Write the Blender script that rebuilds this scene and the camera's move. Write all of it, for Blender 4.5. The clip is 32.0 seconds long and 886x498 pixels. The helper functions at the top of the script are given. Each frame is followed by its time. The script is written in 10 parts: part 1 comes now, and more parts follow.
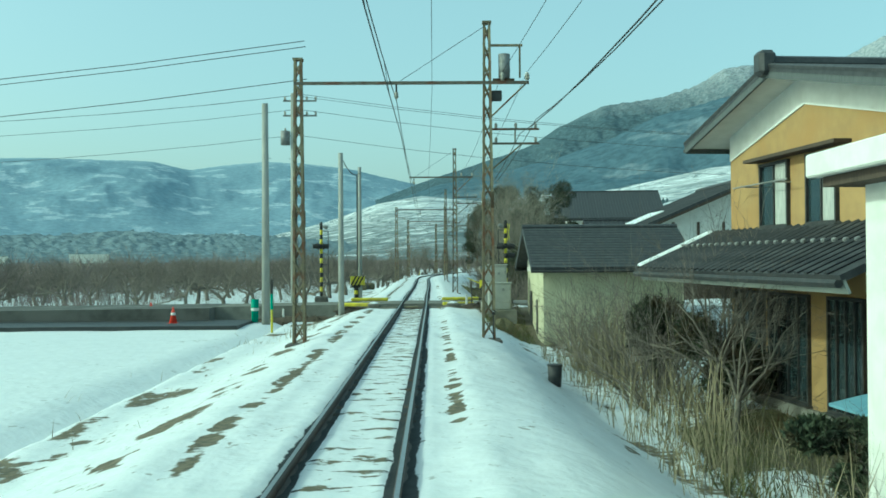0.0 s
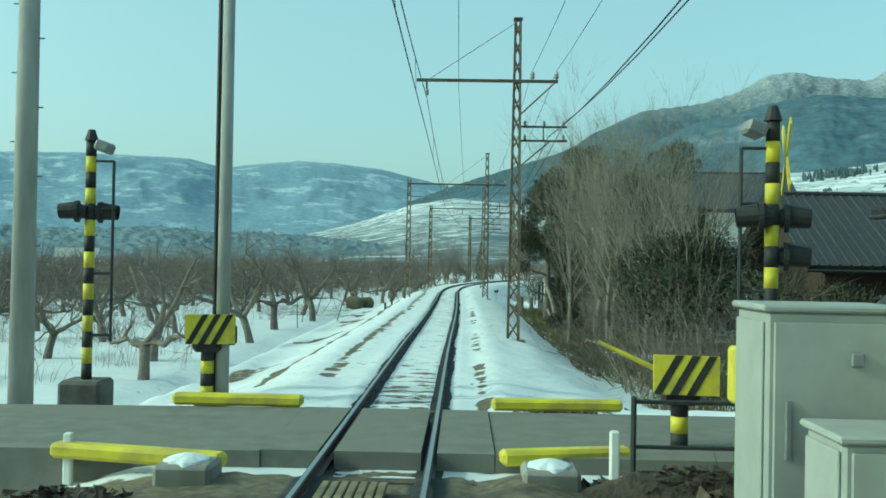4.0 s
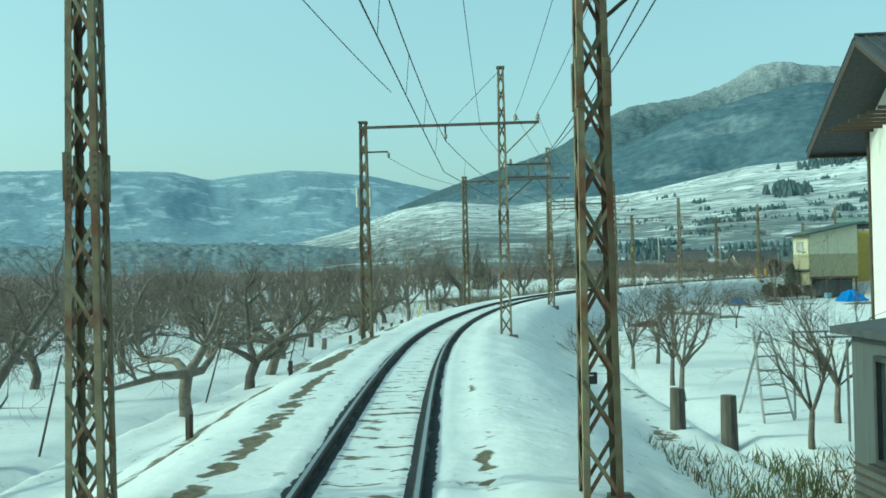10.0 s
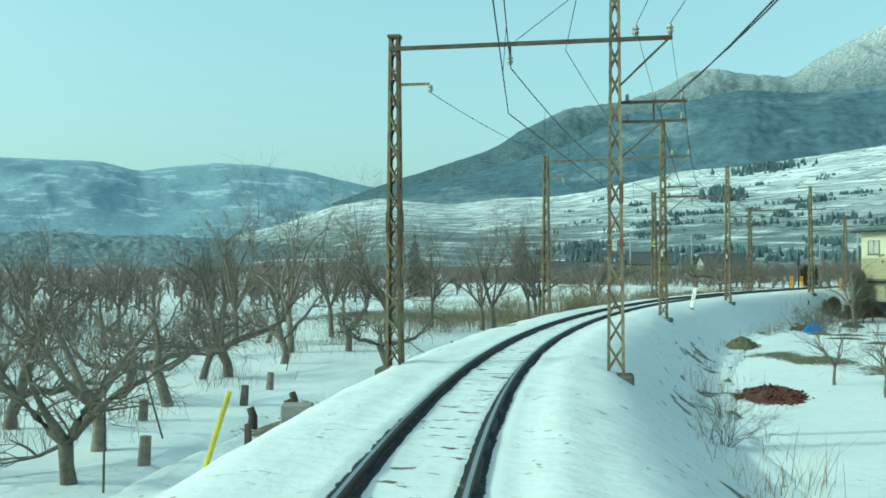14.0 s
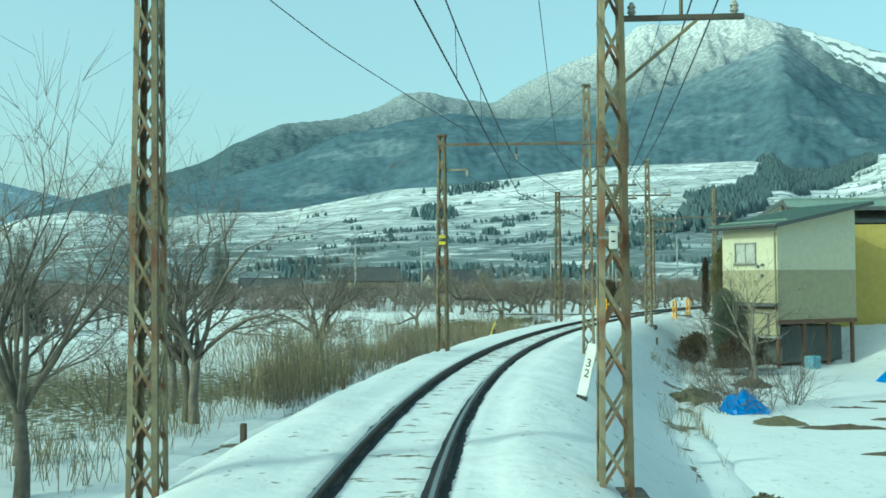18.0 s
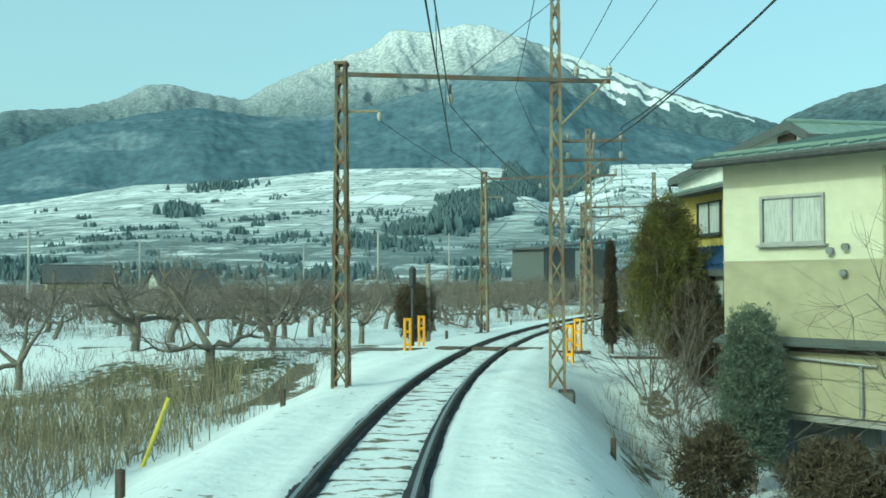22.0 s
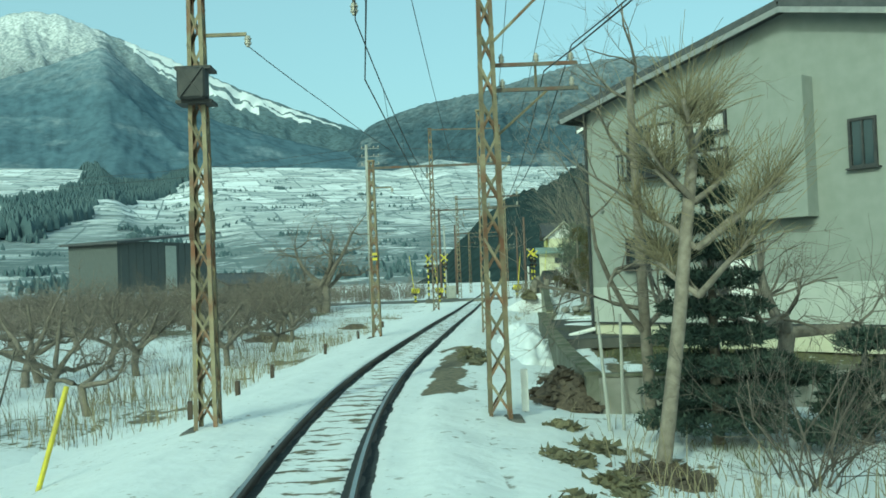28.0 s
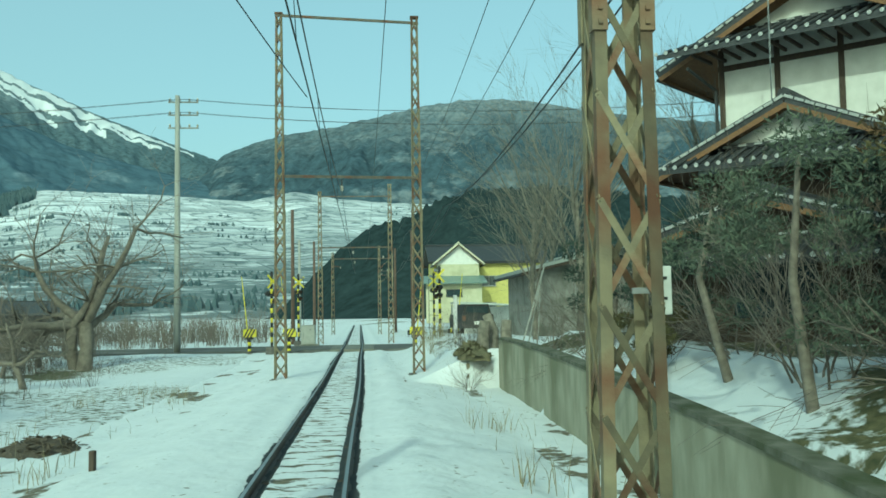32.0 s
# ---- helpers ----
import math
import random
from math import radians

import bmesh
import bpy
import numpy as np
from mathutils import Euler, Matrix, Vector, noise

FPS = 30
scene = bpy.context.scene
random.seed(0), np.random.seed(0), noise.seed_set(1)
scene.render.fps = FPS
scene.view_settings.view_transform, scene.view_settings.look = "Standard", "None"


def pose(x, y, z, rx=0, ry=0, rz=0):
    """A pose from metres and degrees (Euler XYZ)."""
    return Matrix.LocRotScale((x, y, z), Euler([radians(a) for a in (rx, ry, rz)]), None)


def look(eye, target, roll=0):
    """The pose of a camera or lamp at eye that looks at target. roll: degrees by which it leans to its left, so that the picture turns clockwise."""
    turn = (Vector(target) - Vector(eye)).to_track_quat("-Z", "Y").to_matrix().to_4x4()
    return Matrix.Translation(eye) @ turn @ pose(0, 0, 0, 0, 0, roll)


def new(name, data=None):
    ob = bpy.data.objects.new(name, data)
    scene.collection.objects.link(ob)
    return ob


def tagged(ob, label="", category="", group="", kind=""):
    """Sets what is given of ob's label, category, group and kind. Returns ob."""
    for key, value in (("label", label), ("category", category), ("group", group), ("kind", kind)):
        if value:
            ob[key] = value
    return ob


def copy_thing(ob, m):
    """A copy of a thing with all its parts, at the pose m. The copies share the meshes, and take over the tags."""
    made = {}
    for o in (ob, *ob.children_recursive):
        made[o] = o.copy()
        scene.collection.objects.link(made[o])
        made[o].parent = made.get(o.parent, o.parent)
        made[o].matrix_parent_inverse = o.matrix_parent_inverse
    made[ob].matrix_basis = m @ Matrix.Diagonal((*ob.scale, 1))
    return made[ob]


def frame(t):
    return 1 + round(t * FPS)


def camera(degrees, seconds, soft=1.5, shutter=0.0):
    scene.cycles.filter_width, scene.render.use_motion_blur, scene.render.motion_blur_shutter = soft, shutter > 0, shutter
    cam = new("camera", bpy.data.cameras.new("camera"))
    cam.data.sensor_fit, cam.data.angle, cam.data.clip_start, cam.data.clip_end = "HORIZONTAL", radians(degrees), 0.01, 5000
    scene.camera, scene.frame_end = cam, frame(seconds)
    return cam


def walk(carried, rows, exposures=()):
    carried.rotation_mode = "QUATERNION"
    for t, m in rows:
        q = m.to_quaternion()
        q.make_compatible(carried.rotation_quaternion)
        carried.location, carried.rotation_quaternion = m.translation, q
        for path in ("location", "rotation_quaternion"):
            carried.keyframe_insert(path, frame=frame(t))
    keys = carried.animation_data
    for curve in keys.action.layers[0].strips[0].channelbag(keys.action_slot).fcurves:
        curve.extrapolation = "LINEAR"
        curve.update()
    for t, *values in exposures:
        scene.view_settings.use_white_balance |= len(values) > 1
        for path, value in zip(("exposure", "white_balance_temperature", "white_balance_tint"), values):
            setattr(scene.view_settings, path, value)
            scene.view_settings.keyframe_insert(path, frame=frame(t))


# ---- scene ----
cam = camera(50.0, 32.0, soft=1.65)
PATH = [
    (0.0, 0.000, 0.000, 2.013, 90.58, 0.39, -0.56),
    (0.5, 0.001, 4.011, 2.013, 90.88, -0.07, 0.07),
    (1.0, 0.004, 8.082, 2.013, 90.52, -0.02, 0.21),
    (1.5, 0.006, 12.200, 2.013, 90.11, -0.14, 1.05),
    (2.0, 0.007, 16.351, 2.013, 89.87, -0.20, 1.32),
    (2.5, 0.007, 20.523, 2.013, 89.95, -0.77, 1.56),
    (3.0, 0.004, 24.705, 2.013, 89.91, -0.75, 1.69),
    (3.5, -0.001, 28.886, 2.013, 90.14, -0.75, 1.34),
    (4.0, -0.004, 33.056, 2.013, 90.76, -1.02, 1.40),
    (4.5, -0.004, 37.203, 2.013, 90.44, -1.28, 1.49),
    (5.0, -0.005, 41.319, 2.013, 90.10, -1.22, 1.45),
    (5.5, -0.015, 45.399, 2.013, 89.75, -1.16, 1.51),
    (6.0, -0.033, 49.444, 2.013, 89.41, -1.10, 1.47),
    (6.5, -0.049, 53.457, 2.013, 89.06, -1.03, 1.25),
    (7.0, -0.054, 57.444, 2.013, 88.20, -0.60, 1.86),
    (7.5, -0.046, 61.414, 2.013, 89.27, 0.40, 2.05),
    (8.0, -0.037, 65.377, 2.013, 90.78, 2.19, 1.09),
    (8.5, -0.036, 69.342, 2.013, 92.35, 1.79, 1.00),
    (9.0, -0.048, 73.316, 2.013, 92.66, 1.42, 0.84),
    (9.5, -0.070, 77.297, 2.013, 91.60, 1.28, 0.79),
    (10.0, -0.100, 81.277, 2.013, 91.04, 1.25, 0.91),
    (10.5, -0.134, 85.249, 2.013, 90.41, 0.98, 0.80),
    (11.0, -0.171, 89.211, 2.013, 91.15, 1.01, 0.71),
    (11.5, -0.213, 93.163, 2.013, 91.50, 1.32, 0.58),
    (12.0, -0.245, 97.114, 2.013, 91.81, 0.90, 0.48),
    (12.5, -0.238, 101.077, 2.013, 92.67, -0.04, 0.42),
    (13.0, -0.162, 105.065, 2.013, 92.43, -0.14, -0.68),
    (13.5, 0.008, 109.083, 2.013, 92.56, 0.19, -2.14),
    (14.0, 0.290, 113.123, 2.013, 90.91, 0.06, -3.06),
    (14.5, 0.689, 117.163, 2.013, 90.60, 0.00, -5.14),
    (15.0, 1.202, 121.179, 2.013, 90.15, 1.46, -8.00),
    (15.5, 1.819, 125.145, 2.013, 91.57, 2.54, -10.35),
    (16.0, 2.538, 129.039, 2.013, 91.58, 1.94, -12.36),
    (16.5, 3.365, 132.845, 2.013, 91.60, 1.33, -14.57),
    (17.0, 4.303, 136.555, 2.013, 91.61, 0.72, -16.82),
    (17.5, 5.347, 140.167, 2.013, 91.63, 0.11, -19.05),
    (18.0, 6.491, 143.684, 2.013, 91.89, 0.29, -20.17),
    (18.5, 7.731, 147.114, 2.013, 91.39, 1.03, -21.73),
    (19.0, 9.065, 150.472, 2.013, 91.29, 0.70, -23.61),
    (19.5, 10.487, 153.778, 2.013, 91.66, 1.09, -25.32),
    (20.0, 12.002, 157.049, 2.013, 91.60, 1.12, -27.13),
    (20.5, 13.618, 160.290, 2.013, 91.96, 1.03, -29.01),
    (21.0, 15.342, 163.505, 2.013, 92.19, 1.40, -30.76),
    (21.5, 17.183, 166.696, 2.013, 92.40, 0.48, -32.72),
    (22.0, 19.148, 169.859, 2.013, 91.95, 0.13, -35.13),
    (22.5, 21.237, 172.987, 2.013, 90.63, 0.30, -37.06),
    (23.0, 23.433, 176.071, 2.013, 91.86, 0.98, -38.92),
    (23.5, 25.722, 179.100, 2.013, 92.66, 0.55, -40.54),
    (24.0, 28.098, 182.062, 2.013, 92.48, 1.55, -43.00),
    (24.5, 30.558, 184.949, 2.013, 92.45, 1.62, -44.86),
    (25.0, 33.097, 187.759, 2.013, 93.18, 1.81, -45.61),
    (25.5, 35.714, 190.502, 2.013, 93.01, 1.00, -48.85),
    (26.0, 38.419, 193.178, 2.013, 92.94, 1.55, -50.96),
    (26.5, 41.225, 195.788, 2.013, 92.87, 2.10, -53.12),
    (27.0, 44.128, 198.332, 2.013, 92.81, 2.65, -55.10),
    (27.5, 47.120, 200.812, 2.013, 92.74, 3.20, -57.01),
    (28.0, 50.201, 203.221, 2.013, 91.78, 2.22, -59.33),
    (28.5, 53.371, 205.546, 2.013, 93.03, 2.74, -61.37),
    (29.0, 56.625, 207.787, 2.013, 93.46, 2.98, -62.95),
    (29.5, 59.955, 209.940, 2.013, 93.12, 2.82, -63.73),
    (30.0, 63.358, 211.998, 2.013, 91.65, 2.22, -65.80),
    (30.5, 66.833, 213.961, 2.013, 92.98, 1.55, -66.93),
    (31.0, 70.371, 215.844, 2.013, 92.62, 1.44, -67.93),
    (31.5, 73.960, 217.677, 2.013, 93.36, 1.47, -68.90),
    (32.0, 77.580, 219.495, 2.013, 93.77, 0.96, -68.15),
]
walk(cam, [(t, pose(*p)) for t, *p in PATH], exposures=[(0, 0.71, 5540, -37), (3, 0.66, 5540, -37), (5, 0.70, 5540, -37), (9, 0.69, 5540, -37), (13, 0.78, 5540, -37), (18, 0.80, 5540, -37), (22, 0.77, 5580, -37), (24, 0.66, 5660, -38), (29, 0.60, 5680, -38), (32, 0.54, 5700, -38)])
HEADINGS = [0.0, -0.03, -0.04, -0.01, 0.0, 0.06, 0.06, -0.0, 0.03, 0.21, 0.27, 0.09, -0.13, -0.09, 0.11, 0.31, 0.45, 0.5, 0.59, 0.48, -0.29, -1.65, -3.54, -5.58, -7.58, -9.51, -11.69, -14.17, -16.72, -19.27, -21.73, -23.93, -26.19, -28.52, -30.98, -33.53, -35.8, -37.94, -40.18, -42.35, -44.41, -46.71, -48.93, -50.94, -53.14, -55.34, -57.44, -59.65, -61.61, -62.91, -63.36, -63.34, -63.43, -63.72, -63.9, -63.8, -63.48, -63.26, -63.25, -63.42, -63.58, -63.6, -63.43, -63.15]

# ---- world, sun, exposure ----
world = bpy.data.worlds.new("world")
scene.world = world
world.use_nodes = True
_wn = world.node_tree.nodes
_sky = _wn.new("ShaderNodeTexSky")
_sky.sky_type = "NISHITA"
_sky.sun_disc = False
_sky.sun_elevation = radians(30)
_sky.sun_rotation = radians(-98)
_sky.altitude = 400
_sky.air_density = 1.0
_sky.dust_density = 6.0
_sky.ozone_density = 1.0
_wn["Background"].inputs[1].default_value = 0.15
# thin high haze that evens out the blue
_haze = _wn.new("ShaderNodeMix")
_haze.data_type = "RGBA"
_haze.inputs[0].default_value = 0.5
_haze.inputs[7].default_value = (2.5, 2.85, 3.1, 1)
world.node_tree.links.new(_sky.outputs[0], _haze.inputs[6])
world.node_tree.links.new(_haze.outputs[2], _wn["Background"].inputs[0])
sun = new("sun", bpy.data.lights.new("sun", "SUN"))
sun.data.energy = 1.25
sun.data.angle = radians(0.6)
sun.data.color = (1.0, 0.95, 0.86)
sun.matrix_world = look((-90, -13, 52), (0, 0, 0))

# ---- materials ----
def material(name, c1, c2=None, rough=0.8, scale=3.0, lo=0.35, hi=0.65, bump=0.15, bscale=25.0, metal=0.0, c3=None, scale3=0.4, rnd=0.0, stretch=(1, 1, 1), bdist=0.02, spec=0.3):
    """Two colours mixed by a fine noise, a third in by a coarse one, with relief from a noise of its own."""
    m = bpy.data.materials.new(name)
    m.use_nodes = True
    nt = m.node_tree
    n, l = nt.nodes, nt.links
    b = n["Principled BSDF"]
    b.inputs["Roughness"].default_value = rough
    b.inputs["Metallic"].default_value = metal
    b.inputs["Specular IOR Level"].default_value = spec
    co = n.new("ShaderNodeTexCoord")
    mp = n.new("ShaderNodeMapping")
    mp.inputs["Scale"].default_value = stretch
    l.new(co.outputs["Object"], mp.inputs[0])
    c2 = c2 or tuple(v * 0.75 for v in c1)

    def grain(sc, detail):
        t = n.new("ShaderNodeTexNoise")
        t.inputs["Scale"].default_value = sc
        t.inputs["Detail"].default_value = detail
        l.new(mp.outputs[0], t.inputs["Vector"])
        return t

    def step(src, a, z):
        r = n.new("ShaderNodeMapRange")
        r.inputs["From Min"].default_value, r.inputs["From Max"].default_value = a, z
        l.new(src, r.inputs["Value"])
        return r.outputs[0]

    def mix(fac, a, z):
        x = n.new("ShaderNodeMix")
        x.data_type = "RGBA"
        l.new(fac, x.inputs[0])
        for s, v in ((x.inputs[6], a), (x.inputs[7], z)):
            if isinstance(v, tuple):
                s.default_value = (*v, 1)
            else:
                l.new(v, s)
        return x.outputs[2]

    col = mix(step(grain(scale, 6).outputs["Fac"], lo, hi), c1, c2)
    if c3:
        col = mix(step(grain(scale3, 4).outputs["Fac"], 0.5, 0.62), col, c3)
    if rnd:
        oi = n.new("ShaderNodeObjectInfo")
        hsv = n.new("ShaderNodeHueSaturation")
        r = n.new("ShaderNodeMapRange")
        r.inputs["To Min"].default_value, r.inputs["To Max"].default_value = 1 - rnd, 1 + rnd
        l.new(oi.outputs["Random"], r.inputs["Value"])
        l.new(r.outputs[0], hsv.inputs["Value"])
        l.new(col, hsv.inputs["Color"])
        col = hsv.outputs[0]
    l.new(col, b.inputs["Base Color"])
    if bump:
        bp = n.new("ShaderNodeBump")
        bp.inputs["Strength"].default_value = bump
        bp.inputs["Distance"].default_value = bdist
        l.new(grain(bscale, 5).outputs["Fac"], bp.inputs["Height"])
        l.new(bp.outputs[0], b.inputs["Normal"])
    return m


def ground_material(name, snow, bare1, bare2, attr, specks=0.0, bed=False):
    """Snow over earth and dead grass: the attribute says where the ground is laid bare, a noise frays its edge."""
    m = bpy.data.materials.new(name)
    m.use_nodes = True
    nt = m.node_tree
    n, l = nt.nodes, nt.links
    b = n["Principled BSDF"]
    b.inputs["Roughness"].default_value = 0.75
    b.inputs["Specular IOR Level"].default_value = 0.2
    co = n.new("ShaderNodeTexCoord")

    def grain(sc, d=6):
        t = n.new("ShaderNodeTexNoise")
        t.inputs["Scale"].default_value, t.inputs["Detail"].default_value = sc, d
        l.new(co.outputs["Object"], t.inputs["Vector"])
        return t.outputs["Fac"]

    def mix(f, a, z):
        x = n.new("ShaderNodeMix")
        x.data_type = "RGBA"
        l.new(f, x.inputs[0])
        for s, v in ((x.inputs[6], a), (x.inputs[7], z)):
            if isinstance(v, tuple):
                s.default_value = (*v, 1)
            else:
                l.new(v, s)
        return x.outputs[2]

    def rng(src, a, z):
        r = n.new("ShaderNodeMapRange")
        r.inputs["From Min"].default_value, r.inputs["From Max"].default_value = a, z
        l.new(src, r.inputs["Value"])
        return r.outputs[0]

    at = n.new("ShaderNodeAttribute")
    at.attribute_name = attr
    ad = n.new("ShaderNodeMath")
    ad.operation = "MULTIPLY_ADD"
    l.new(grain(5.0, 8), ad.inputs[0])
    ad.inputs[1].default_value = 0.7
    l.new(at.outputs["Fac"], ad.inputs[2])
    f = rng(ad.outputs[0], 0.80, 0.90)
    if specks:
        sp = n.new("ShaderNodeMath")
        sp.operation = "MULTIPLY"
        l.new(rng(grain(6.0, 4), 0.63, 0.68), sp.inputs[0])
        l.new(rng(grain(0.7, 3), 0.48, 0.60), sp.inputs[1])
        sq = n.new("ShaderNodeMath")
        sq.operation = "MULTIPLY"
        l.new(sp.outputs[0], sq.inputs[0])
        sq.inputs[1].default_value = specks
        mx = n.new("ShaderNodeMath")
        mx.operation = "MAXIMUM"
        l.new(f, mx.inputs[0])
        l.new(sq.outputs[0], mx.inputs[1])
        f = mx.outputs[0]
    earth = mix(rng(grain(9.0), 0.35, 0.65), bare1, bare2)
    if bed:
        # "line" holds the way along the track and the distance from its middle, both in metres
        ln = n.new("ShaderNodeAttribute")
        ln.attribute_name = "line"

        def drawn(sx, sy, d):
            mp = n.new("ShaderNodeMapping")
            mp.inputs["Scale"].default_value = (sx, sy, 1)
            l.new(ln.outputs["Vector"], mp.inputs[0])
            t = n.new("ShaderNodeTexNoise")
            t.inputs["Scale"].default_value, t.inputs["Detail"].default_value = 1.0, d
            t.inputs["Roughness"].default_value = 0.6
            l.new(mp.outputs[0], t.inputs["Vector"])
            return t.outputs["Fac"]

        def calc(op, a, z, w=None):
            x = n.new("ShaderNodeMath")
            x.operation = op
            for s, v in zip(x.inputs, (a, z, w)):
                if v is None:
                    continue
                if isinstance(v, (int, float)):
                    s.default_value = v
                else:
                    l.new(v, s)
            return x.outputs[0]

        sp = n.new("ShaderNodeSeparateXYZ")
        l.new(ln.outputs["Vector"], sp.inputs[0])
        tie = n.new("ShaderNodeAttribute")
        tie.attribute_name = "ties"
        drift = n.new("ShaderNodeAttribute")
        drift.attribute_name = "drift"
        # sleeper tops thawed out of the snow, every 0.62 m
        beat = calc("PINGPONG", calc("ADD", sp.outputs[0], 6.0), 0.31)
        on = calc("SUBTRACT", 1.0, calc("DIVIDE", beat, 0.31))
        val = calc("ADD", calc("MULTIPLY_ADD", on, 0.17, drawn(6.0, 2.2, 6)), calc("MULTIPLY_ADD", tie.outputs["Fac"], 0.26, -0.26))
        f = calc("MAXIMUM", f, rng(val, 0.605, 0.64))
        # ragged thaw marks that run with the slope
        slip = calc("ADD", drawn(1.1, 3.6, 7), calc("MULTIPLY_ADD", drift.outputs["Fac"], 0.30, -0.30))
        f = calc("MAXIMUM", f, rng(slip, 0.60, 0.635))
        # bare ballast along the rails, its colour darkened for the groove's shade
        near = calc("ABSOLUTE", calc("SUBTRACT", calc("ABSOLUTE", sp.outputs[1], 0.0), 0.566), 0.0)
        earth = mix(rng(near, 0.22, 0.16), earth, (0.042, 0.047, 0.049))
    white = mix(rng(grain(1.3), 0.3, 0.7), snow, tuple(v * 0.93 for v in snow))
    l.new(mix(f, white, earth), b.inputs["Base Color"])
    bp = n.new("ShaderNodeBump")
    bp.inputs["Strength"].default_value = 0.4
    bp.inputs["Distance"].default_value = 0.08
    l.new(grain(3.6, 6), bp.inputs["Height"])
    l.new(bp.outputs[0], b.inputs["Normal"])
    return m


def glass_material(name, c=(0.03, 0.045, 0.05)):
    m = bpy.data.materials.new(name)
    m.use_nodes = True
    b = m.node_tree.nodes["Principled BSDF"]
    b.inputs["Base Color"].default_value = (*c, 1)
    b.inputs["Roughness"].default_value = 0.06
    b.inputs["Specular IOR Level"].default_value = 0.8
    return m


SNOW = (0.66, 0.685, 0.70)
m_bed = ground_material("snow_on_ballast", SNOW, (0.092, 0.082, 0.06), (0.175, 0.15, 0.10), "bare", 0.75, True)
m_ground = ground_material("snow_on_field", SNOW, (0.06, 0.065, 0.03), (0.13, 0.115, 0.06), "bare", 0.5)
m_snow = material("snow", (0.70, 0.725, 0.74), (0.62, 0.65, 0.67), 0.7, 2.0, bump=0.4, bscale=9, bdist=0.05)
m_rail = material("rail_steel_rust", (0.045, 0.04, 0.037), (0.075, 0.055, 0.045), 0.55, 14, bump=0.1)
m_railtop = material("rail_worn_top", (0.34, 0.35, 0.36), (0.26, 0.26, 0.26), 0.28, 20, bump=0, metal=0.9)
m_sleeper = material("sleeper_wood", (0.05, 0.042, 0.035), (0.10, 0.08, 0.06), 0.9, 12, bump=0.4, rnd=0.3)
m_steel = material("painted_lattice_steel", (0.125, 0.11, 0.075), (0.215, 0.19, 0.12), 0.75, 3.5, bump=0.25, c3=(0.125, 0.062, 0.036), scale3=1.3, rnd=0.42)
m_beam = material("weathered_beam_steel", (0.085, 0.08, 0.068), (0.13, 0.115, 0.09), 0.75, 4, bump=0.15, c3=(0.11, 0.06, 0.04), scale3=1.5, rnd=0.2)
m_galv = material("galvanised_steel", (0.24, 0.25, 0.25), (0.17, 0.175, 0.17), 0.6, 6, bump=0.08, metal=0.3)
m_dark = material("dark_steel", (0.03, 0.033, 0.035), (0.05, 0.05, 0.05), 0.6, 8, bump=0.05)
m_wire = material("wire_copper_dark", (0.025, 0.028, 0.03), (0.035, 0.035, 0.035), 0.6, 3, bump=0)
m_porc = material("insulator_porcelain", (0.40, 0.39, 0.34), (0.27, 0.25, 0.21), 0.25, 8, bump=0, spec=0.5)
m_conc = material("concrete", (0.27, 0.265, 0.24), (0.20, 0.195, 0.17), 0.9, 2.5, bump=0.3, bscale=40, c3=(0.14, 0.14, 0.115), scale3=0.8)
m_concdark = material("old_footing_concrete", (0.13, 0.125, 0.115), (0.08, 0.078, 0.07), 0.95, 4, bump=0.5)
m_concpole = material("pole_concrete", (0.33, 0.335, 0.31), (0.26, 0.265, 0.245), 0.85, 5, bump=0.15, stretch=(1, 1, 0.3), c3=(0.22, 0.22, 0.19), scale3=0.7)
m_woodpole = material("weathered_pole_wood", (0.13, 0.12, 0.10), (0.075, 0.068, 0.058), 0.9, 7, bump=0.5, stretch=(3, 3, 0.3))
m_yellow = material("warning_yellow", (0.62, 0.55, 0.04), (0.50, 0.44, 0.05), 0.55, 5, bump=0.05, c3=(0.42, 0.36, 0.06), scale3=3)
m_amber = material("safety_orange_yellow", (0.72, 0.36, 0.02), (0.60, 0.30, 0.02), 0.5, 5, bump=0.05)
m_black = material("warning_black", (0.02, 0.02, 0.02), (0.035, 0.035, 0.033), 0.6, 6, bump=0.05)
m_white = material("white_paint", (0.74, 0.74, 0.71), (0.64, 0.64, 0.61), 0.6, 4, bump=0.08)
m_wetlot = material("yard_asphalt", (0.05, 0.052, 0.05), (0.08, 0.08, 0.07), 0.8, 2, bump=0.3, bscale=50, c3=(0.07, 0.07, 0.045), scale3=0.5)
m_wet = material("wet_asphalt", (0.03, 0.034, 0.036), (0.045, 0.048, 0.048), 0.5, 2, bump=0.2, bscale=60)
m_asphalt = material("asphalt", (0.075, 0.075, 0.07), (0.11, 0.11, 0.10), 0.9, 3, bump=0.4, bscale=90, c3=(0.14, 0.14, 0.13), scale3=0.35)
m_bark = material("apple_bark", (0.125, 0.11, 0.09), (0.19, 0.17, 0.14), 0.95, 9, bump=0.6, rnd=0.25)
m_barkpale = material("pale_bark", (0.24, 0.22, 0.18), (0.14, 0.13, 0.105), 0.95, 6, bump=0.5, rnd=0.2)
m_twig = material("twigs", (0.125, 0.108, 0.09), (0.175, 0.152, 0.13), 0.95, 5, bump=0, rnd=0.25)
m_brush = material("far_orchard_twigs", (0.185, 0.16, 0.145), (0.225, 0.195, 0.175), 0.95, 0.3, bump=0, c3=(0.18, 0.14, 0.132), scale3=0.05)
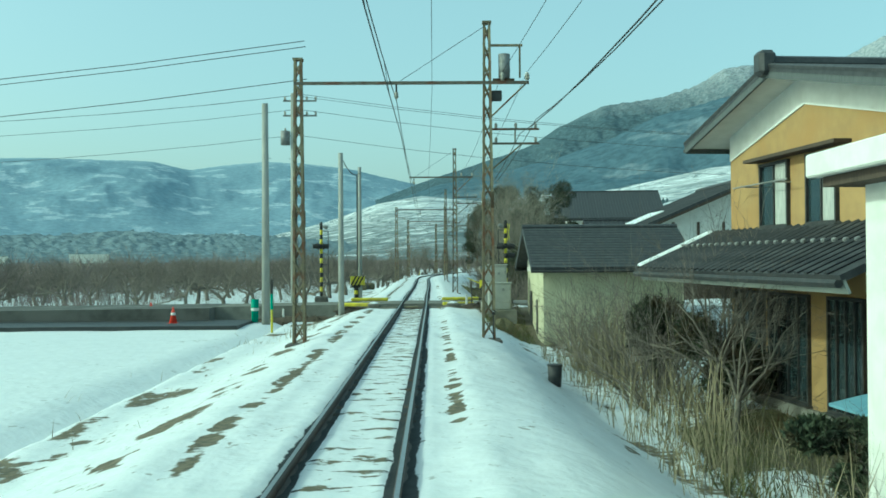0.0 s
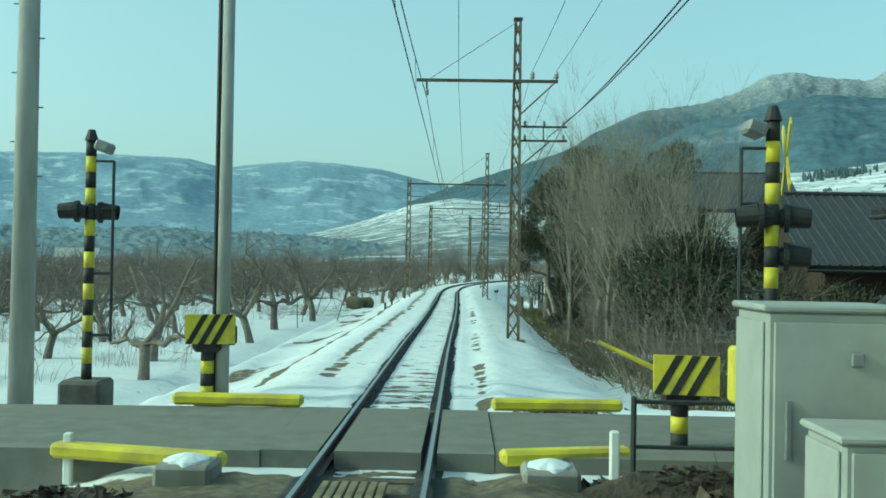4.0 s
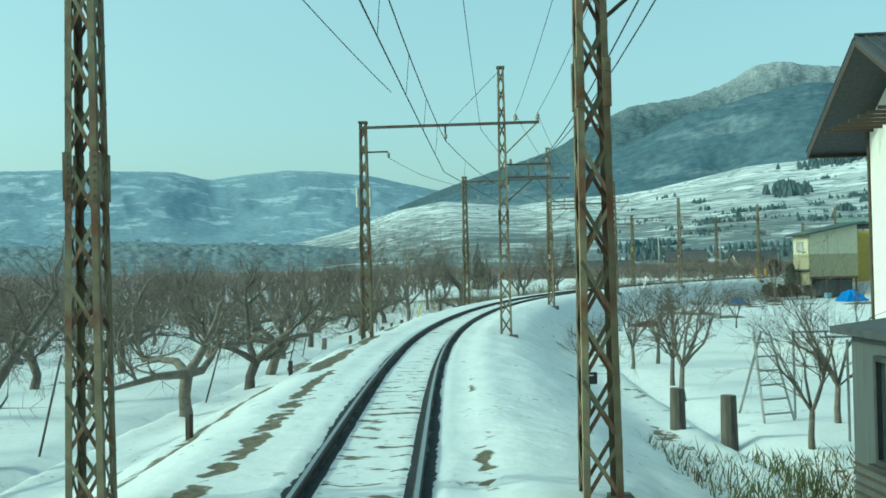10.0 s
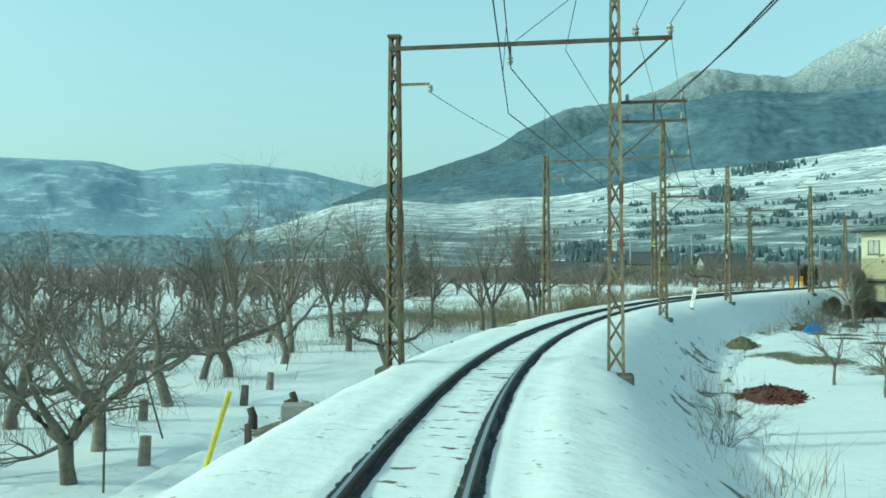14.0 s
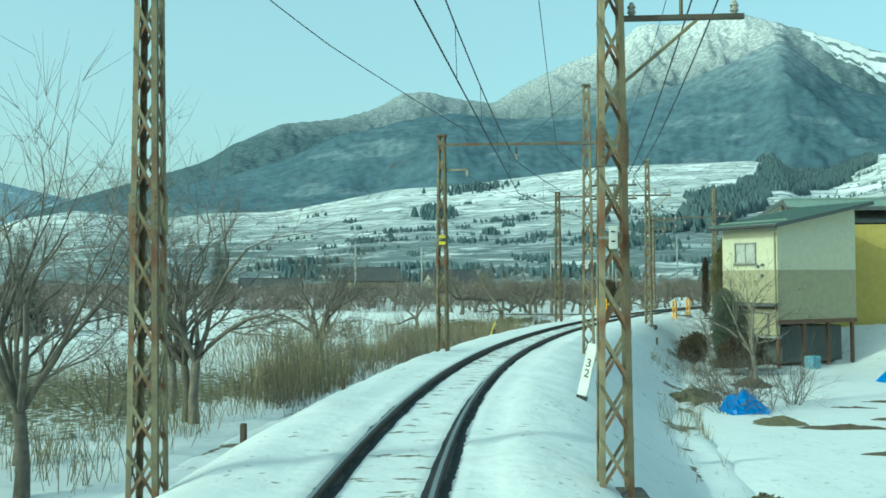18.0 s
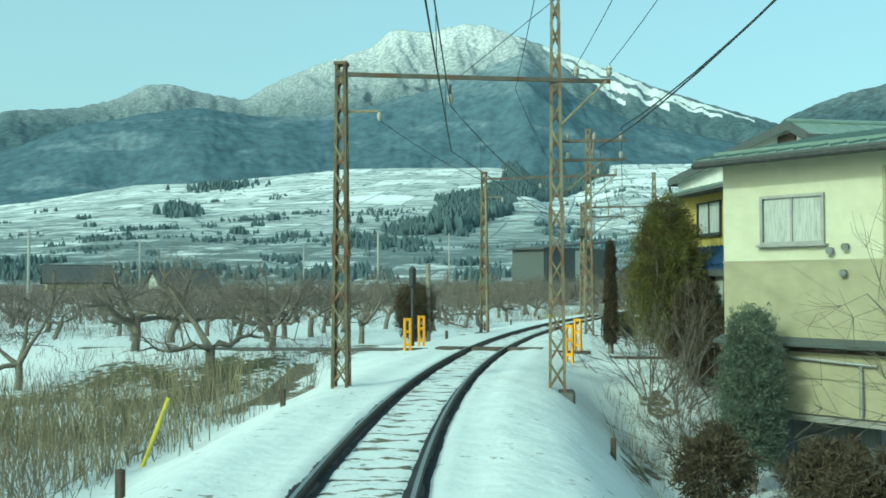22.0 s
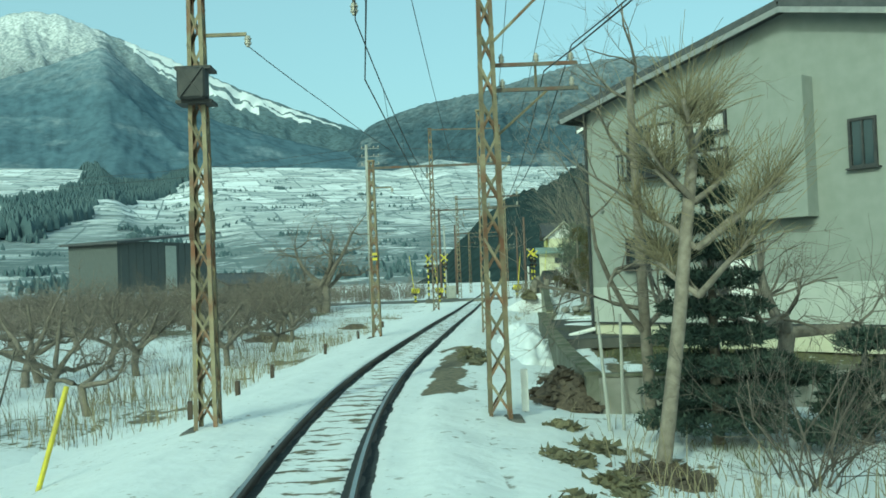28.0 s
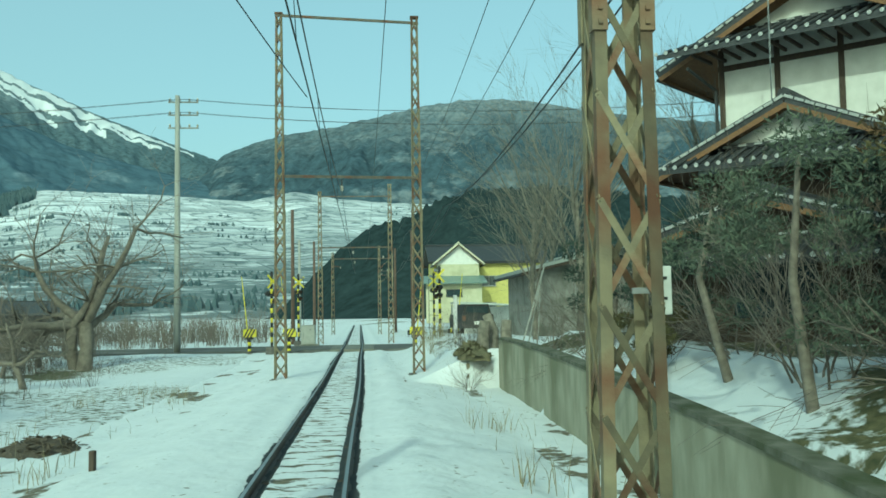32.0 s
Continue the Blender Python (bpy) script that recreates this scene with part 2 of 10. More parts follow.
m_turf = material("dead_turf", (0.075, 0.088, 0.034), (0.14, 0.135, 0.06), 0.95, 2, bump=0, c3=(0.11, 0.075, 0.045), scale3=0.7)
m_reed = material("dry_reeds", (0.26, 0.225, 0.14), (0.17, 0.15, 0.095), 0.95, 4, bump=0)
m_leafdark = material("evergreen_leaves", (0.026, 0.038, 0.023), (0.050, 0.064, 0.034), 0.8, 3.5, bump=0, c3=(0.055, 0.045, 0.024), scale3=1.6)
m_hedge = material("golden_hedge_leaves", (0.075, 0.08, 0.022), (0.135, 0.125, 0.03), 0.8, 3, bump=0, c3=(0.07, 0.055, 0.022), scale3=1.3)
m_pine = material("pine_needles", (0.026, 0.042, 0.034), (0.05, 0.068, 0.052), 0.85, 3, bump=0)
m_sage = material("grey_green_needles", (0.075, 0.095, 0.072), (0.115, 0.135, 0.095), 0.9, 3, bump=0)
m_brownleaf = material("brown_clipped_leaves", (0.052, 0.043, 0.028), (0.078, 0.06, 0.036), 0.9, 3, bump=0)
m_glass = glass_material("window_glass")
m_blue = material("blue_tarpaulin", (0.02, 0.17, 0.52), (0.015, 0.13, 0.42), 0.45, 3, bump=0.3, bscale=6, bdist=0.05)

# ---- the line of the track ----
CAM_SIDE = 0.898                       # the camera rides this far right of the track's middle


def line_tables():
    ds = 0.25
    ss = np.arange(-60, 460, ds)
    hh = np.radians(np.interp(ss, np.arange(len(HEADINGS)) * 5.0, HEADINGS))
    x, y = np.cumsum(-np.sin(hh)) * ds, np.cumsum(np.cos(hh)) * ds
    k = int(60 / ds)
    return ss, hh, x - x[k], y - y[k]


LS, LH, LX, LY = line_tables()


def heading(s):
    return float(np.interp(s, LS, LH))


def tr(s, d, z=0.0):
    """A place by its way along the track, its distance right of the track's middle, and its height over the rails."""
    a = heading(s)
    return Vector((float(np.interp(s, LS, LX)) + math.cos(a) * (d - CAM_SIDE), float(np.interp(s, LS, LY)) + math.sin(a) * (d - CAM_SIDE), z))


def on_line(s, d, z=0.0, turn=0.0):
    """A pose whose y axis runs along the track."""
    return Matrix.Translation(tr(s, d, z)) @ Matrix.Rotation(heading(s) + radians(turn), 4, "Z")


def tr_many(s, d):
    a = np.interp(s, LS, LH)
    return np.interp(s, LS, LX) + np.cos(a) * (d - CAM_SIDE), np.interp(s, LS, LY) + np.sin(a) * (d - CAM_SIDE)


def to_line(x, y):
    """Track coordinates of many places."""
    k = slice(None, None, 4)
    px, py, ps, ph = LX[k], LY[k], LS[k], LH[k]
    s, d = np.empty(len(x)), np.empty(len(x))
    for i in range(0, len(x), 4000):
        j = slice(i, i + 4000)
        n = ((x[j, None] - px) ** 2 + (y[j, None] - py) ** 2).argmin(1)
        dx, dy = x[j] - px[n], y[j] - py[n]
        tx, ty = -np.sin(ph[n]), np.cos(ph[n])
        s[j], d[j] = ps[n] + dx * tx + dy * ty, dx * ty - dy * tx + CAM_SIDE
    return s, d


_h = np.random.RandomState(5).rand(256, 256)


def lattice_noise(x, y):
    """Smooth value noise from 0 to 1 on a repeating lattice."""
    xi, yi = np.floor(x).astype(int), np.floor(y).astype(int)
    fx, fy = x - xi, y - yi
    fx, fy = fx * fx * (3 - 2 * fx), fy * fy * (3 - 2 * fy)
    g = lambda a, b: _h[a % 256, b % 256]
    return (g(xi, yi) * (1 - fx) + g(xi + 1, yi) * fx) * (1 - fy) + (g(xi, yi + 1) * (1 - fx) + g(xi + 1, yi + 1) * fx) * fy


def fractal(x, y, octaves=4):
    out, a = 0, 0.5
    for k in range(octaves):
        out = out + a * lattice_noise(x * 2 ** k + 17 * k, y * 2 ** k + 31 * k)
        a *= 0.5
    return out / (1 - 0.5 ** octaves)


# ground level beside the line, left and right of it
LEFT_S = [-60, 0, 28, 38, 40, 48, 52, 60, 90, 140, 175, 198, 202, 206, 212, 240, 265, 296, 304, 460]
LEFT_Z = [-0.9, -0.9, -0.75, -0.8, -0.75, -0.75, -0.85, -0.95, -0.9, -1.7, -1.5, -0.9, -0.15, -0.2, -0.6, -0.7, -0.5, -0.45, -0.1, -0.1]
RIGHT_S = [-60, 0, 30, 37, 41, 47, 51, 70, 90, 110, 140, 165, 180, 196, 201, 206, 212, 236, 242, 254.5, 257.2, 290, 301.5, 304.5, 460]
RIGHT_Z = [-1.5, -1.4, -1.2, -1.1, -0.15, -0.1, -0.8, -1.1, -0.95, -1.2, -2.0, -1.7, -2.2, -2.1, -0.3, -0.3, -0.5, -0.5, 0.02, 0.12, 0.5, 0.9, 0.85, -0.1, -0.1]


def wall_offset(s):
    """How far right of the track the face of the retaining wall stands."""
    return np.interp(s, [238, 256.9, 257.1, 275, 292], [4.1, 4.15, 4.5, 4.9, 5.0])


def level(s, d):
    """Height of the ground by track coordinates."""
    left, right = np.interp(s, LEFT_S, LEFT_Z), np.interp(s, RIGHT_S, RIGHT_Z)
    out = np.clip((d - 16) / 25, 0, 1)
    right = right * (1 - out) - 1.2 * out
    wall = (s > 239) & (s < 281)                          # the retaining wall holds the plots up
    kl = np.clip((-d - 1.9) / 2.9, 0, 1)
    kr = np.clip((d - 2.0) / 2.9, 0, 1)
    kw = np.clip((d - wall_offset(s) - 0.44) / 0.10, 0, 1)
    kl, kr = kl * kl * (3 - 2 * kl), kr * kr * (3 - 2 * kr)
    z = -0.13 + kl * (left + 0.13) + np.where(wall, kw * (right + 0.4) - 0.27 * np.clip((d - 2.2) / 1.6, 0, 1), kr * (right + 0.13))
    z = z + np.where((s > 257) & (s < 281), np.clip((d - 6.2) / 0.8, 0, 1) * 0.55 * np.clip((20 - d) / 4, 0, 1), 0)
    bank = np.exp(-((d - 1.5) / 0.45) ** 2) * 0.10 + np.exp(-((d + 1.7) / 0.6) ** 2) * 0.05
    far = np.clip((np.abs(d) - 30) / 200, 0, 1)
    return z + bank * (1 - np.clip((np.abs(d) - 4), 0, 1)) - far * 0.8


def mesh_object(name, verts, faces, mat, parent=None, smooth=True):
    me = bpy.data.meshes.new(name)
    me.from_pydata(verts, [], faces)
    me.materials.append(mat)
    if smooth:
        me.polygons.foreach_set("use_smooth", [True] * len(me.polygons))
    me.update()
    ob = new(name, me)
    if parent:
        ob.parent = parent
    return ob


def sheet(name, x, y, z, rows, cols, mat, bare=None, smooth=True):
    i = np.arange(rows * cols).reshape(rows, cols)
    f = np.stack([i[:-1, :-1], i[:-1, 1:], i[1:, 1:], i[1:, :-1]], -1).reshape(-1, 4)
    ob = mesh_object(name, np.stack([x, y, z], 1).tolist(), f.tolist(), mat, smooth=smooth)
    if bare is not None:
        a = ob.data.attributes.new("bare", "FLOAT", "POINT")
        a.data.foreach_set("value", np.asarray(bare, dtype=np.float32))
    return ob


def crossing_mask(s):
    """1 on the paved level crossings."""
    return np.clip(1 - np.abs(s - 44.6) / 2.2, 0, 1) + np.clip(1 - np.abs(s - 309) / 4.5, 0, 1)


def snow_bed():
    """Snow over ballast between, beside and outside the rails."""
    dd = np.r_[np.arange(-6, -1.0, 0.18), -0.90, -0.80, -0.70, -0.64, -0.61, -0.52, -0.45, -0.40, -0.33, -0.2, -0.07, 0.07, 0.2, 0.33, 0.40, 0.45, 0.52, 0.61, 0.64, 0.70, 0.80, 0.90, np.arange(1.05, 6, 0.18)]
    ss = np.r_[np.arange(-20, 300, 0.2), np.arange(300, 420, 1.0)]
    S, D = [a.ravel() for a in np.meshgrid(ss, dd, indexing="ij")]
    z = level(S, D)
    n1, n2 = fractal(S * 0.9, D * 2.2 + 40), fractal(S * 3.1 + 9, D * 5.0)
    fine = fractal(S * 6.0, D * 6.0 + 90)
    z += (n1 - 0.5) * 0.10 * np.clip(np.abs(D) / 1.2, 0.25, 1) + (n2 - 0.5) * 0.035
    rail = np.minimum(np.abs(D - 0.566), np.abs(D + 0.566))
    groove = np.clip(1 - (rail - 0.09 - 0.05 * fractal(S * 0.5, D * 2.2 + 90)) / 0.04, 0, 1)
    melt = np.clip((fractal(S * 0.14 + 60, D * 0 + 2) - 0.47) * 6, 0, 1) * np.interp(S, [-20, 36, 39, 42, 47, 100, 112, 190, 300], [0.6, 0.6, 1, 1, 0.5, 0.5, 0.3, 0.45, 0.42])
    z = np.where(np.abs(D) < 0.95, -0.112 + 0.03 * np.clip((np.abs(D) - 0.66) * 9, 0, 1) + (n2 - 0.5) * 0.05 + (fine - 0.5) * 0.03 - melt * 0.022, z)
    z -= groove * 0.02
    z -= 0.35 * np.clip((np.abs(D) - 5.4) / 0.5, 0, 1)
    z = np.where(crossing_mask(S) * (np.abs(D) < 4.5) > 0.05, np.minimum(z, -0.2), z)
    # where the snow has melted through
    open_s = np.interp(S, [-20, 60, 66, 96, 104, 190, 200, 222, 232, 420], [1, 1, 0.9, 0.8, 0.1, 0.1, 0.5, 0.5, 0.55, 0.5])
    wide = fractal(S * 0.16 + 3, D * 0.5)
    streak = np.exp(-((D + 1.95 + (wide - 0.5) * 0.5 + (fine - 0.5) * 0.25) / 0.18) ** 2) * np.clip((wide - 0.36) * 6, 0, 1) * np.clip((fractal(S * 1.3 + 11, D * 1.1) - 0.18) * 6, 0.35, 1) * np.interp(S, [-20, 3, 6, 100, 104, 125, 150, 420], [1, 1, 0, 0, 0.6, 0.6, 0.15, 0.1])
    streak2 = np.exp(-((D + 2.75 + (n1 - 0.5) * 1.0) / 0.36) ** 2) * np.clip((n1 - 0.38) * 5, 0, 1) * np.interp(S, [-20, 30, 46, 50, 101, 104, 120, 420], [0.95, 0.95, 1.0, 0.25, 0.25, 0.6, 0.5, 0.1])
    holes = np.exp(-((D - np.interp(S, [0, 200, 225, 300], [1.2, 1.3, 2.2, 1.9])) / 0.17) ** 2) * np.clip((fractal(S * 0.35, D * 0 + 5) - 0.36) * 9, 0, 1) * open_s * np.clip((fractal(S * 4.5, D * 6 + 33) - 0.40) * 9, 0, 1)
    slope_r = np.clip((D - 2.9) * 1.2, 0, 1) * np.clip((fractal(S * 0.8, D * 1.5 + 8, 5) - 0.57) * 7, 0, 0.75)
    slope_l = np.clip((-D - 3.0) * 1.2, 0, 1) * np.clip((fractal(S * 0.45, D * 0.9 + 28) - 0.56) * 7, 0, 0.8)
    earth = np.clip((S - 56) / 8, 0, 1) * np.clip((95 - S) / 4, 0, 1) * np.clip((D - 4.0 - 1.4 * (n1 - 0.5)) * 1.8, 0, 1)
    earth2 = np.clip(1 - np.abs(S - 8) / 12, 0, 1) * np.clip((D - 4.0 - 1.6 * (n1 - 0.5)) * 1.6, 0, 1)
    earth3 = np.clip((S - 33.5) / 1.5, 0, 1) * np.clip((42.6 - S), 0, 1) * np.clip((D - 2.75 - 1.2 * (n1 - 0.5)) * 2.2, 0, 1)
    plot = np.clip((S - 236) / 1, 0, 1) * np.clip((249 - S) / 1, 0, 1) * np.exp(-((D - 1.5 - (n1 - 0.5)) / 0.4) ** 2)
    ditch = np.clip(1 - np.abs(S - 41.6) / 1.6, 0, 1) * np.clip((4.6 - np.abs(D)) * 2, 0, 1) * 1.2
    plot2 = np.clip((S - 236.5), 0, 1) * np.clip((258 - S), 0, 1) * np.clip((D - 4.9) * 4, 0, 1) * np.clip((fractal(S * 0.6 + 20, D * 0.9) - 0.2) * 1.9, 0, 0.95)
    path_l = np.clip((S - 193) / 3, 0, 1) * np.clip((201.6 - S), 0, 1) * np.clip((-D - 4.1) * 1.2, 0, 0.9) * np.clip((fractal(S * 0.7, D * 1.1 + 60) - 0.2) * 3, 0, 1)
    along1 = (S > 50) & (S < 101)
    edge1 = np.exp(-((D + 1.62 + (wide - 0.5) * 0.25 + (fine - 0.5) * 0.3) / 0.13) ** 2) * np.where(along1, 1, 0) * np.clip((n1 - 0.25) * 5, 0.72, 1)
    edge2 = np.exp(-((D + 2.95 + (wide - 0.5) * 0.35 + (n1 - 0.5) * 0.3) / 0.17) ** 2) * np.where(along1, 1, 0) * np.clip((wide - 0.2) * 5, 0.75, 1)
    edge3 = np.exp(-((D + 1.72 + (wide - 0.5) * 0.3 + (fine - 0.5) * 0.3) / 0.16) ** 2) * ((S > 4) & (S < 40)) * np.clip((n1 - 0.30) * 5, 0.45, 1)
    edge4 = np.exp(-((D + 2.0 + (wide - 0.5) * 0.8 + (n1 - 0.5) * 0.5) / 0.25) ** 2) * ((S > 101) & (S < 147)) * np.clip((wide - 0.42) * 7, 0, 1)
    bare = np.maximum.reduce([edge1, edge2, edge3 * 0.95, edge4, plot2, path_l, groove * 1.0, streak * 1.0, streak2 * 0.95, holes * 0.95, np.minimum(ditch, 1), slope_r * 0.75, slope_l * 0.75, earth, earth2 * 0.95, earth3, plot * 0.9])
    z -= np.clip(bare - groove, 0, 1) * 0.05
    x, y = tr_many(S, D)
    ob = sheet("track_bed", x, y, z, len(ss), len(dd), m_bed, bare)
    thaw = np.interp(S, [-20, 20, 34, 48, 54, 62, 96, 104, 130, 160, 172, 200, 206, 216, 262, 300], [0.74, 0.8, 1.05, 1.08, 0.62, 0.66, 0.82, 0.62, 0.62, 0.6, 0.85, 0.85, 0.66, 0.86, 0.92, 0.8]) + (wide - 0.5) * 0.3
    ties = thaw * np.clip((0.50 - np.abs(D)) / 0.06, 0, 1)
    slope = np.clip((np.abs(D) - 1.7) / 0.6, 0, 1)
    drift = slope * np.where(D < 0, np.interp(S, [-20, 40, 50, 100, 110, 150, 165, 210, 300], [0.86, 0.86, 0.70, 0.70, 0.78, 0.72, 0.55, 0.5, 0.62]), np.interp(S, [-20, 10, 40, 60, 95, 105, 118, 150, 160, 190, 205, 222, 236, 300], [0.6, 0.6, 0.62, 0.3, 0.35, 0.72, 0.9, 0.9, 0.75, 0.85, 0.75, 0.92, 0.8, 0.55]) * np.clip((D - 1.9) / 1.2, 0, 1))
    for key, val in (("ties", ties), ("drift", drift)):
        ob.data.attributes.new(key, "FLOAT", "POINT").data.foreach_set("value", val.astype(np.float32))
    ob.data.attributes.new("line", "FLOAT_VECTOR", "POINT").data.foreach_set("vector", np.stack([S, D, S * 0], 1).astype(np.float32).ravel())
    return tagged(ob, "snow-covered ballast bed with bare streaks of earth", "track bed", kind="structure")


def far_ground():
    """One sheet from the line to the horizon."""
    out = np.cumsum(1.35 ** np.arange(1, 24))
    out = out[out < 4900]
    xs = np.r_[-70 - out[::-1], np.arange(-70, 200, 1.0), 200 + out]
    ys = np.r_[-40 - out[::-1], np.arange(-40, 330, 1.0), 330 + out]
    X, Y = [a.ravel() for a in np.meshgrid(xs, ys, indexing="ij")]
    s, d = to_line(X, Y)
    ins = np.abs(d) < 5.2
    z = level(s, d) + (fractal(X * 0.35, Y * 0.35) - 0.5) * 0.16
    z = np.where(ins, z - 0.45, z)
    rough = fractal(X * 0.12 + 5, Y * 0.12)
    bare = np.clip((rough - 0.58) * 6, 0, 0.62) * np.where(d < 0, 0.75, 1)
    spots = np.clip((fractal(X * 0.45 + 70, Y * 0.45) - 0.56) * 9, 0, 1)
    reeds = np.clip(1 - np.abs(s - 172) / 28, 0, 1) * np.clip((-d - 6) / 3, 0, 1) * np.clip((30 + d) / 6, 0, 1)
    shade = np.clip((s - 50) / 5, 0, 1) * np.clip((97 - s) / 4, 0, 1) * np.clip((d - 4) / 1.5, 0, 1) * np.clip((40 - d) / 10, 0, 1)
    yard = np.clip((s + 30) / 5, 0, 1) * np.clip((43 - s), 0, 1) * np.clip((d - 5) / 1.5, 0, 1) * np.clip((40 - d) / 10, 0, 1)
    plot = np.clip((s - 236.5), 0, 1) * np.clip((262 - s) / 3, 0, 1) * np.clip((d - 4.6) / 0.8, 0, 1) * np.clip((26 - d) / 4, 0, 1)
    left = np.clip((s - 192) / 3, 0, 1) * np.clip((201.6 - s), 0, 1) * np.clip((-d - 4.6) / 1.5, 0, 1) * np.clip((15 + d) / 4, 0, 1)
    scrub = np.clip((s - 262) / 8, 0, 1) * np.clip((304 - s) / 8, 0, 1) * np.clip((-d - 6) / 6, 0, 1) * np.clip((60 + d) / 8, 0, 1)
    bare = np.maximum.reduce([bare, reeds * 0.62, shade * (0.62 + rough * 0.5) * (1 - 0.8 * spots), yard * (0.3 + rough * 0.6) * (1 - 0.8 * spots), plot * (0.35 + rough * 0.7) * (1 - 0.85 * spots) * np.where(s > 252.8, 0.8, 1), left * (0.15 + 0.75 * rough) * (1 - 0.6 * spots), scrub * np.clip((rough - 0.36) * 2.6, 0, 0.62) * (1 - 0.7 * spots)])
    bare = np.where(np.hypot(X - 60, Y - 120) > 420, bare * 0.5, bare)
    ob = sheet("ground", X, Y, z, len(xs), len(ys), m_ground, bare)
    return tagged(ob, "open snow-covered fields with patches of dead grass", "ground", kind="structure")


track_bed = snow_bed()
ground = far_ground()

# ---- mountains and hills ----
CENTRE = (60.0, 120.0)


def range_material(name, snow, forest, low, high, soft=80, grain=0.012, patch=0.0, speck=0.0, mottle=0.32):
    """Dark winter forest that gives way to snow with height and along streaks; callers mix distance haze into both
    colours.
    """
    m = bpy.data.materials.new(name)
    m.use_nodes = True
    nt = m.node_tree
    n, l = nt.nodes, nt.links
    b = n["Principled BSDF"]
    b.inputs["Roughness"].default_value = 0.95
    b.inputs["Specular IOR Level"].default_value = 0.0
    co = n.new("ShaderNodeTexCoord")
    sx = n.new("ShaderNodeSeparateXYZ")
    l.new(co.outputs["Object"], sx.inputs[0])

    def noise_of(sc, d, stretch=(1, 1, 1)):
        mp = n.new("ShaderNodeMapping")
        mp.inputs["Scale"].default_value = stretch
        l.new(co.outputs["Object"], mp.inputs[0])
        t = n.new("ShaderNodeTexNoise")
        t.inputs["Scale"].default_value, t.inputs["Detail"].default_value = sc, d
        t.inputs["Roughness"].default_value = 0.65
        l.new(mp.outputs[0], t.inputs["Vector"])
        return t.outputs["Fac"]

    def math_node(op, a, z, w=None):
        x = n.new("ShaderNodeMath")
        x.operation = op
        for s, v in zip(x.inputs, (a, z, w)):
            if v is None:
                continue
            if isinstance(v, (int, float)):
                s.default_value = v
            else:
                l.new(v, s)
        return x.outputs[0]

    h = math_node("MULTIPLY_ADD", noise_of(grain * 0.5, 6), soft * 4, sx.outputs[2])
    h = math_node("MULTIPLY_ADD", noise_of(grain * 6, 4), soft * 2.0, h)
    r = n.new("ShaderNodeMapRange")
    r.inputs["From Min"].default_value, r.inputs["From Max"].default_value = low + soft * 3, high + soft * 3
    l.new(h, r.inputs["Value"])
    fac = r.outputs[0]
    if patch:
        p = n.new("ShaderNodeMapRange")
        p.inputs["From Min"].default_value, p.inputs["From Max"].default_value = 0.56, 0.62
        p.inputs["To Max"].default_value = patch
        l.new(noise_of(grain * 0.35, 5, (1, 1, 3)), p.inputs["Value"])
        fac = math_node("MAXIMUM", fac, p.outputs[0])
    if speck:
        p = n.new("ShaderNodeMapRange")
        p.inputs["From Min"].default_value, p.inputs["From Max"].default_value = 0.42, 0.60
        p.inputs["To Min"].default_value, p.inputs["To Max"].default_value = 1.0 - speck, 1.0
        l.new(noise_of(grain * 4.5, 10, (1, 1, 0.3)), p.inputs["Value"])
        fac = math_node("MULTIPLY", fac, p.outputs[0])
    fine = n.new("ShaderNodeMapRange")
    fine.inputs["From Min"].default_value, fine.inputs["From Max"].default_value = 0.35, 0.65
    fine.inputs["To Min"].default_value, fine.inputs["To Max"].default_value = 1 - mottle, 1 + mottle * 0.8
    l.new(noise_of(grain * 3, 6), fine.inputs["Value"])
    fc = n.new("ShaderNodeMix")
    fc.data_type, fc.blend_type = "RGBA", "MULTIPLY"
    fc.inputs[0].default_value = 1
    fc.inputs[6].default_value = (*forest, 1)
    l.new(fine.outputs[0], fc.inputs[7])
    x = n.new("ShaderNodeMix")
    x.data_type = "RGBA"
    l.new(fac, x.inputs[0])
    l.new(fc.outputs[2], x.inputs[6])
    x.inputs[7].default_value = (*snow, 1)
    l.new(x.outputs[2], b.inputs["Base Color"])
    return m


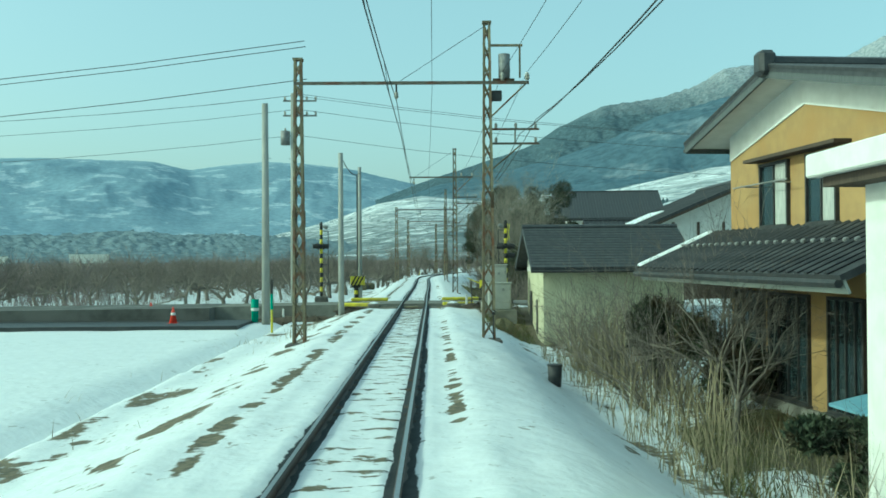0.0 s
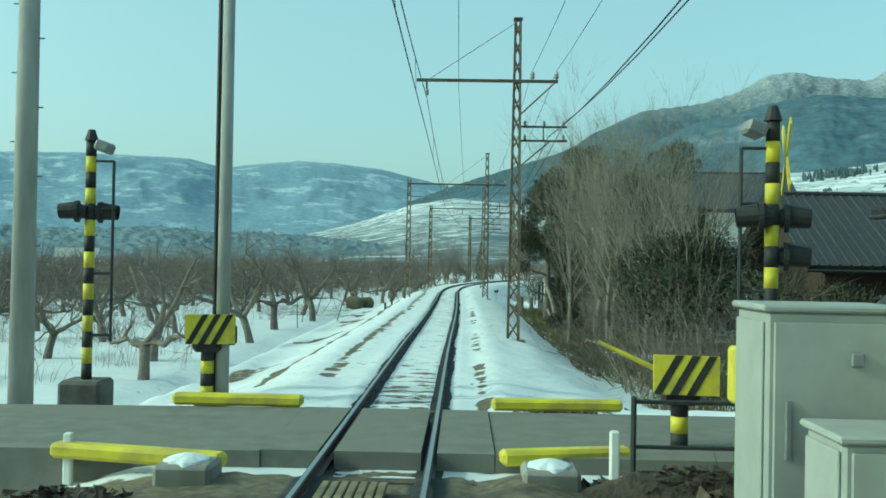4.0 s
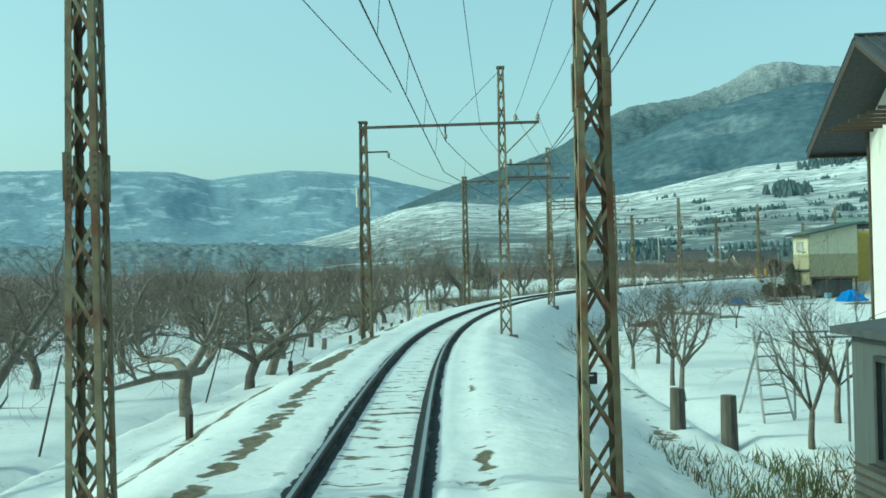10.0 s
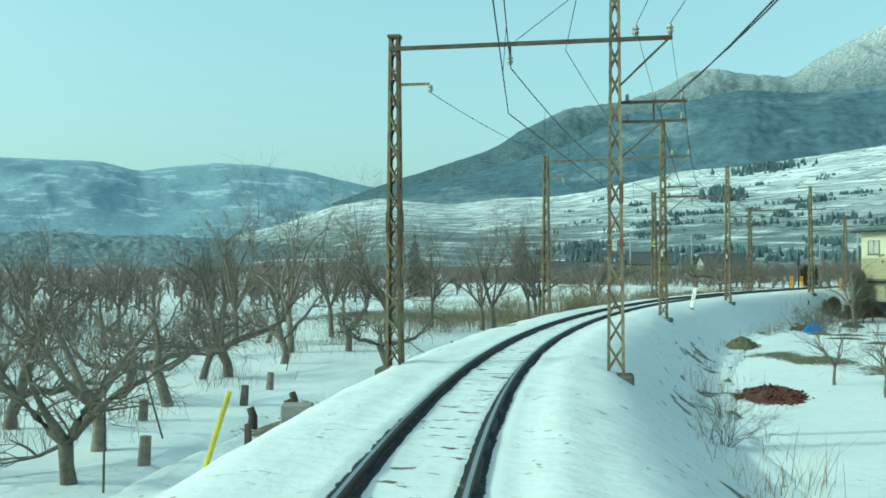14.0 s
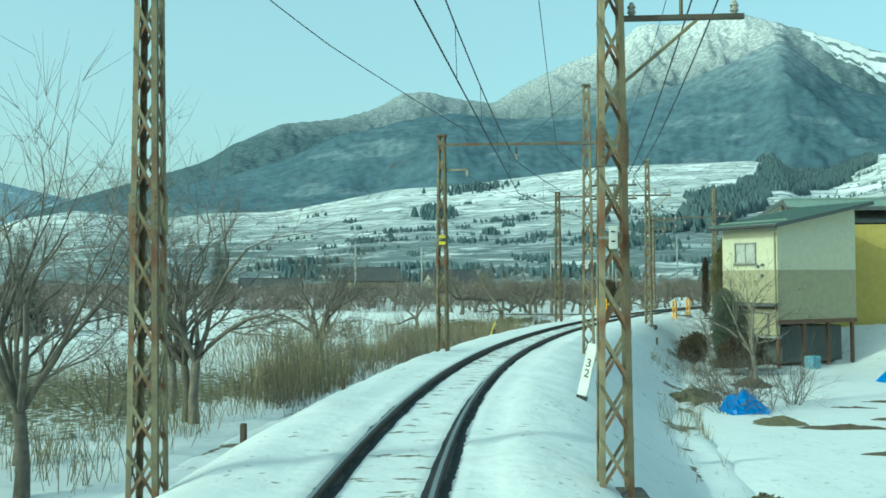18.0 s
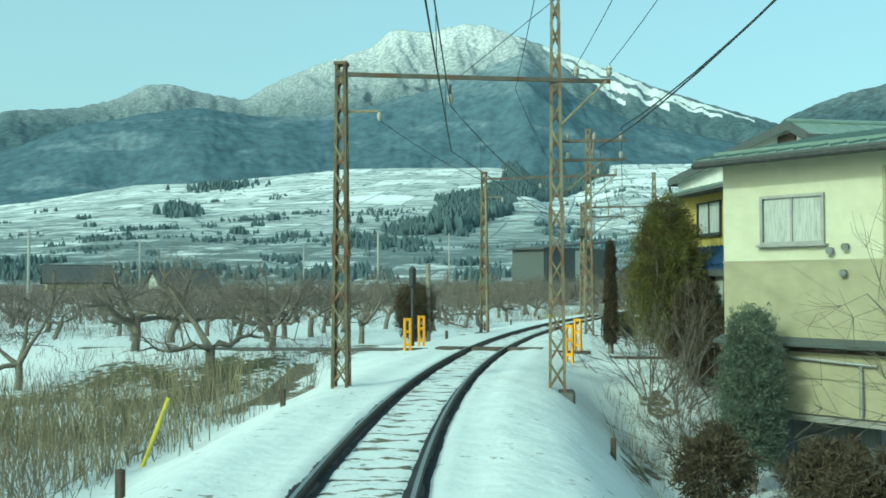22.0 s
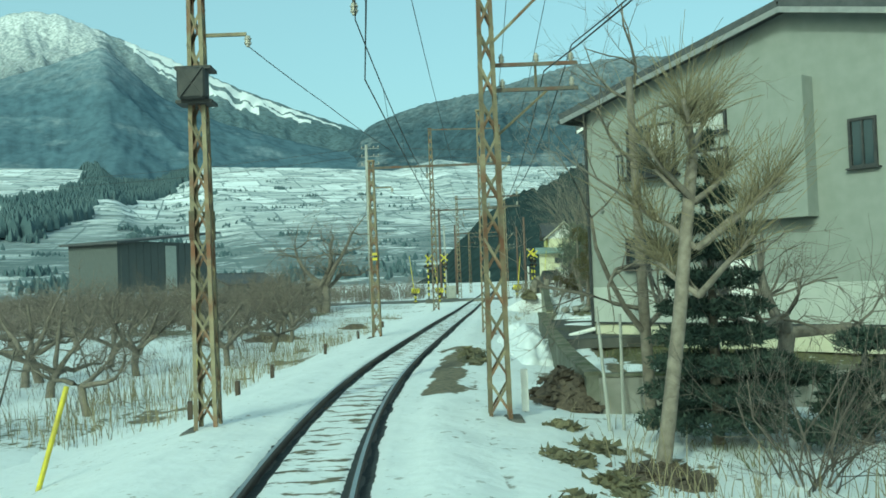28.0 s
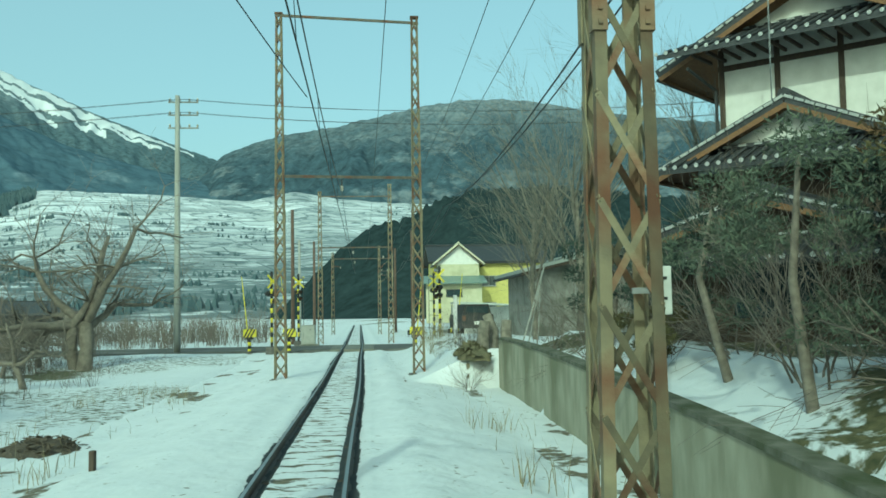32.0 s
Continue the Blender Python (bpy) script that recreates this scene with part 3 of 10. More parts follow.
def hill_range(name, label, ridge, far, foot, mat, spur=0.10, power=1.3, back=600, steps=46, wave=1.0, seed=0, rough=0.012, runs=(), gully=0.0):
    """A range seen from the plain: crest heights by compass bearing, spurs and gullies down to its foot."""
    az = np.arange(ridge[0][0], ridge[-1][0] + 0.01, 0.15)
    el = np.interp(az, [p[0] for p in ridge], [p[1] for p in ridge])
    k = np.ones(5) / 5
    el = np.convolve(np.pad(el, 2, "edge"), k, "valid")
    t = np.r_[np.linspace(0, 1, steps), 1 + np.linspace(0.1, 1, 6)]
    A, T = np.meshgrid(np.radians(az), t, indexing="ij")
    E = np.repeat(el[:, None], len(t), 1)
    R = foot + (far - foot) * np.minimum(T, 1) + back * np.maximum(T - 1, 0)
    crest = far * np.tan(np.radians(E))
    wx, wy = np.sin(A) * R / 620, np.cos(A) * R / 620
    n = fractal(wx * 0.6 + seed * 7, wy * 0.6 + seed, 5)
    ridged = 1 - np.abs(2 * fractal(wx + seed, wy + seed * 3 + n, 5) - 1)
    up = np.minimum(T, 1) ** power
    mid = np.sin(np.pi * np.minimum(T, 1))
    Z = crest * (up * np.where(T > 1, 1 - 0.75 * (T - 1), 1) + mid * spur * (ridged * 1.2 - 0.75) + mid * spur * 0.8 * (n - 0.5))
    if gully:
        g1 = 1 - np.abs(2 * fractal(np.degrees(A) * 0.8 + n * 9 + T * 2, T * 3.2 + seed, 4) - 1)
        g2 = 1 - np.abs(2 * fractal(np.degrees(A) * 2.4 + n * 12 - T * 3, T * 9 + seed, 4) - 1)
        Z += crest * gully * (g1 - 0.6 + 0.45 * (g2 - 0.6)) * np.clip(T * 2, 0, 1) * np.clip((1.05 - T) * 6, 0.15, 1)
    jag = fractal(np.degrees(A) * 4.0 + seed, T * 20, 4) - 0.5
    Z += crest * rough * jag * np.clip(T * 2, 0, 1) - 3
    x, y = CENTRE[0] + np.sin(A) * R, CENTRE[1] + np.cos(A) * R
    ob = sheet(name, x.ravel(), y.ravel(), Z.ravel(), len(az), len(t), mat)
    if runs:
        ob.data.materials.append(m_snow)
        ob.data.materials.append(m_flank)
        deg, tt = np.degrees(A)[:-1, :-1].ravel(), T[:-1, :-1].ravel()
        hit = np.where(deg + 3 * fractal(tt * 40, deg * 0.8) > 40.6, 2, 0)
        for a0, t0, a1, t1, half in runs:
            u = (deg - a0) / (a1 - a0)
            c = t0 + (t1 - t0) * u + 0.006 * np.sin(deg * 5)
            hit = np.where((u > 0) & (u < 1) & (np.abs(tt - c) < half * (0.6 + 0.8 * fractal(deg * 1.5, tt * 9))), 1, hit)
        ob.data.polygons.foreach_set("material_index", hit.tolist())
    return tagged(ob, label, "mountain", kind="structure")


# blue distance haze is put into these base colours, the spur's excepted
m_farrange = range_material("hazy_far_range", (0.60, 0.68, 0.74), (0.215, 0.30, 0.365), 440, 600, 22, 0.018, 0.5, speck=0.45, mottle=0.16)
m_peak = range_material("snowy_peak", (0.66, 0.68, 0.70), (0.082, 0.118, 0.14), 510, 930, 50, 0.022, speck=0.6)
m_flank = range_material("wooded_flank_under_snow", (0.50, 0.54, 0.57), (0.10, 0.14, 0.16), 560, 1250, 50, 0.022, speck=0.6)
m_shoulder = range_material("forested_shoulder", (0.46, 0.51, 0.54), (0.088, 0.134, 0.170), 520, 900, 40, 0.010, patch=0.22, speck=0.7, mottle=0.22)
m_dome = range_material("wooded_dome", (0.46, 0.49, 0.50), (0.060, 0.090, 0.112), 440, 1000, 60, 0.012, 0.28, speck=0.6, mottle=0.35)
m_spur = range_material("evergreen_spur", (0.3, 0.33, 0.35), (0.030, 0.044, 0.046), 1900, 2000, 20, 0.05)
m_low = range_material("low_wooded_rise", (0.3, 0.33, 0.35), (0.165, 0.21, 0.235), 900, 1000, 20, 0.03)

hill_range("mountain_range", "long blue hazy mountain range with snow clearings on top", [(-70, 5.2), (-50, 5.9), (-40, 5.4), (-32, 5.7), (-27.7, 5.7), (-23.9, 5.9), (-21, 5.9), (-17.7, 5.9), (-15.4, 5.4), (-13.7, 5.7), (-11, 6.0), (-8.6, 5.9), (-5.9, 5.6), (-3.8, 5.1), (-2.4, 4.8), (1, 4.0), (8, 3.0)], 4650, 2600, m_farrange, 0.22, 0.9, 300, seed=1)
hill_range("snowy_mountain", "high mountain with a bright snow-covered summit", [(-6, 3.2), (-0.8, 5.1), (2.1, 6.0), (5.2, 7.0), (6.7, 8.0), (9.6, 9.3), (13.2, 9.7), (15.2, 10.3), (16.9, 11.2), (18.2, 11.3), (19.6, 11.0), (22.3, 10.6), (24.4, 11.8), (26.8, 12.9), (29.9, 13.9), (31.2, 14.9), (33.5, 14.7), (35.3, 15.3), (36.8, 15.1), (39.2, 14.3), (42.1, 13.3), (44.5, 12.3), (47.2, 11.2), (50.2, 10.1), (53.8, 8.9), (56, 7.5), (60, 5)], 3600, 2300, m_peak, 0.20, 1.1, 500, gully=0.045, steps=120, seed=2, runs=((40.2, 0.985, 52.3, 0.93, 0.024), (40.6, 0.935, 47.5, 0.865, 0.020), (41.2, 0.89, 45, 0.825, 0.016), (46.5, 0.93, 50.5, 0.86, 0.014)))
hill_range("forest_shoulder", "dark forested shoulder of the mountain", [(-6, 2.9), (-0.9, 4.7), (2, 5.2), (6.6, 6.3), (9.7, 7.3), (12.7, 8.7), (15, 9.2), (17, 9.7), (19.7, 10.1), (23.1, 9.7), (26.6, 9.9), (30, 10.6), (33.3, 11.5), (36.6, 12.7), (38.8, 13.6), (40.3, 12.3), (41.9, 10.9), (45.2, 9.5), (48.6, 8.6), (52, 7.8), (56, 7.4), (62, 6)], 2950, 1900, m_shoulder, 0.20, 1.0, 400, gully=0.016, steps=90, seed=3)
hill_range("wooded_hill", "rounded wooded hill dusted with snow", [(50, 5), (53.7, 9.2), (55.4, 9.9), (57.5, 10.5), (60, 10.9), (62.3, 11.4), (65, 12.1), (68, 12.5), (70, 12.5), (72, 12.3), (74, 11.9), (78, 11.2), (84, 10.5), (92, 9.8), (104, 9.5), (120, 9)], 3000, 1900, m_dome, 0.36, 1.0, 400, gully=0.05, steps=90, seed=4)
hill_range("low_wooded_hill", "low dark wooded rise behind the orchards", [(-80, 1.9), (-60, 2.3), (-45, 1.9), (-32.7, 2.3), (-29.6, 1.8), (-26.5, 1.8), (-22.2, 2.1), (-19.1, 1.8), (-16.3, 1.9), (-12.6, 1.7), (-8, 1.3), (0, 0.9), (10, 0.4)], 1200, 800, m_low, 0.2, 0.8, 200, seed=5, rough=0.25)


def terrace_material():
    """Snow on terraced fields: pale steps with thin dark banks, woods in streaks."""
    m = range_material("terraced_snowfields", (0.86, 0.88, 0.89), (0.14, 0.165, 0.175), -900, -850, 5, 0.03)
    n, l = m.node_tree.nodes, m.node_tree.links
    b = n["Principled BSDF"]
    co = n.new("ShaderNodeTexCoord")
    mp = n.new("ShaderNodeMapping")
    mp.inputs["Scale"].default_value = (1, 1, 18)
    l.new(co.outputs["Object"], mp.inputs[0])
    out = None
    for sc, a, z in ((0.008, 0.43, 0.56), (0.024, 0.38, 0.55), (0.004, 0.54, 0.64)):
        t = n.new("ShaderNodeTexNoise")
        t.inputs["Scale"].default_value, t.inputs["Detail"].default_value = sc, 7
        t.inputs["Roughness"].default_value = 0.62
        l.new(mp.outputs[0], t.inputs["Vector"])
        r = n.new("ShaderNodeMapRange")
        r.inputs["From Min"].default_value, r.inputs["From Max"].default_value = a, z
        l.new(t.outputs["Fac"], r.inputs["Value"])
        if out is None:
            out = r.outputs[0]
        else:
            x = n.new("ShaderNodeMath")
            x.operation = "MAXIMUM" if sc == 0.004 else "MULTIPLY"
            l.new(out, x.inputs[0])
            l.new(r.outputs[0], x.inputs[1])
            out = x.outputs[0]
    # fewer banks higher up, denser hamlets near the foot
    sx = n.new("ShaderNodeSeparateXYZ")
    l.new(co.outputs["Object"], sx.inputs[0])
    hr = n.new("ShaderNodeMapRange")
    hr.inputs["From Min"].default_value, hr.inputs["From Max"].default_value = 40, 190
    hr.inputs["To Min"].default_value, hr.inputs["To Max"].default_value = 1.0, 0.42
    l.new(sx.outputs[2], hr.inputs["Value"])
    mu = n.new("ShaderNodeMath")
    mu.operation = "MULTIPLY"
    l.new(out, mu.inputs[0])
    l.new(hr.outputs[0], mu.inputs[1])
    # orchards and hamlets on the lowest fields
    hn = n.new("ShaderNodeTexNoise")
    hn.inputs["Scale"].default_value, hn.inputs["Detail"].default_value = 0.022, 9
    hn.inputs["Roughness"].default_value = 0.7
    hm = n.new("ShaderNodeMapping")
    hm.inputs["Scale"].default_value = (1, 1, 9)
    l.new(co.outputs["Object"], hm.inputs[0])
    l.new(hm.outputs[0], hn.inputs["Vector"])
    h1, h2, h3, h4 = [n.new("ShaderNodeMapRange") for _ in range(2)] + [n.new("ShaderNodeMath") for _ in range(2)]
    h1.inputs["From Min"].default_value, h1.inputs["From Max"].default_value = 0.38, 0.52
    l.new(hn.outputs["Fac"], h1.inputs["Value"])
    h2.inputs["From Min"].default_value, h2.inputs["From Max"].default_value = 30, 135
    h2.inputs["To Min"].default_value, h2.inputs["To Max"].default_value = 0.92, 0.0
    l.new(sx.outputs[2], h2.inputs["Value"])
    h3.operation, h4.operation = "MULTIPLY", "MAXIMUM"
    l.new(h1.outputs[0], h3.inputs[0])
    l.new(h2.outputs[0], h3.inputs[1])
    l.new(h3.outputs[0], h4.inputs[0])
    l.new(mu.outputs[0], h4.inputs[1])
    mixed = n.new("ShaderNodeMix")
    mixed.data_type = "RGBA"
    l.new(h4.outputs[0], mixed.inputs[0])
    # fields one above the other, parted by dark banks
    dot = n.new("ShaderNodeVectorMath")
    dot.operation = "DOT_PRODUCT"
    dot.inputs[1].default_value = (0.72, -0.70, 0)
    wob = n.new("ShaderNodeTexNoise")
    wob.inputs["Scale"].default_value, wob.inputs["Detail"].default_value = 0.006, 5
    l.new(co.outputs["Object"], wob.inputs["Vector"])
    l.new(co.outputs["Object"], dot.inputs[0])
    zz = n.new("ShaderNodeMath")
    zz.operation = "MULTIPLY_ADD"
    l.new(wob.outputs["Fac"], zz.inputs[0])
    zz.inputs[1].default_value = 110
    l.new(sx.outputs[2], zz.inputs[2])
    cx = n.new("ShaderNodeCombineXYZ")
    l.new(dot.outputs["Value"], cx.inputs[0])
    l.new(zz.outputs[0], cx.inputs[1])
    br = n.new("ShaderNodeTexBrick")
    br.inputs["Color1"].default_value = (0.74, 0.77, 0.79, 1)
    br.inputs["Color2"].default_value = (0.36, 0.40, 0.42, 1)
    br.inputs["Mortar"].default_value = (0.22, 0.26, 0.28, 1)
    br.inputs["Scale"].default_value = 1.0
    br.inputs["Mortar Size"].default_value = 1.5
    br.inputs["Mortar Smooth"].default_value = 0.3
    br.inputs["Bias"].default_value = -0.12
    br.inputs["Brick Width"].default_value = 70
    br.inputs["Row Height"].default_value = 15.0
    l.new(cx.outputs[0], br.inputs["Vector"])
    l.new(br.outputs["Color"], mixed.inputs[6])
    # woods and banks in grey-blue: their colour carries the haze of distance
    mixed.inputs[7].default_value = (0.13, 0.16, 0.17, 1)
    l.new(mixed.outputs[2], b.inputs["Base Color"])
    return m


m_terrace = terrace_material()
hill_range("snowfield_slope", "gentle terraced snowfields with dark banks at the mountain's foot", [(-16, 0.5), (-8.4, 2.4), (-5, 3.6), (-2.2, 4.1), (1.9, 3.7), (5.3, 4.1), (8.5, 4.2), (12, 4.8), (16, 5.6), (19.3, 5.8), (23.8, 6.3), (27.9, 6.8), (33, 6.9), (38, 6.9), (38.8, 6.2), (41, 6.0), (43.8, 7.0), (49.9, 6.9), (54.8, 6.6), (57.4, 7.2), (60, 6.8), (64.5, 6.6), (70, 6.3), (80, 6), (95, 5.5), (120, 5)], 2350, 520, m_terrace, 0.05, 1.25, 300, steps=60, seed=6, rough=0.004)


def far_woods(name, label, spots, seed):
    """Many small conifers on the slope, each a ragged cone."""
    rng = np.random.RandomState(seed)
    verts, faces = [], []
    for az, r0, spread_az, spread_r, count, size in spots:
        for _ in range(count):
            a, r = radians(az + rng.normal() * spread_az), r0 + rng.normal() * spread_r
            if az == 0:                              # the wedge of forest that comes down between the fields
                u = rng.uniform() ** 0.62
                r = 1040 + 1310 * u
                frac = rng.uniform()
                edge = 0.35 * math.sin(r * 0.021) + 0.25 * math.sin(r * 0.05 + 1)
                lo = np.interp(r, [1040, 1120, 1520, 1560, 1840, 2350], [31.6, 31.5, 33.0, 35.0, 37.2, 37.7]) + edge
                hi = np.interp(r, [1040, 1240, 1620, 1960, 2350], [33.2, 35.6, 39.0, 41.8, 43.8]) + edge
                a = radians(lo + (hi - lo) * frac)
            el = np.interp(np.degrees(a), [p[0] for p in SLOPE], [p[1] for p in SLOPE])
            t = min(max((r - 520) / (2350 - 520), 0), 1)
            z = 2350 * math.tan(radians(el)) * t ** 1.25 - 4
            x, y, h = CENTRE[0] + math.sin(a) * r, CENTRE[1] + math.cos(a) * r, size * rng.uniform(0.6, 1.3)
            w, k = h * rng.uniform(0.22, 0.4), len(verts)
            ang = rng.uniform(0, 6)
            for lift, ww in ((0, w), (h * 0.5, w * 0.7)):
                for j in range(4):
                    verts.append((x + ww * math.cos(ang + j * 1.571), y + ww * math.sin(ang + j * 1.571), z + lift))
            verts.append((x, y, z + h))
            faces += [(k + j, k + (j + 1) % 4, k + 4 + (j + 1) % 4, k + 4 + j) for j in range(4)] + [(k + 4 + j, k + 4 + (j + 1) % 4, k + 8) for j in range(4)]
    return tagged(mesh_object(name, verts, faces, m_farwood, smooth=False), label, "woods", kind="stuff")


SLOPE = [(-8.4, 2.4), (-5, 3.6), (1.9, 3.7), (8.5, 4.2), (16, 5.6), (27.9, 6.8), (38, 6.9), (38.8, 6.2), (41, 6.0), (43.8, 7.0), (54.8, 6.5), (64.5, 6.6), (80, 6), (95, 5.5)]
CLUMP = np.random.RandomState(21)
# conifer green lightened and blued, the distance haze painted in
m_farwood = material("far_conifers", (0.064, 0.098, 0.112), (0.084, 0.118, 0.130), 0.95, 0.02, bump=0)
far_woods("far_conifer_woods", "dark conifer woods across the snowy slope, hazed blue-green", [
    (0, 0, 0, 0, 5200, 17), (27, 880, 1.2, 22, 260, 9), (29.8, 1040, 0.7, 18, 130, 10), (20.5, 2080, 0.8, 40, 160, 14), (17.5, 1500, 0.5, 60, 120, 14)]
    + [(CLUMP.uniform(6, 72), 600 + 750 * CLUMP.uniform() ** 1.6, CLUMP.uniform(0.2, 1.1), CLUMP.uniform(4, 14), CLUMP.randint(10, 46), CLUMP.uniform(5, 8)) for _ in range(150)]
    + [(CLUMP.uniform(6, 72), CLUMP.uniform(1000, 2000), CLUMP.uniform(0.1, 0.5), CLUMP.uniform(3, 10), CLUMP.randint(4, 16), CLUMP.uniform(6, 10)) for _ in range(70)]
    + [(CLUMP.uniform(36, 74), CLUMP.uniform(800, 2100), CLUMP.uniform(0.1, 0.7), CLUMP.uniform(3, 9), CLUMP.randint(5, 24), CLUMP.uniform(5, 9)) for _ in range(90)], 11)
hill_range("wooded_spur", "dark evergreen wooded spur beyond the second crossing", [(49.2, 0.1), (50.1, 0.6), (50.8, 1.3), (52.6, 3.2), (53.7, 4.1), (54.9, 5.1), (57, 5.5), (58.3, 6.4), (60.6, 7.0), (64.3, 7.2), (69.8, 6.7), (79.2, 5.8), (93.8, 3.9), (106, 1.5)], 530, 400, m_spur, 0.15, 0.7, 60, seed=8, rough=0.10)

# ---- mesh helpers ----
def part(name, bm, mat, parent=None, label="", smooth=False):
    me = bpy.data.meshes.new(name)
    bm.to_mesh(me)
    bm.free()
    me.materials.append(mat)
    if smooth:
        me.polygons.foreach_set("use_smooth", [True] * len(me.polygons))
    ob = new(name, me)
    if parent:
        ob.parent = parent
    return tagged(ob, label)


def again(ob, m, parent=None):
    """Another object on the same mesh."""
    o = new(ob.name.split(".")[0], ob.data)
    o.parent = parent or ob.parent
    o.matrix_basis = m
    return o


def thing(name, m, label, category, group=""):
    e = new(name)
    e.empty_display_size = 0.2
    e.matrix_basis = m
    return tagged(e, label, category, group)


def bm_box(sx, sy, sz, at=(0, 0, 0), bm=None, bevel=0.0, rot=None, base=False):
    """A box of that size round at (or standing on it), with bevelled edges if asked."""
    bm = bm or bmesh.new()
    m = Matrix.Translation(Vector(at) + Vector((0, 0, sz / 2 if base else 0)))
    if rot is not None:
        m = m @ rot
    r = bmesh.ops.create_cube(bm, size=1, matrix=m @ Matrix.Diagonal((sx, sy, sz, 1)))
    if bevel:
        e = list({e for v in r["verts"] for e in v.link_edges})
        bmesh.ops.bevel(bm, geom=e, offset=bevel, segments=1, affect="EDGES", profile=0.7)
    return bm


def bm_rod(a, z, r1, r2=None, n=6, bm=None, cap=True):
    """A tapered rod from a to z."""
    bm = bm or bmesh.new()
    a, z = Vector(a), Vector(z)
    d = z - a
    m = Matrix.Translation((a + z) / 2) @ d.to_track_quat("Z", "Y").to_matrix().to_4x4()
    bmesh.ops.create_cone(bm, cap_ends=cap, segments=n, radius1=r1, radius2=r1 if r2 is None else r2, depth=d.length, matrix=m)
    return bm


def bm_prism(outline, depth, axis="y", at=(0, 0, 0)):
    """A flat outline given thickness along an axis."""
    bm = bmesh.new()
    rows = []
    for k in (0, depth):
        rows.append([bm.verts.new(Vector(at) + Vector({"y": (p[0], k, p[1]), "x": (k, p[0], p[1]), "z": (p[0], p[1], k)}[axis])) for p in outline])
    n = len(outline)
    bm.faces.new(rows[0])
    bm.faces.new(rows[1][::-1])
    for i in range(n):
        bm.faces.new((rows[0][i], rows[1][i], rows[1][(i + 1) % n], rows[0][(i + 1) % n]))
    bmesh.ops.recalc_face_normals(bm, faces=bm.faces)
    return bm


class Tubes:
    """Many tapered tubes gathered into one mesh."""

    def __init__(self):
        self.v, self.f = [], []

    def add(self, pts, radii, n=4):
        k = len(self.v)
        for i, (p, r) in enumerate(zip(pts, radii)):
            d = (pts[min(i + 1, len(pts) - 1)] - pts[max(i - 1, 0)]).normalized()
            u = d.orthogonal().normalized()
            w = d.cross(u)
            for j in range(n):
                a = 2 * math.pi * j / n
                q = p + (u * math.cos(a) + w * math.sin(a)) * r
                self.v.append((q.x, q.y, q.z))
        for i in range(len(pts) - 1):
            for j in range(n):
                a, b = k + i * n + j, k + i * n + (j + 1) % n
                self.f.append((a, b, b + n, a + n))
        self.f.append(tuple(k + (len(pts) - 1) * n + j for j in range(n)))

    def mesh(self, name, mat, smooth=True):
        me = bpy.data.meshes.new(name)
        me.from_pydata(self.v, [], self.f)
        me.materials.append(mat)
        if smooth:
            me.polygons.foreach_set("use_smooth", [True] * len(me.polygons))
        return me

    def part(self, name, mat, parent=None, label="", smooth=True):
        ob = new(name, self.mesh(name, mat, smooth))
        ob.parent = parent
        return tagged(ob, label)


def ground_z(s, d):
    return float(level(np.array([float(s)]), np.array([float(d)]))[0])


# ---- rails ----
def rail(d, name):
    """A flat-bottomed rail swept along the line, with its worn top as a part."""
    prof = [(-0.061, -0.153), (0.061, -0.153), (0.061, -0.142), (0.012, -0.128), (0.009, -0.045), (0.034, -0.038), (0.034, -0.008), (0.026, 0.0), (-0.026, 0.0), (-0.034, -0.008), (-0.034, -0.038), (-0.009, -0.045), (-0.012, -0.128), (-0.061, -0.142)]
    ss = np.arange(-20, 420, 1.0)
    n = len(prof)
    v, f = [], []
    for i, s in enumerate(ss):
        for a, z in prof:
            v.append(tuple(tr(s, d + a, z)))
        if i:
            k = (i - 1) * n
            f += [(k + j, k + (j + 1) % n, k + n + (j + 1) % n, k + n + j) for j in range(n)]
    ob = tagged(mesh_object(name, v, f, m_rail, smooth=False), "rusty steel running rail in a dark groove of snow", "rail", "rails of the track")
    v, f = [], []
    for i, s in enumerate(ss):
        for a in (-0.022, 0.022):
            v.append(tuple(tr(s, d + a, 0.002)))
        if i:
            k = 2 * (i - 1)
            f.append((k, k + 1, k + 3, k + 2))
    mesh_object("worn_top", v, f, m_railtop, ob)
    return ob


rail(-0.566, "rail")
rail(0.566, "rail")


# ---- lattice masts and overhead line ----
LACE = []


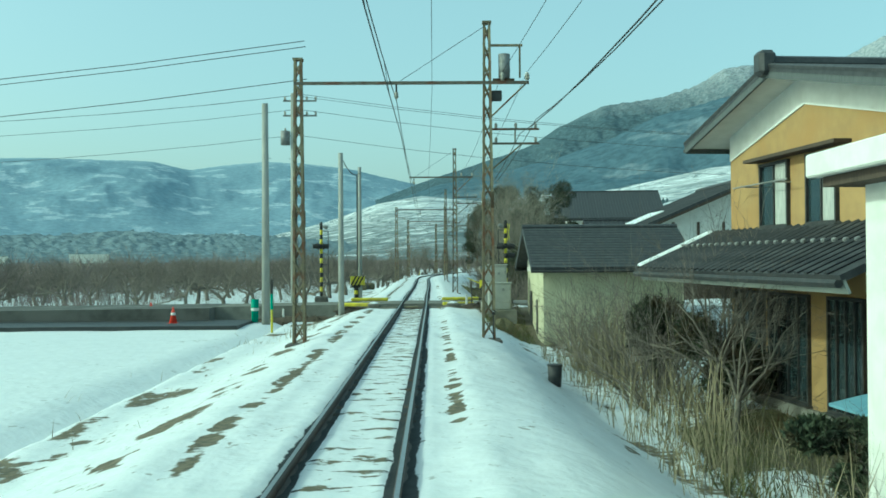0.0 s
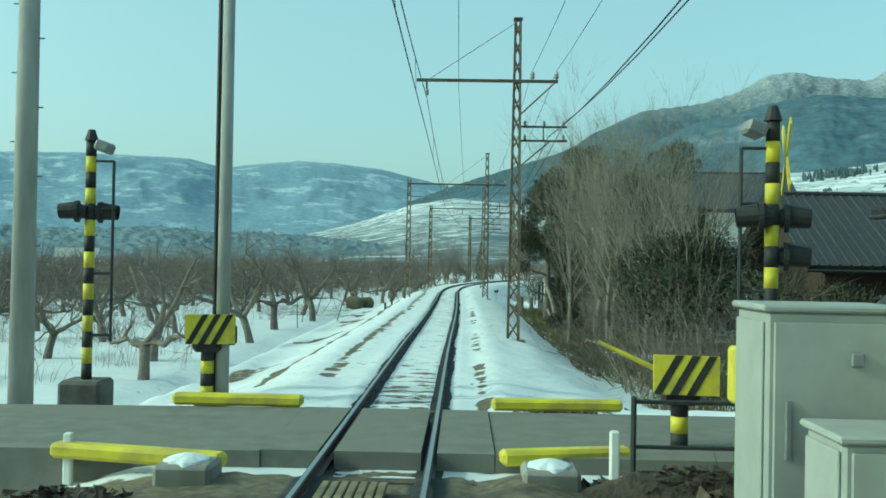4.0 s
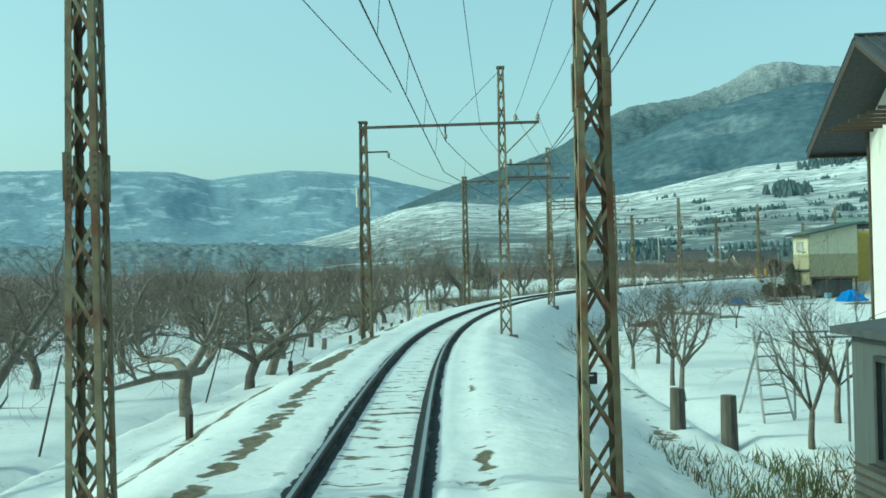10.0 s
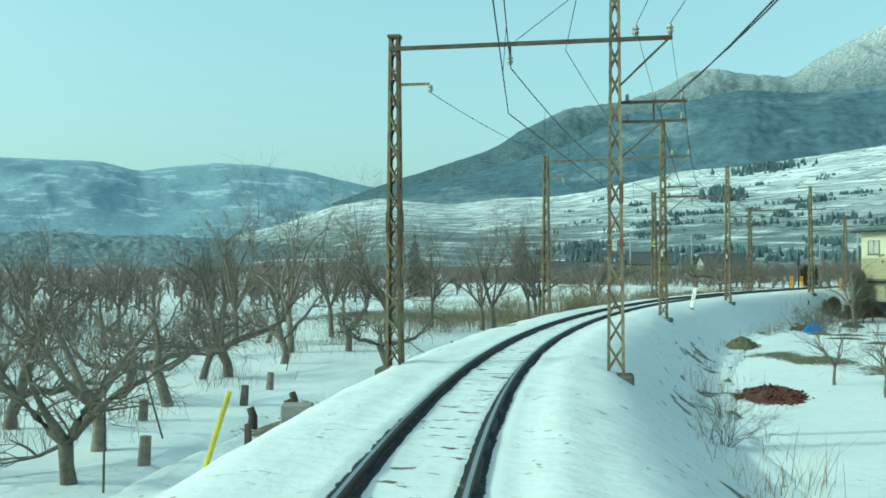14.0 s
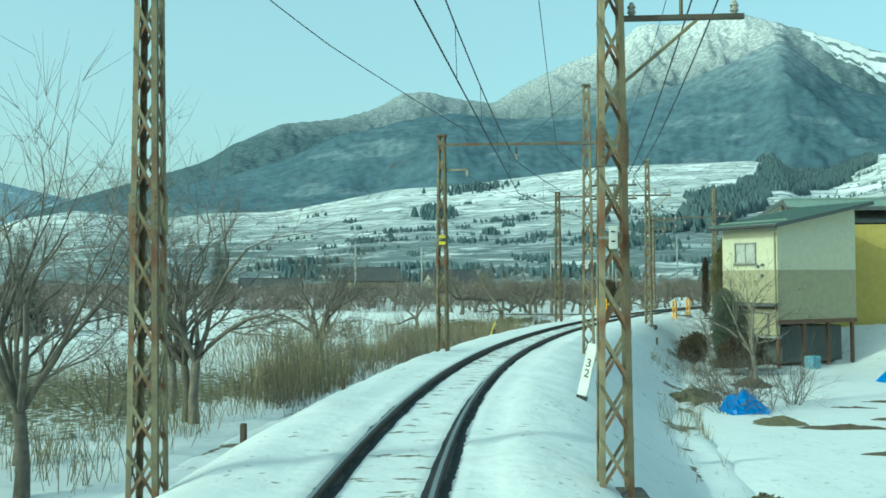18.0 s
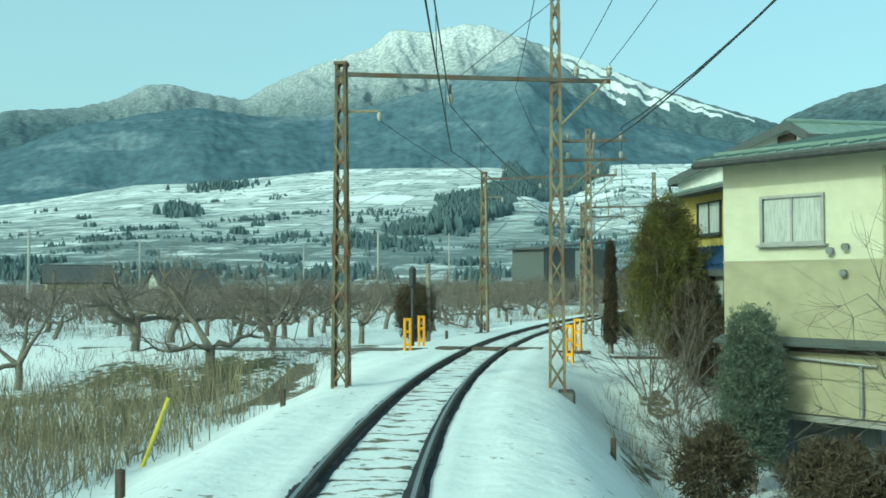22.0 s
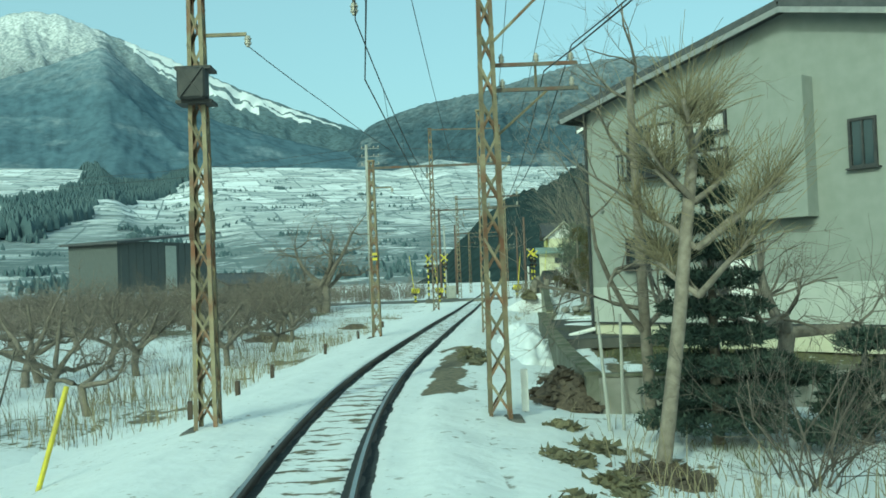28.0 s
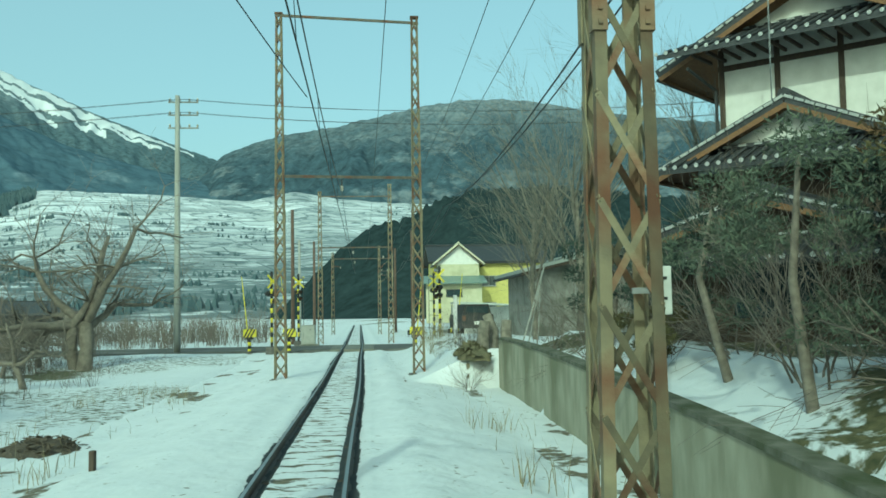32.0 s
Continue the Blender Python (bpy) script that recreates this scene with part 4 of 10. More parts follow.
def lattice_mast(height, label, base_w=0.36, top_w=0.20, below=0.5, footing=True):
    """Four angle posts laced with crossed flats, standing on a concrete block."""
    e = thing("lattice_mast", Matrix(), label, "mast", "masts along the line")
    w = lambda z: (base_w + (top_w - base_w) * max(z, 0) / height) / 2
    n = max(int(height / 0.5), 4)
    zs = [-below + (height + below) * i / n for i in range(n + 1)]
    for sx, sy in ((-1, -1), (1, -1), (1, 1), (-1, 1)):
        bm = bmesh.new()
        t, L = 0.009, 0.062
        ring = []
        for z in (-below, height):
            x, y = sx * w(z), sy * w(z)
            ring.append([bm.verts.new((x - sx * a, y - sy * b, z)) for a, b in ((0, 0), (L, 0), (L, t), (t, t), (t, L), (0, L))])
        for j in range(6):
            bm.faces.new((ring[0][j], ring[0][(j + 1) % 6], ring[1][(j + 1) % 6], ring[1][j]))
        bm.faces.new(ring[1])
        bmesh.ops.recalc_face_normals(bm, faces=bm.faces)
        part("corner_post", bm, m_steel, e)
    bar = None
    for q in range(4):
        r = Matrix.Rotation(q * math.pi / 2, 4, "Z")
        for i in range(n):
            for side in (-1, 1):
                a = Vector((-side * w(zs[i]) * 0.93, -w(zs[i]) + 0.010 + 0.004 * side, zs[i]))
                z = Vector((side * w(zs[i + 1]) * 0.93, -w(zs[i + 1]) + 0.010 + 0.004 * side, zs[i + 1]))
                d = z - a
                m = r @ Matrix.Translation((a + z) / 2) @ Matrix.Rotation(math.atan2(d.x, d.z), 4, "Y") @ Matrix.Diagonal((1, 1, d.length, 1))
                if LACE:
                    ob = new("lacing_bar", LACE[0])
                    ob.parent = e
                else:
                    ob = part("lacing_bar", bm_box(0.036, 0.006, 1.0), m_steel, e)
                    LACE.append(ob.data)
                ob.matrix_basis = m
    part("cap_plate", bm_box(top_w + 0.05, top_w + 0.05, 0.06, (0, 0, height + 0.03)), m_steel, e)
    for sx, sy in ((-1, -1), (1, -1), (1, 1), (-1, 1)):
        bm = bmesh.new()
        z, k = height * 0.44, w(height * 0.44) + 0.008
        bm_box(0.075, 0.010, 0.44, (sx * (k - 0.036), sy * k, z), bm)
        bm_box(0.010, 0.075, 0.44, (sx * k, sy * (k - 0.036), z), bm)
        for j in range(6):
            bm_box(0.022, 0.026, 0.022, (sx * (k - 0.035), sy * (k + 0.004), z - 0.18 + 0.072 * j), bm)
        part("splice_plate", bm, m_steel, e)
    if footing:
        part("footing", bm_box(0.72, 0.72, 0.62, (0, 0, -0.62), bevel=0.04, base=True), m_concdark, e, "stained concrete block")
    return e


def insulator(parent, at, drop=False, k=1.0):
    bm = bmesh.new()
    for i, r in enumerate((0.055, 0.075, 0.06, 0.075, 0.045)):
        bm_rod((0, 0, i * 0.042 * k), (0, 0, (i + 1) * 0.042 * k), r * k, r * k * 0.75, 8, bm)
    ob = part("insulator", bm, m_porc, parent, "glazed pale porcelain", smooth=True)
    ob.matrix_basis = Matrix.Translation(at) @ (Matrix.Rotation(math.pi, 4, "X") if drop else Matrix())
    return ob


def beam_part(parent, a, z, h=0.10, name="cross_beam"):
    """A channel beam with two flanges from a to z."""
    a, z = Vector(a), Vector(z)
    L = (z - a).length
    q = h / 2
    bm = bm_prism([(0, -q), (0.06, -q), (0.06, 0.012 - q), (0.012, 0.012 - q), (0.012, q - 0.012), (0.06, q - 0.012), (0.06, q), (0, q)], L, "x")
    ob = part(name, bm, m_beam, parent)
    d = (z - a).normalized()
    u = Vector((0, 0, 1)).cross(d).normalized()
    ob.matrix_basis = Matrix((d, u, d.cross(u))).transposed().to_4x4()
    ob.matrix_basis.translation = a
    return ob


# station, left side offset and height, right side offset and height, beam height
MASTS = [
    (26.2, -2.81, 7.5, 2.40, 8.5, 6.85), (60.0, None, 0, 2.30, 8.9, 7.15), (90.0, -2.42, 6.85, 2.24, 8.5, 6.65), (110.5, -2.18, 6.5, 2.12, 8.05, 6.35),
    (133.0, -2.22, 6.85, 2.42, 8.2, 6.6), (154.6, -2.63, 6.75, 2.42, 8.1, 6.5), (173.0, -1.85, 6.3, 2.40, 7.75, 6.05), (193.5, -1.90, 6.4, 2.42, 7.95, 6.2),
    (212.6, -1.90, 6.5, 2.42, 8.1, 6.25), (234.1, -1.98, 6.85, 2.44, 8.6, 6.6), (255.9, -2.08, 6.6, 2.12, 8.4, 6.35), (283.6, -2.05, 12.1, 2.55, 12.2, 12.05), (318, -2.3, 10.5, 2.6, 11, 10.2), (346, -2.2, 8, 2.4, 8.6, 7.4)]
WIRE_S = [0, 30, 78, 102, 117, 134, 164, 178, 193, 201, 208, 232, 240, 248, 255, 262, 284, 350]
MESSENGER_D = [-0.1, -0.1, -0.35, 0.05, 0.65, 0.25, 0.31, 0.32, 0.2, 0.49, 0.5, 0.42, 0.4, 0.26, 0.07, 0, 0, 0]
CONTACT_D = [0.0, 0.02, -0.42, 0.0, 0.55, 0.2, 0.36, 0.34, 0.2, 0.5, 0.58, 0.58, 0.4, 0.32, 0.12, 0.08, 0, 0]
EARTH_D = [0.88, 0.88, 0.5, 1.25, 1.65, 1.4, 1.58, 1.5, 1.58, 1.58, 1.3, 1.28, 1.35, 1.26, 1.13, 1.18, 1.1, 1.1]
CONTACT = []          # where the contact wire hangs at each station


def crossarm(parent, z, length, n, side=1):
    part("crossarm", bm_box(length, 0.06, 0.055, (side * (length / 2 + 0.1), 0.16, z)), m_beam, parent)
    for i in range(n):
        insulator(parent, (side * (0.25 + (length - 0.25) * i / max(n - 1, 1)), 0.16, z + 0.03), k=0.68)


LEFT_SHIFT = {6: -0.7, 7: -1.1, 9: -0.4, 10: -0.3, 11: -0.6}


def portal(i, row):
    s, dl, hl, dr, hr, zb = row
    sl = s + LEFT_SHIFT.get(i, 0)
    tall = hl > 9
    if dl is not None:
        zl = ground_z(sl, dl) - 0.02
        left = lattice_mast(hl - zl, "rust-streaked steel lattice mast on a snowy bank", 0.36 if not tall else 0.42, 0.22, footing=i not in (2, 3, 5, 6, 7))
        left.matrix_basis = on_line(sl, dl, zl)
        if not tall and i:
            part("steady_bracket", bm_box(0.62, 0.05, 0.05, (0.45, 0, (zb - zl) - 0.75)), m_steel, left)
            insulator(left, (0.78, 0, (zb - zl) - 0.78), True, 0.8)
    zr = ground_z(s, dr) - 0.02
    right = lattice_mast(hr - zr, "tall rusty steel lattice mast beside the rails", 0.37 if not tall else 0.42, 0.20 if not tall else 0.24)
    right.matrix_basis = on_line(s, dr, zr)
    end = right.matrix_basis.inverted() @ tr(sl, dl, 0) if dl is not None else Vector((-2.75, 0, 0))
    a, ay = end.x, end.y
    beam_part(right, (a - 0.1, ay - 0.14, zb - zr), (1.15 if not tall else 0.15, -0.14 - ay * 0.25, zb - zr), 0.085)
    if tall:
        beam_part(right, (a - 0.1, ay - 0.14, 6.6 - zr), (0.15, -0.14, 6.6 - zr), 0.09)
    else:
        part("stay_strut", bm_rod((0.1, -0.14, zb - zr - 0.95), (1.05, -0.14, zb - zr - 0.05), 0.025, n=5), m_steel, right)
        insulator(right, (0.42, -0.14, zb - zr + 0.06))
        insulator(right, (1.1, -0.14, zb - zr + 0.06))
        crossarm(right, zb - zr - 1.25, 1.35, 3)
        crossarm(right, zb - zr - 1.65, 1.35, 2)
        part("stay_strut", bm_rod((0.1, 0.16, zb - zr - 2.4), (0.95, 0.16, zb - zr - 1.68), 0.022, n=5), m_steel, right)
        part("stay_strut", bm_rod((0.78, 0.16, zb - zr - 1.65), (0.78, 0.16, zb - zr - 1.25), 0.022, n=5), m_steel, right)
    if not tall:
        lift = float(np.interp(s, WIRE_S, MESSENGER_D)) - dr
        part("stay_wire", bm_rod((0, -0.1, hr - zr - 0.05), (lift + 0.12, -0.14, zb - zr + 0.06), 0.008, n=4), m_wire, right)
    # hanger for the wires
    zc = zb if not tall else 6.6
    off = float(np.interp(s, WIRE_S, MESSENGER_D))
    part("hanger", bm_box(0.05, 0.05, 0.22, (off - dr, -0.14, zc - zr - 0.16)), m_dark, right)
    insulator(right, (off - dr, -0.14, zc - zr - 0.26), True, 0.9)
    CONTACT.append((s, off, zc - 0.48, dr))
    return right


PORTALS = [portal(i, row) for i, row in enumerate(MASTS)]


def wire(name, label, pts, r=0.011, sag=0.25, seg=9, group="overhead wires"):
    """A wire hung through the points, with its sag between them."""
    t = Tubes()
    out = []
    for a, z in zip(pts[:-1], pts[1:]):
        k = (z - a).length / 25
        for i in range(seg):
            u = i / seg
            out.append(a.lerp(z, u) - Vector((0, 0, 4 * u * (1 - u) * sag * k)))
    out.append(pts[-1])
    t.add(out, [r] * len(out), 4)
    me = t.mesh(name, m_wire)
    return tagged(new(name, me), label, "wire", group)


def overhead_wires():
    ends = [(-8, -0.1, 6.2, 2.4)]
    st = ends + CONTACT
    mess = [tr(s, o, z) for s, o, z, _ in st]
    wire("messenger_wire", "dark messenger wire over the track", mess, 0.012, 0.30)
    cont = [tr(s, float(np.interp(s, WIRE_S, CONTACT_D)), z - 0.95) for s, o, z, _ in st]
    wire("contact_wire", "dark copper contact wire over the track", cont, 0.012, 0.02)
    t = Tubes()
    for k, (a, b) in enumerate(zip(st[:-1], st[1:])):
        n = 5
        for j in range(1, n):
            u = j / n
            s = a[0] + (b[0] - a[0]) * u
            pa = mess[k].lerp(mess[k + 1], u) - Vector((0, 0, 4 * u * (1 - u) * 0.30 * (mess[k + 1] - mess[k]).length / 25))
            pb = cont[k].lerp(cont[k + 1], u)
            t.add([pa, pb], [0.006, 0.006], 3)
    tagged(new("dropper_wires", t.mesh("dropper_wires", m_wire)), "thin droppers between messenger and contact wire", "wire", kind="stuff")
    row = [(s, dr, zb) for (s, _, _, dr, _, zb) in MASTS]
    for i, (s, dl, hl, dr, hr, zb) in enumerate(MASTS[1:11], 1):
        if dl is None:
            continue
        far = s + 8
        k = (far - s) / (MASTS[i + 1][0] - s)
        zc = zb + (MASTS[i + 1][5] - zb) * k - 1.43 if MASTS[i + 1][5] < 9 else zb - 1.43
        wire("pull_off_wire", "thin pull-off wire from the bracket to the contact wire", [tr(s + LEFT_SHIFT.get(i, 0), dl + 0.8, zb - 0.95), tr(s + 2.6, dl + 1.5, zb - 1.25), tr(far, float(np.interp(far, WIRE_S, CONTACT_D)), zc)], 0.007, 0.12, 6)
    wire("feeder_wire", "dark feeder cable strung along the masts", [tr(-8, 3.6, 7.0)] + [tr(s, d + 0.42, min(z, 7.2) + 0.3) for s, d, z in row], 0.007, 0.30)
    wire("feeder_wire", "dark feeder cable strung along the masts", [tr(-8, 4.2, 7.0)] + [tr(s, d + 1.1, min(z, 7.2) + 0.3) for s, d, z in row], 0.007, 0.32)
    wire("signal_cable", "thick black cable strung along the masts", [tr(-8, 3.8, 5.6)] + [tr(s, d + 1.35, min(z, 7) - 1.0) for s, d, z in row], 0.011, 0.40)
    wire("signal_cable", "thick black cable strung along the masts", [tr(-8, 3.3, 5.2)] + [tr(s, d + 0.9, min(z, 7) - 1.4) for s, d, z in row], 0.011, 0.42)
    wire("earth_wire", "thin earth wire between the mast tops", [tr(-8, 0.9, 6.8)] + [tr(s, float(np.interp(s, WIRE_S, EARTH_D)), min(z, 7.2) - 0.15) for s, d, z in row], 0.008, 0.2)


overhead_wires()

# ---- buildings ----
m_blacktile = material("black_roof_tiles", (0.035, 0.037, 0.04), (0.055, 0.057, 0.06), 0.5, 6, bump=0.2, rnd=0.15)
m_tan = material("tan_plaster", (0.36, 0.245, 0.105), (0.31, 0.21, 0.095), 0.9, 3, bump=0.2, c3=(0.33, 0.21, 0.085), scale3=0.6)
m_whitewall = material("white_plaster", (0.68, 0.68, 0.64), (0.60, 0.60, 0.56), 0.85, 3, bump=0.12)
m_block = material("pale_green_beige_siding", (0.50, 0.49, 0.34), (0.45, 0.44, 0.30), 0.85, 2.5, bump=0.15, c3=(0.40, 0.385, 0.26), scale3=0.7)
m_slate = material("grey_slate_roof", (0.055, 0.06, 0.065), (0.08, 0.085, 0.09), 0.7, 5, bump=0.2)
m_cream = material("cream_wall", (0.52, 0.51, 0.38), (0.47, 0.46, 0.345), 0.85, 3, bump=0.08)
m_beige = material("beige_wall", (0.33, 0.31, 0.205), (0.29, 0.27, 0.18), 0.85, 3, bump=0.08)
m_green = material("green_metal_roof", (0.17, 0.235, 0.21), (0.21, 0.27, 0.24), 0.45, 3, bump=0.05, metal=0.1)
m_yellowwall = material("ochre_yellow_siding", (0.43, 0.345, 0.10), (0.38, 0.305, 0.09), 0.8, 3, bump=0.08)
m_bluetile = material("blue_roof_tiles", (0.025, 0.055, 0.12), (0.035, 0.07, 0.145), 0.32, 5, bump=0.1)
m_greywall = material("grey_green_siding", (0.245, 0.262, 0.241), (0.219, 0.237, 0.215), 0.85, 3, bump=0.08)
m_palewall = material("pale_grey_siding", (0.40, 0.42, 0.385), (0.36, 0.38, 0.35), 0.85, 3, bump=0.08)
m_navy = material("navy_siding", (0.024, 0.036, 0.050), (0.034, 0.047, 0.062), 0.7, 4, bump=0.1, stretch=(1, 1, 8))
m_brownwood = material("dark_brown_wood", (0.05, 0.038, 0.03), (0.085, 0.065, 0.048), 0.8, 8, bump=0.2, stretch=(6, 6, 0.6))
m_alu = material("aluminium_frame", (0.34, 0.34, 0.33), (0.28, 0.28, 0.27), 0.45, 5, bump=0, metal=0.6)
m_curtain = material("white_curtain", (0.46, 0.47, 0.44), (0.30, 0.31, 0.295), 0.9, 9, bump=0.1, stretch=(6, 6, 0.4))
m_yellowpale = material("pale_yellow_siding", (0.52, 0.48, 0.16), (0.46, 0.42, 0.14), 0.85, 3, bump=0.08)
m_rust = material("rusty_sheet", (0.16, 0.09, 0.06), (0.09, 0.06, 0.045), 0.8, 4, bump=0.2)
m_shed = material("dark_shed_sheet", (0.075, 0.085, 0.085), (0.10, 0.11, 0.11), 0.7, 3, bump=0.1, stretch=(8, 8, 0.5))

m_tileend = material("mortared_tile_ends", (0.42, 0.43, 0.42), (0.30, 0.31, 0.30), 0.8, 12, bump=0.1)
m_orangewood = material("reddish_eave_wood", (0.20, 0.115, 0.055), (0.15, 0.085, 0.045), 0.75, 6, bump=0.15, stretch=(2, 2, 2))
m_paleblue = material("pale_blue_sheet", (0.20, 0.36, 0.44), (0.16, 0.31, 0.40), 0.5, 4, bump=0.05)



def wall_pose(side, w, l, u, z, out=0.0):
    """A pose on a wall of a w by l house: x along the wall, y outwards, z up."""
    if side == "W":
        return Matrix.Translation((-out, u, z)) @ Matrix.Rotation(radians(90), 4, "Z")
    if side == "S":
        return Matrix.Translation((u, -out, z)) @ Matrix.Rotation(radians(180), 4, "Z")
    if side == "E":
        return Matrix.Translation((w + out, u, z)) @ Matrix.Rotation(radians(-90), 4, "Z")
    return Matrix.Translation((u, l + out, z))


def window_part(parent, w, l, side, u, z, ww, hh, panes=2, frame_mat=None, curtain=False, bars=False, sill=True):
    """A framed window with its panes, set on a wall with its middle at u and its sill at z."""
    fm = frame_mat or m_dark
    m = wall_pose(side, w, l, u, z)
    bm = bmesh.new()
    t = 0.06
    for x, y, sx, sz in ((-ww / 2 + t / 2, hh / 2, t, hh), (ww / 2 - t / 2, hh / 2, t, hh), (0, t / 2, ww - 2 * t, t), (0, hh - t / 2, ww - 2 * t, t)):
        bm_box(sx, 0.10, sz, (x, 0.03, y), bm)
    for k in range(1, panes):
        bm_box(0.045, 0.07, hh - 2 * t, (-ww / 2 + ww * k / panes, 0.03, hh / 2), bm)
    win = part("window", bm, fm, parent)
    win.matrix_basis = m
    for k in range(panes):
        pw = (ww - 2 * t) / panes
        g = part("pane", bm_box(pw - 0.03, 0.012, hh - 2 * t, (-ww / 2 + t + pw * (k + 0.5), 0.022, hh / 2)), m_curtain if curtain and (k != 1 or curtain == "both") else m_glass, win)
    if sill:
        part("sill", bm_box(ww + 0.12, 0.14, 0.04, (0, 0.07, -0.02)), fm, win)
    if bars:
        for k in range(7):
            part("bar", bm_box(0.02, 0.02, hh, (-ww / 2 + ww * (k + 0.5) / 7, 0.12, hh / 2)), fm, win)
    return win


def gable_walls(parent, w, l, h, rise, axis, mats, band=None, under=0.0):
    """Four thick walls of a gabled box. axis: along which the ridge runs. band: height where the wall changes its material."""
    t = 0.14
    for side in "WSEN":
        along = l if side in "WE" else w
        gable = (axis == "x") == (side in "WE")
        levels = [(under, h, 0)] if band is None else [(under, band, 1), (band, h, 0)]
        for lo, hi, k in levels:
            top = hi == h
            out = [(-along / 2, lo), (along / 2, lo), (along / 2, hi)] + ([(0, h + rise)] if gable and top else []) + [(-along / 2, hi)]
            inset = 0 if side in "WE" else t
            if inset:
                out = [(max(min(p[0], along / 2 - t), -along / 2 + t), p[1]) for p in out]
            bm = bm_prism(out, -t, "y")
            ob = part("wall", bm, mats[k], parent)
            ob.matrix_basis = wall_pose(side, w, l, along / 2, 0, 0.0 if k == 0 else 0.004)


def gable_roof(parent, w, l, h, rise, axis, over, mat, thick=0.12, rib=0.0, rib_mat=None, eave_mat=None, ridge_r=0.09, rib_r=0.03, soffit=None, gover=None):
    """Two pitched slabs with ridge cap, gutters and, if asked, ribs of tile or seam running down them."""
    span, run = (l, w) if axis == "x" else (w, l)
    half = span / 2
    run += 2 * ((over if gover is None else gover) - over)
    slope = math.atan2(rise, half)
    L = (half + over) / math.cos(slope)
    R = Matrix.Rotation(radians(-90), 4, "Z") if axis == "y" else Matrix()
    mid = Matrix.Translation((w / 2, l / 2, h + rise)) @ (Matrix.Rotation(radians(90), 4, "Z") if axis == "y" else Matrix())
    for sgn in (-1, 1):
        m = mid @ Matrix.Rotation(-sgn * slope if True else 0, 4, "X")
        slab = part("roof_slope", bm_box(run + 2 * over, L, thick, (0, sgn * L / 2, thick / 2 + 0.02)), mat, parent)
        slab.matrix_basis = m
        if soffit:
            part("soffit", bm_box(run + 2 * over - 0.12, L - 0.08, 0.02, (0, sgn * (L / 2 - 0.01), -0.005)), soffit, slab, "pale boarded soffit")
        if rib:
            n = int((run + 2 * over) / rib)
            first = None
            for k in range(n + 1):
                x = -(run + 2 * over) / 2 + 0.02 + (run + 2 * over - 0.04) * k / n
                if first is None:
                    first = part("tile_rib", bm_rod((0, 0.02 * sgn, 0), (0, sgn * (L - 0.01), 0), rib_r, n=5), rib_mat or mat, slab)
                    first.matrix_basis = Matrix.Translation((x, 0, thick + 0.02))
                else:
                    again(first, Matrix.Translation((x, 0, thick + 0.02)))
        part("eave_board", bm_box(run + 2 * over, 0.05, 0.16, (0, sgn * (L - 0.03), -0.04)), eave_mat or m_brownwood, slab)
        part("barge_board", bm_box(0.05, L, 0.18, (-(run + 2 * over) / 2 + 0.03, sgn * L / 2, -0.02)), eave_mat or m_brownwood, slab)
        part("gutter", bm_rod((-(run + 2 * over) / 2, sgn * (L + 0.05), -0.03), ((run + 2 * over) / 2, sgn * (L + 0.05), -0.03), 0.055, n=6), m_dark, slab)
    cap = part("ridge_cap", bm_rod((-(run + 2 * over) / 2, 0, thick + 0.06), ((run + 2 * over) / 2, 0, thick + 0.06), ridge_r, n=8), rib_mat or mat, parent)
    cap.matrix_basis = mid


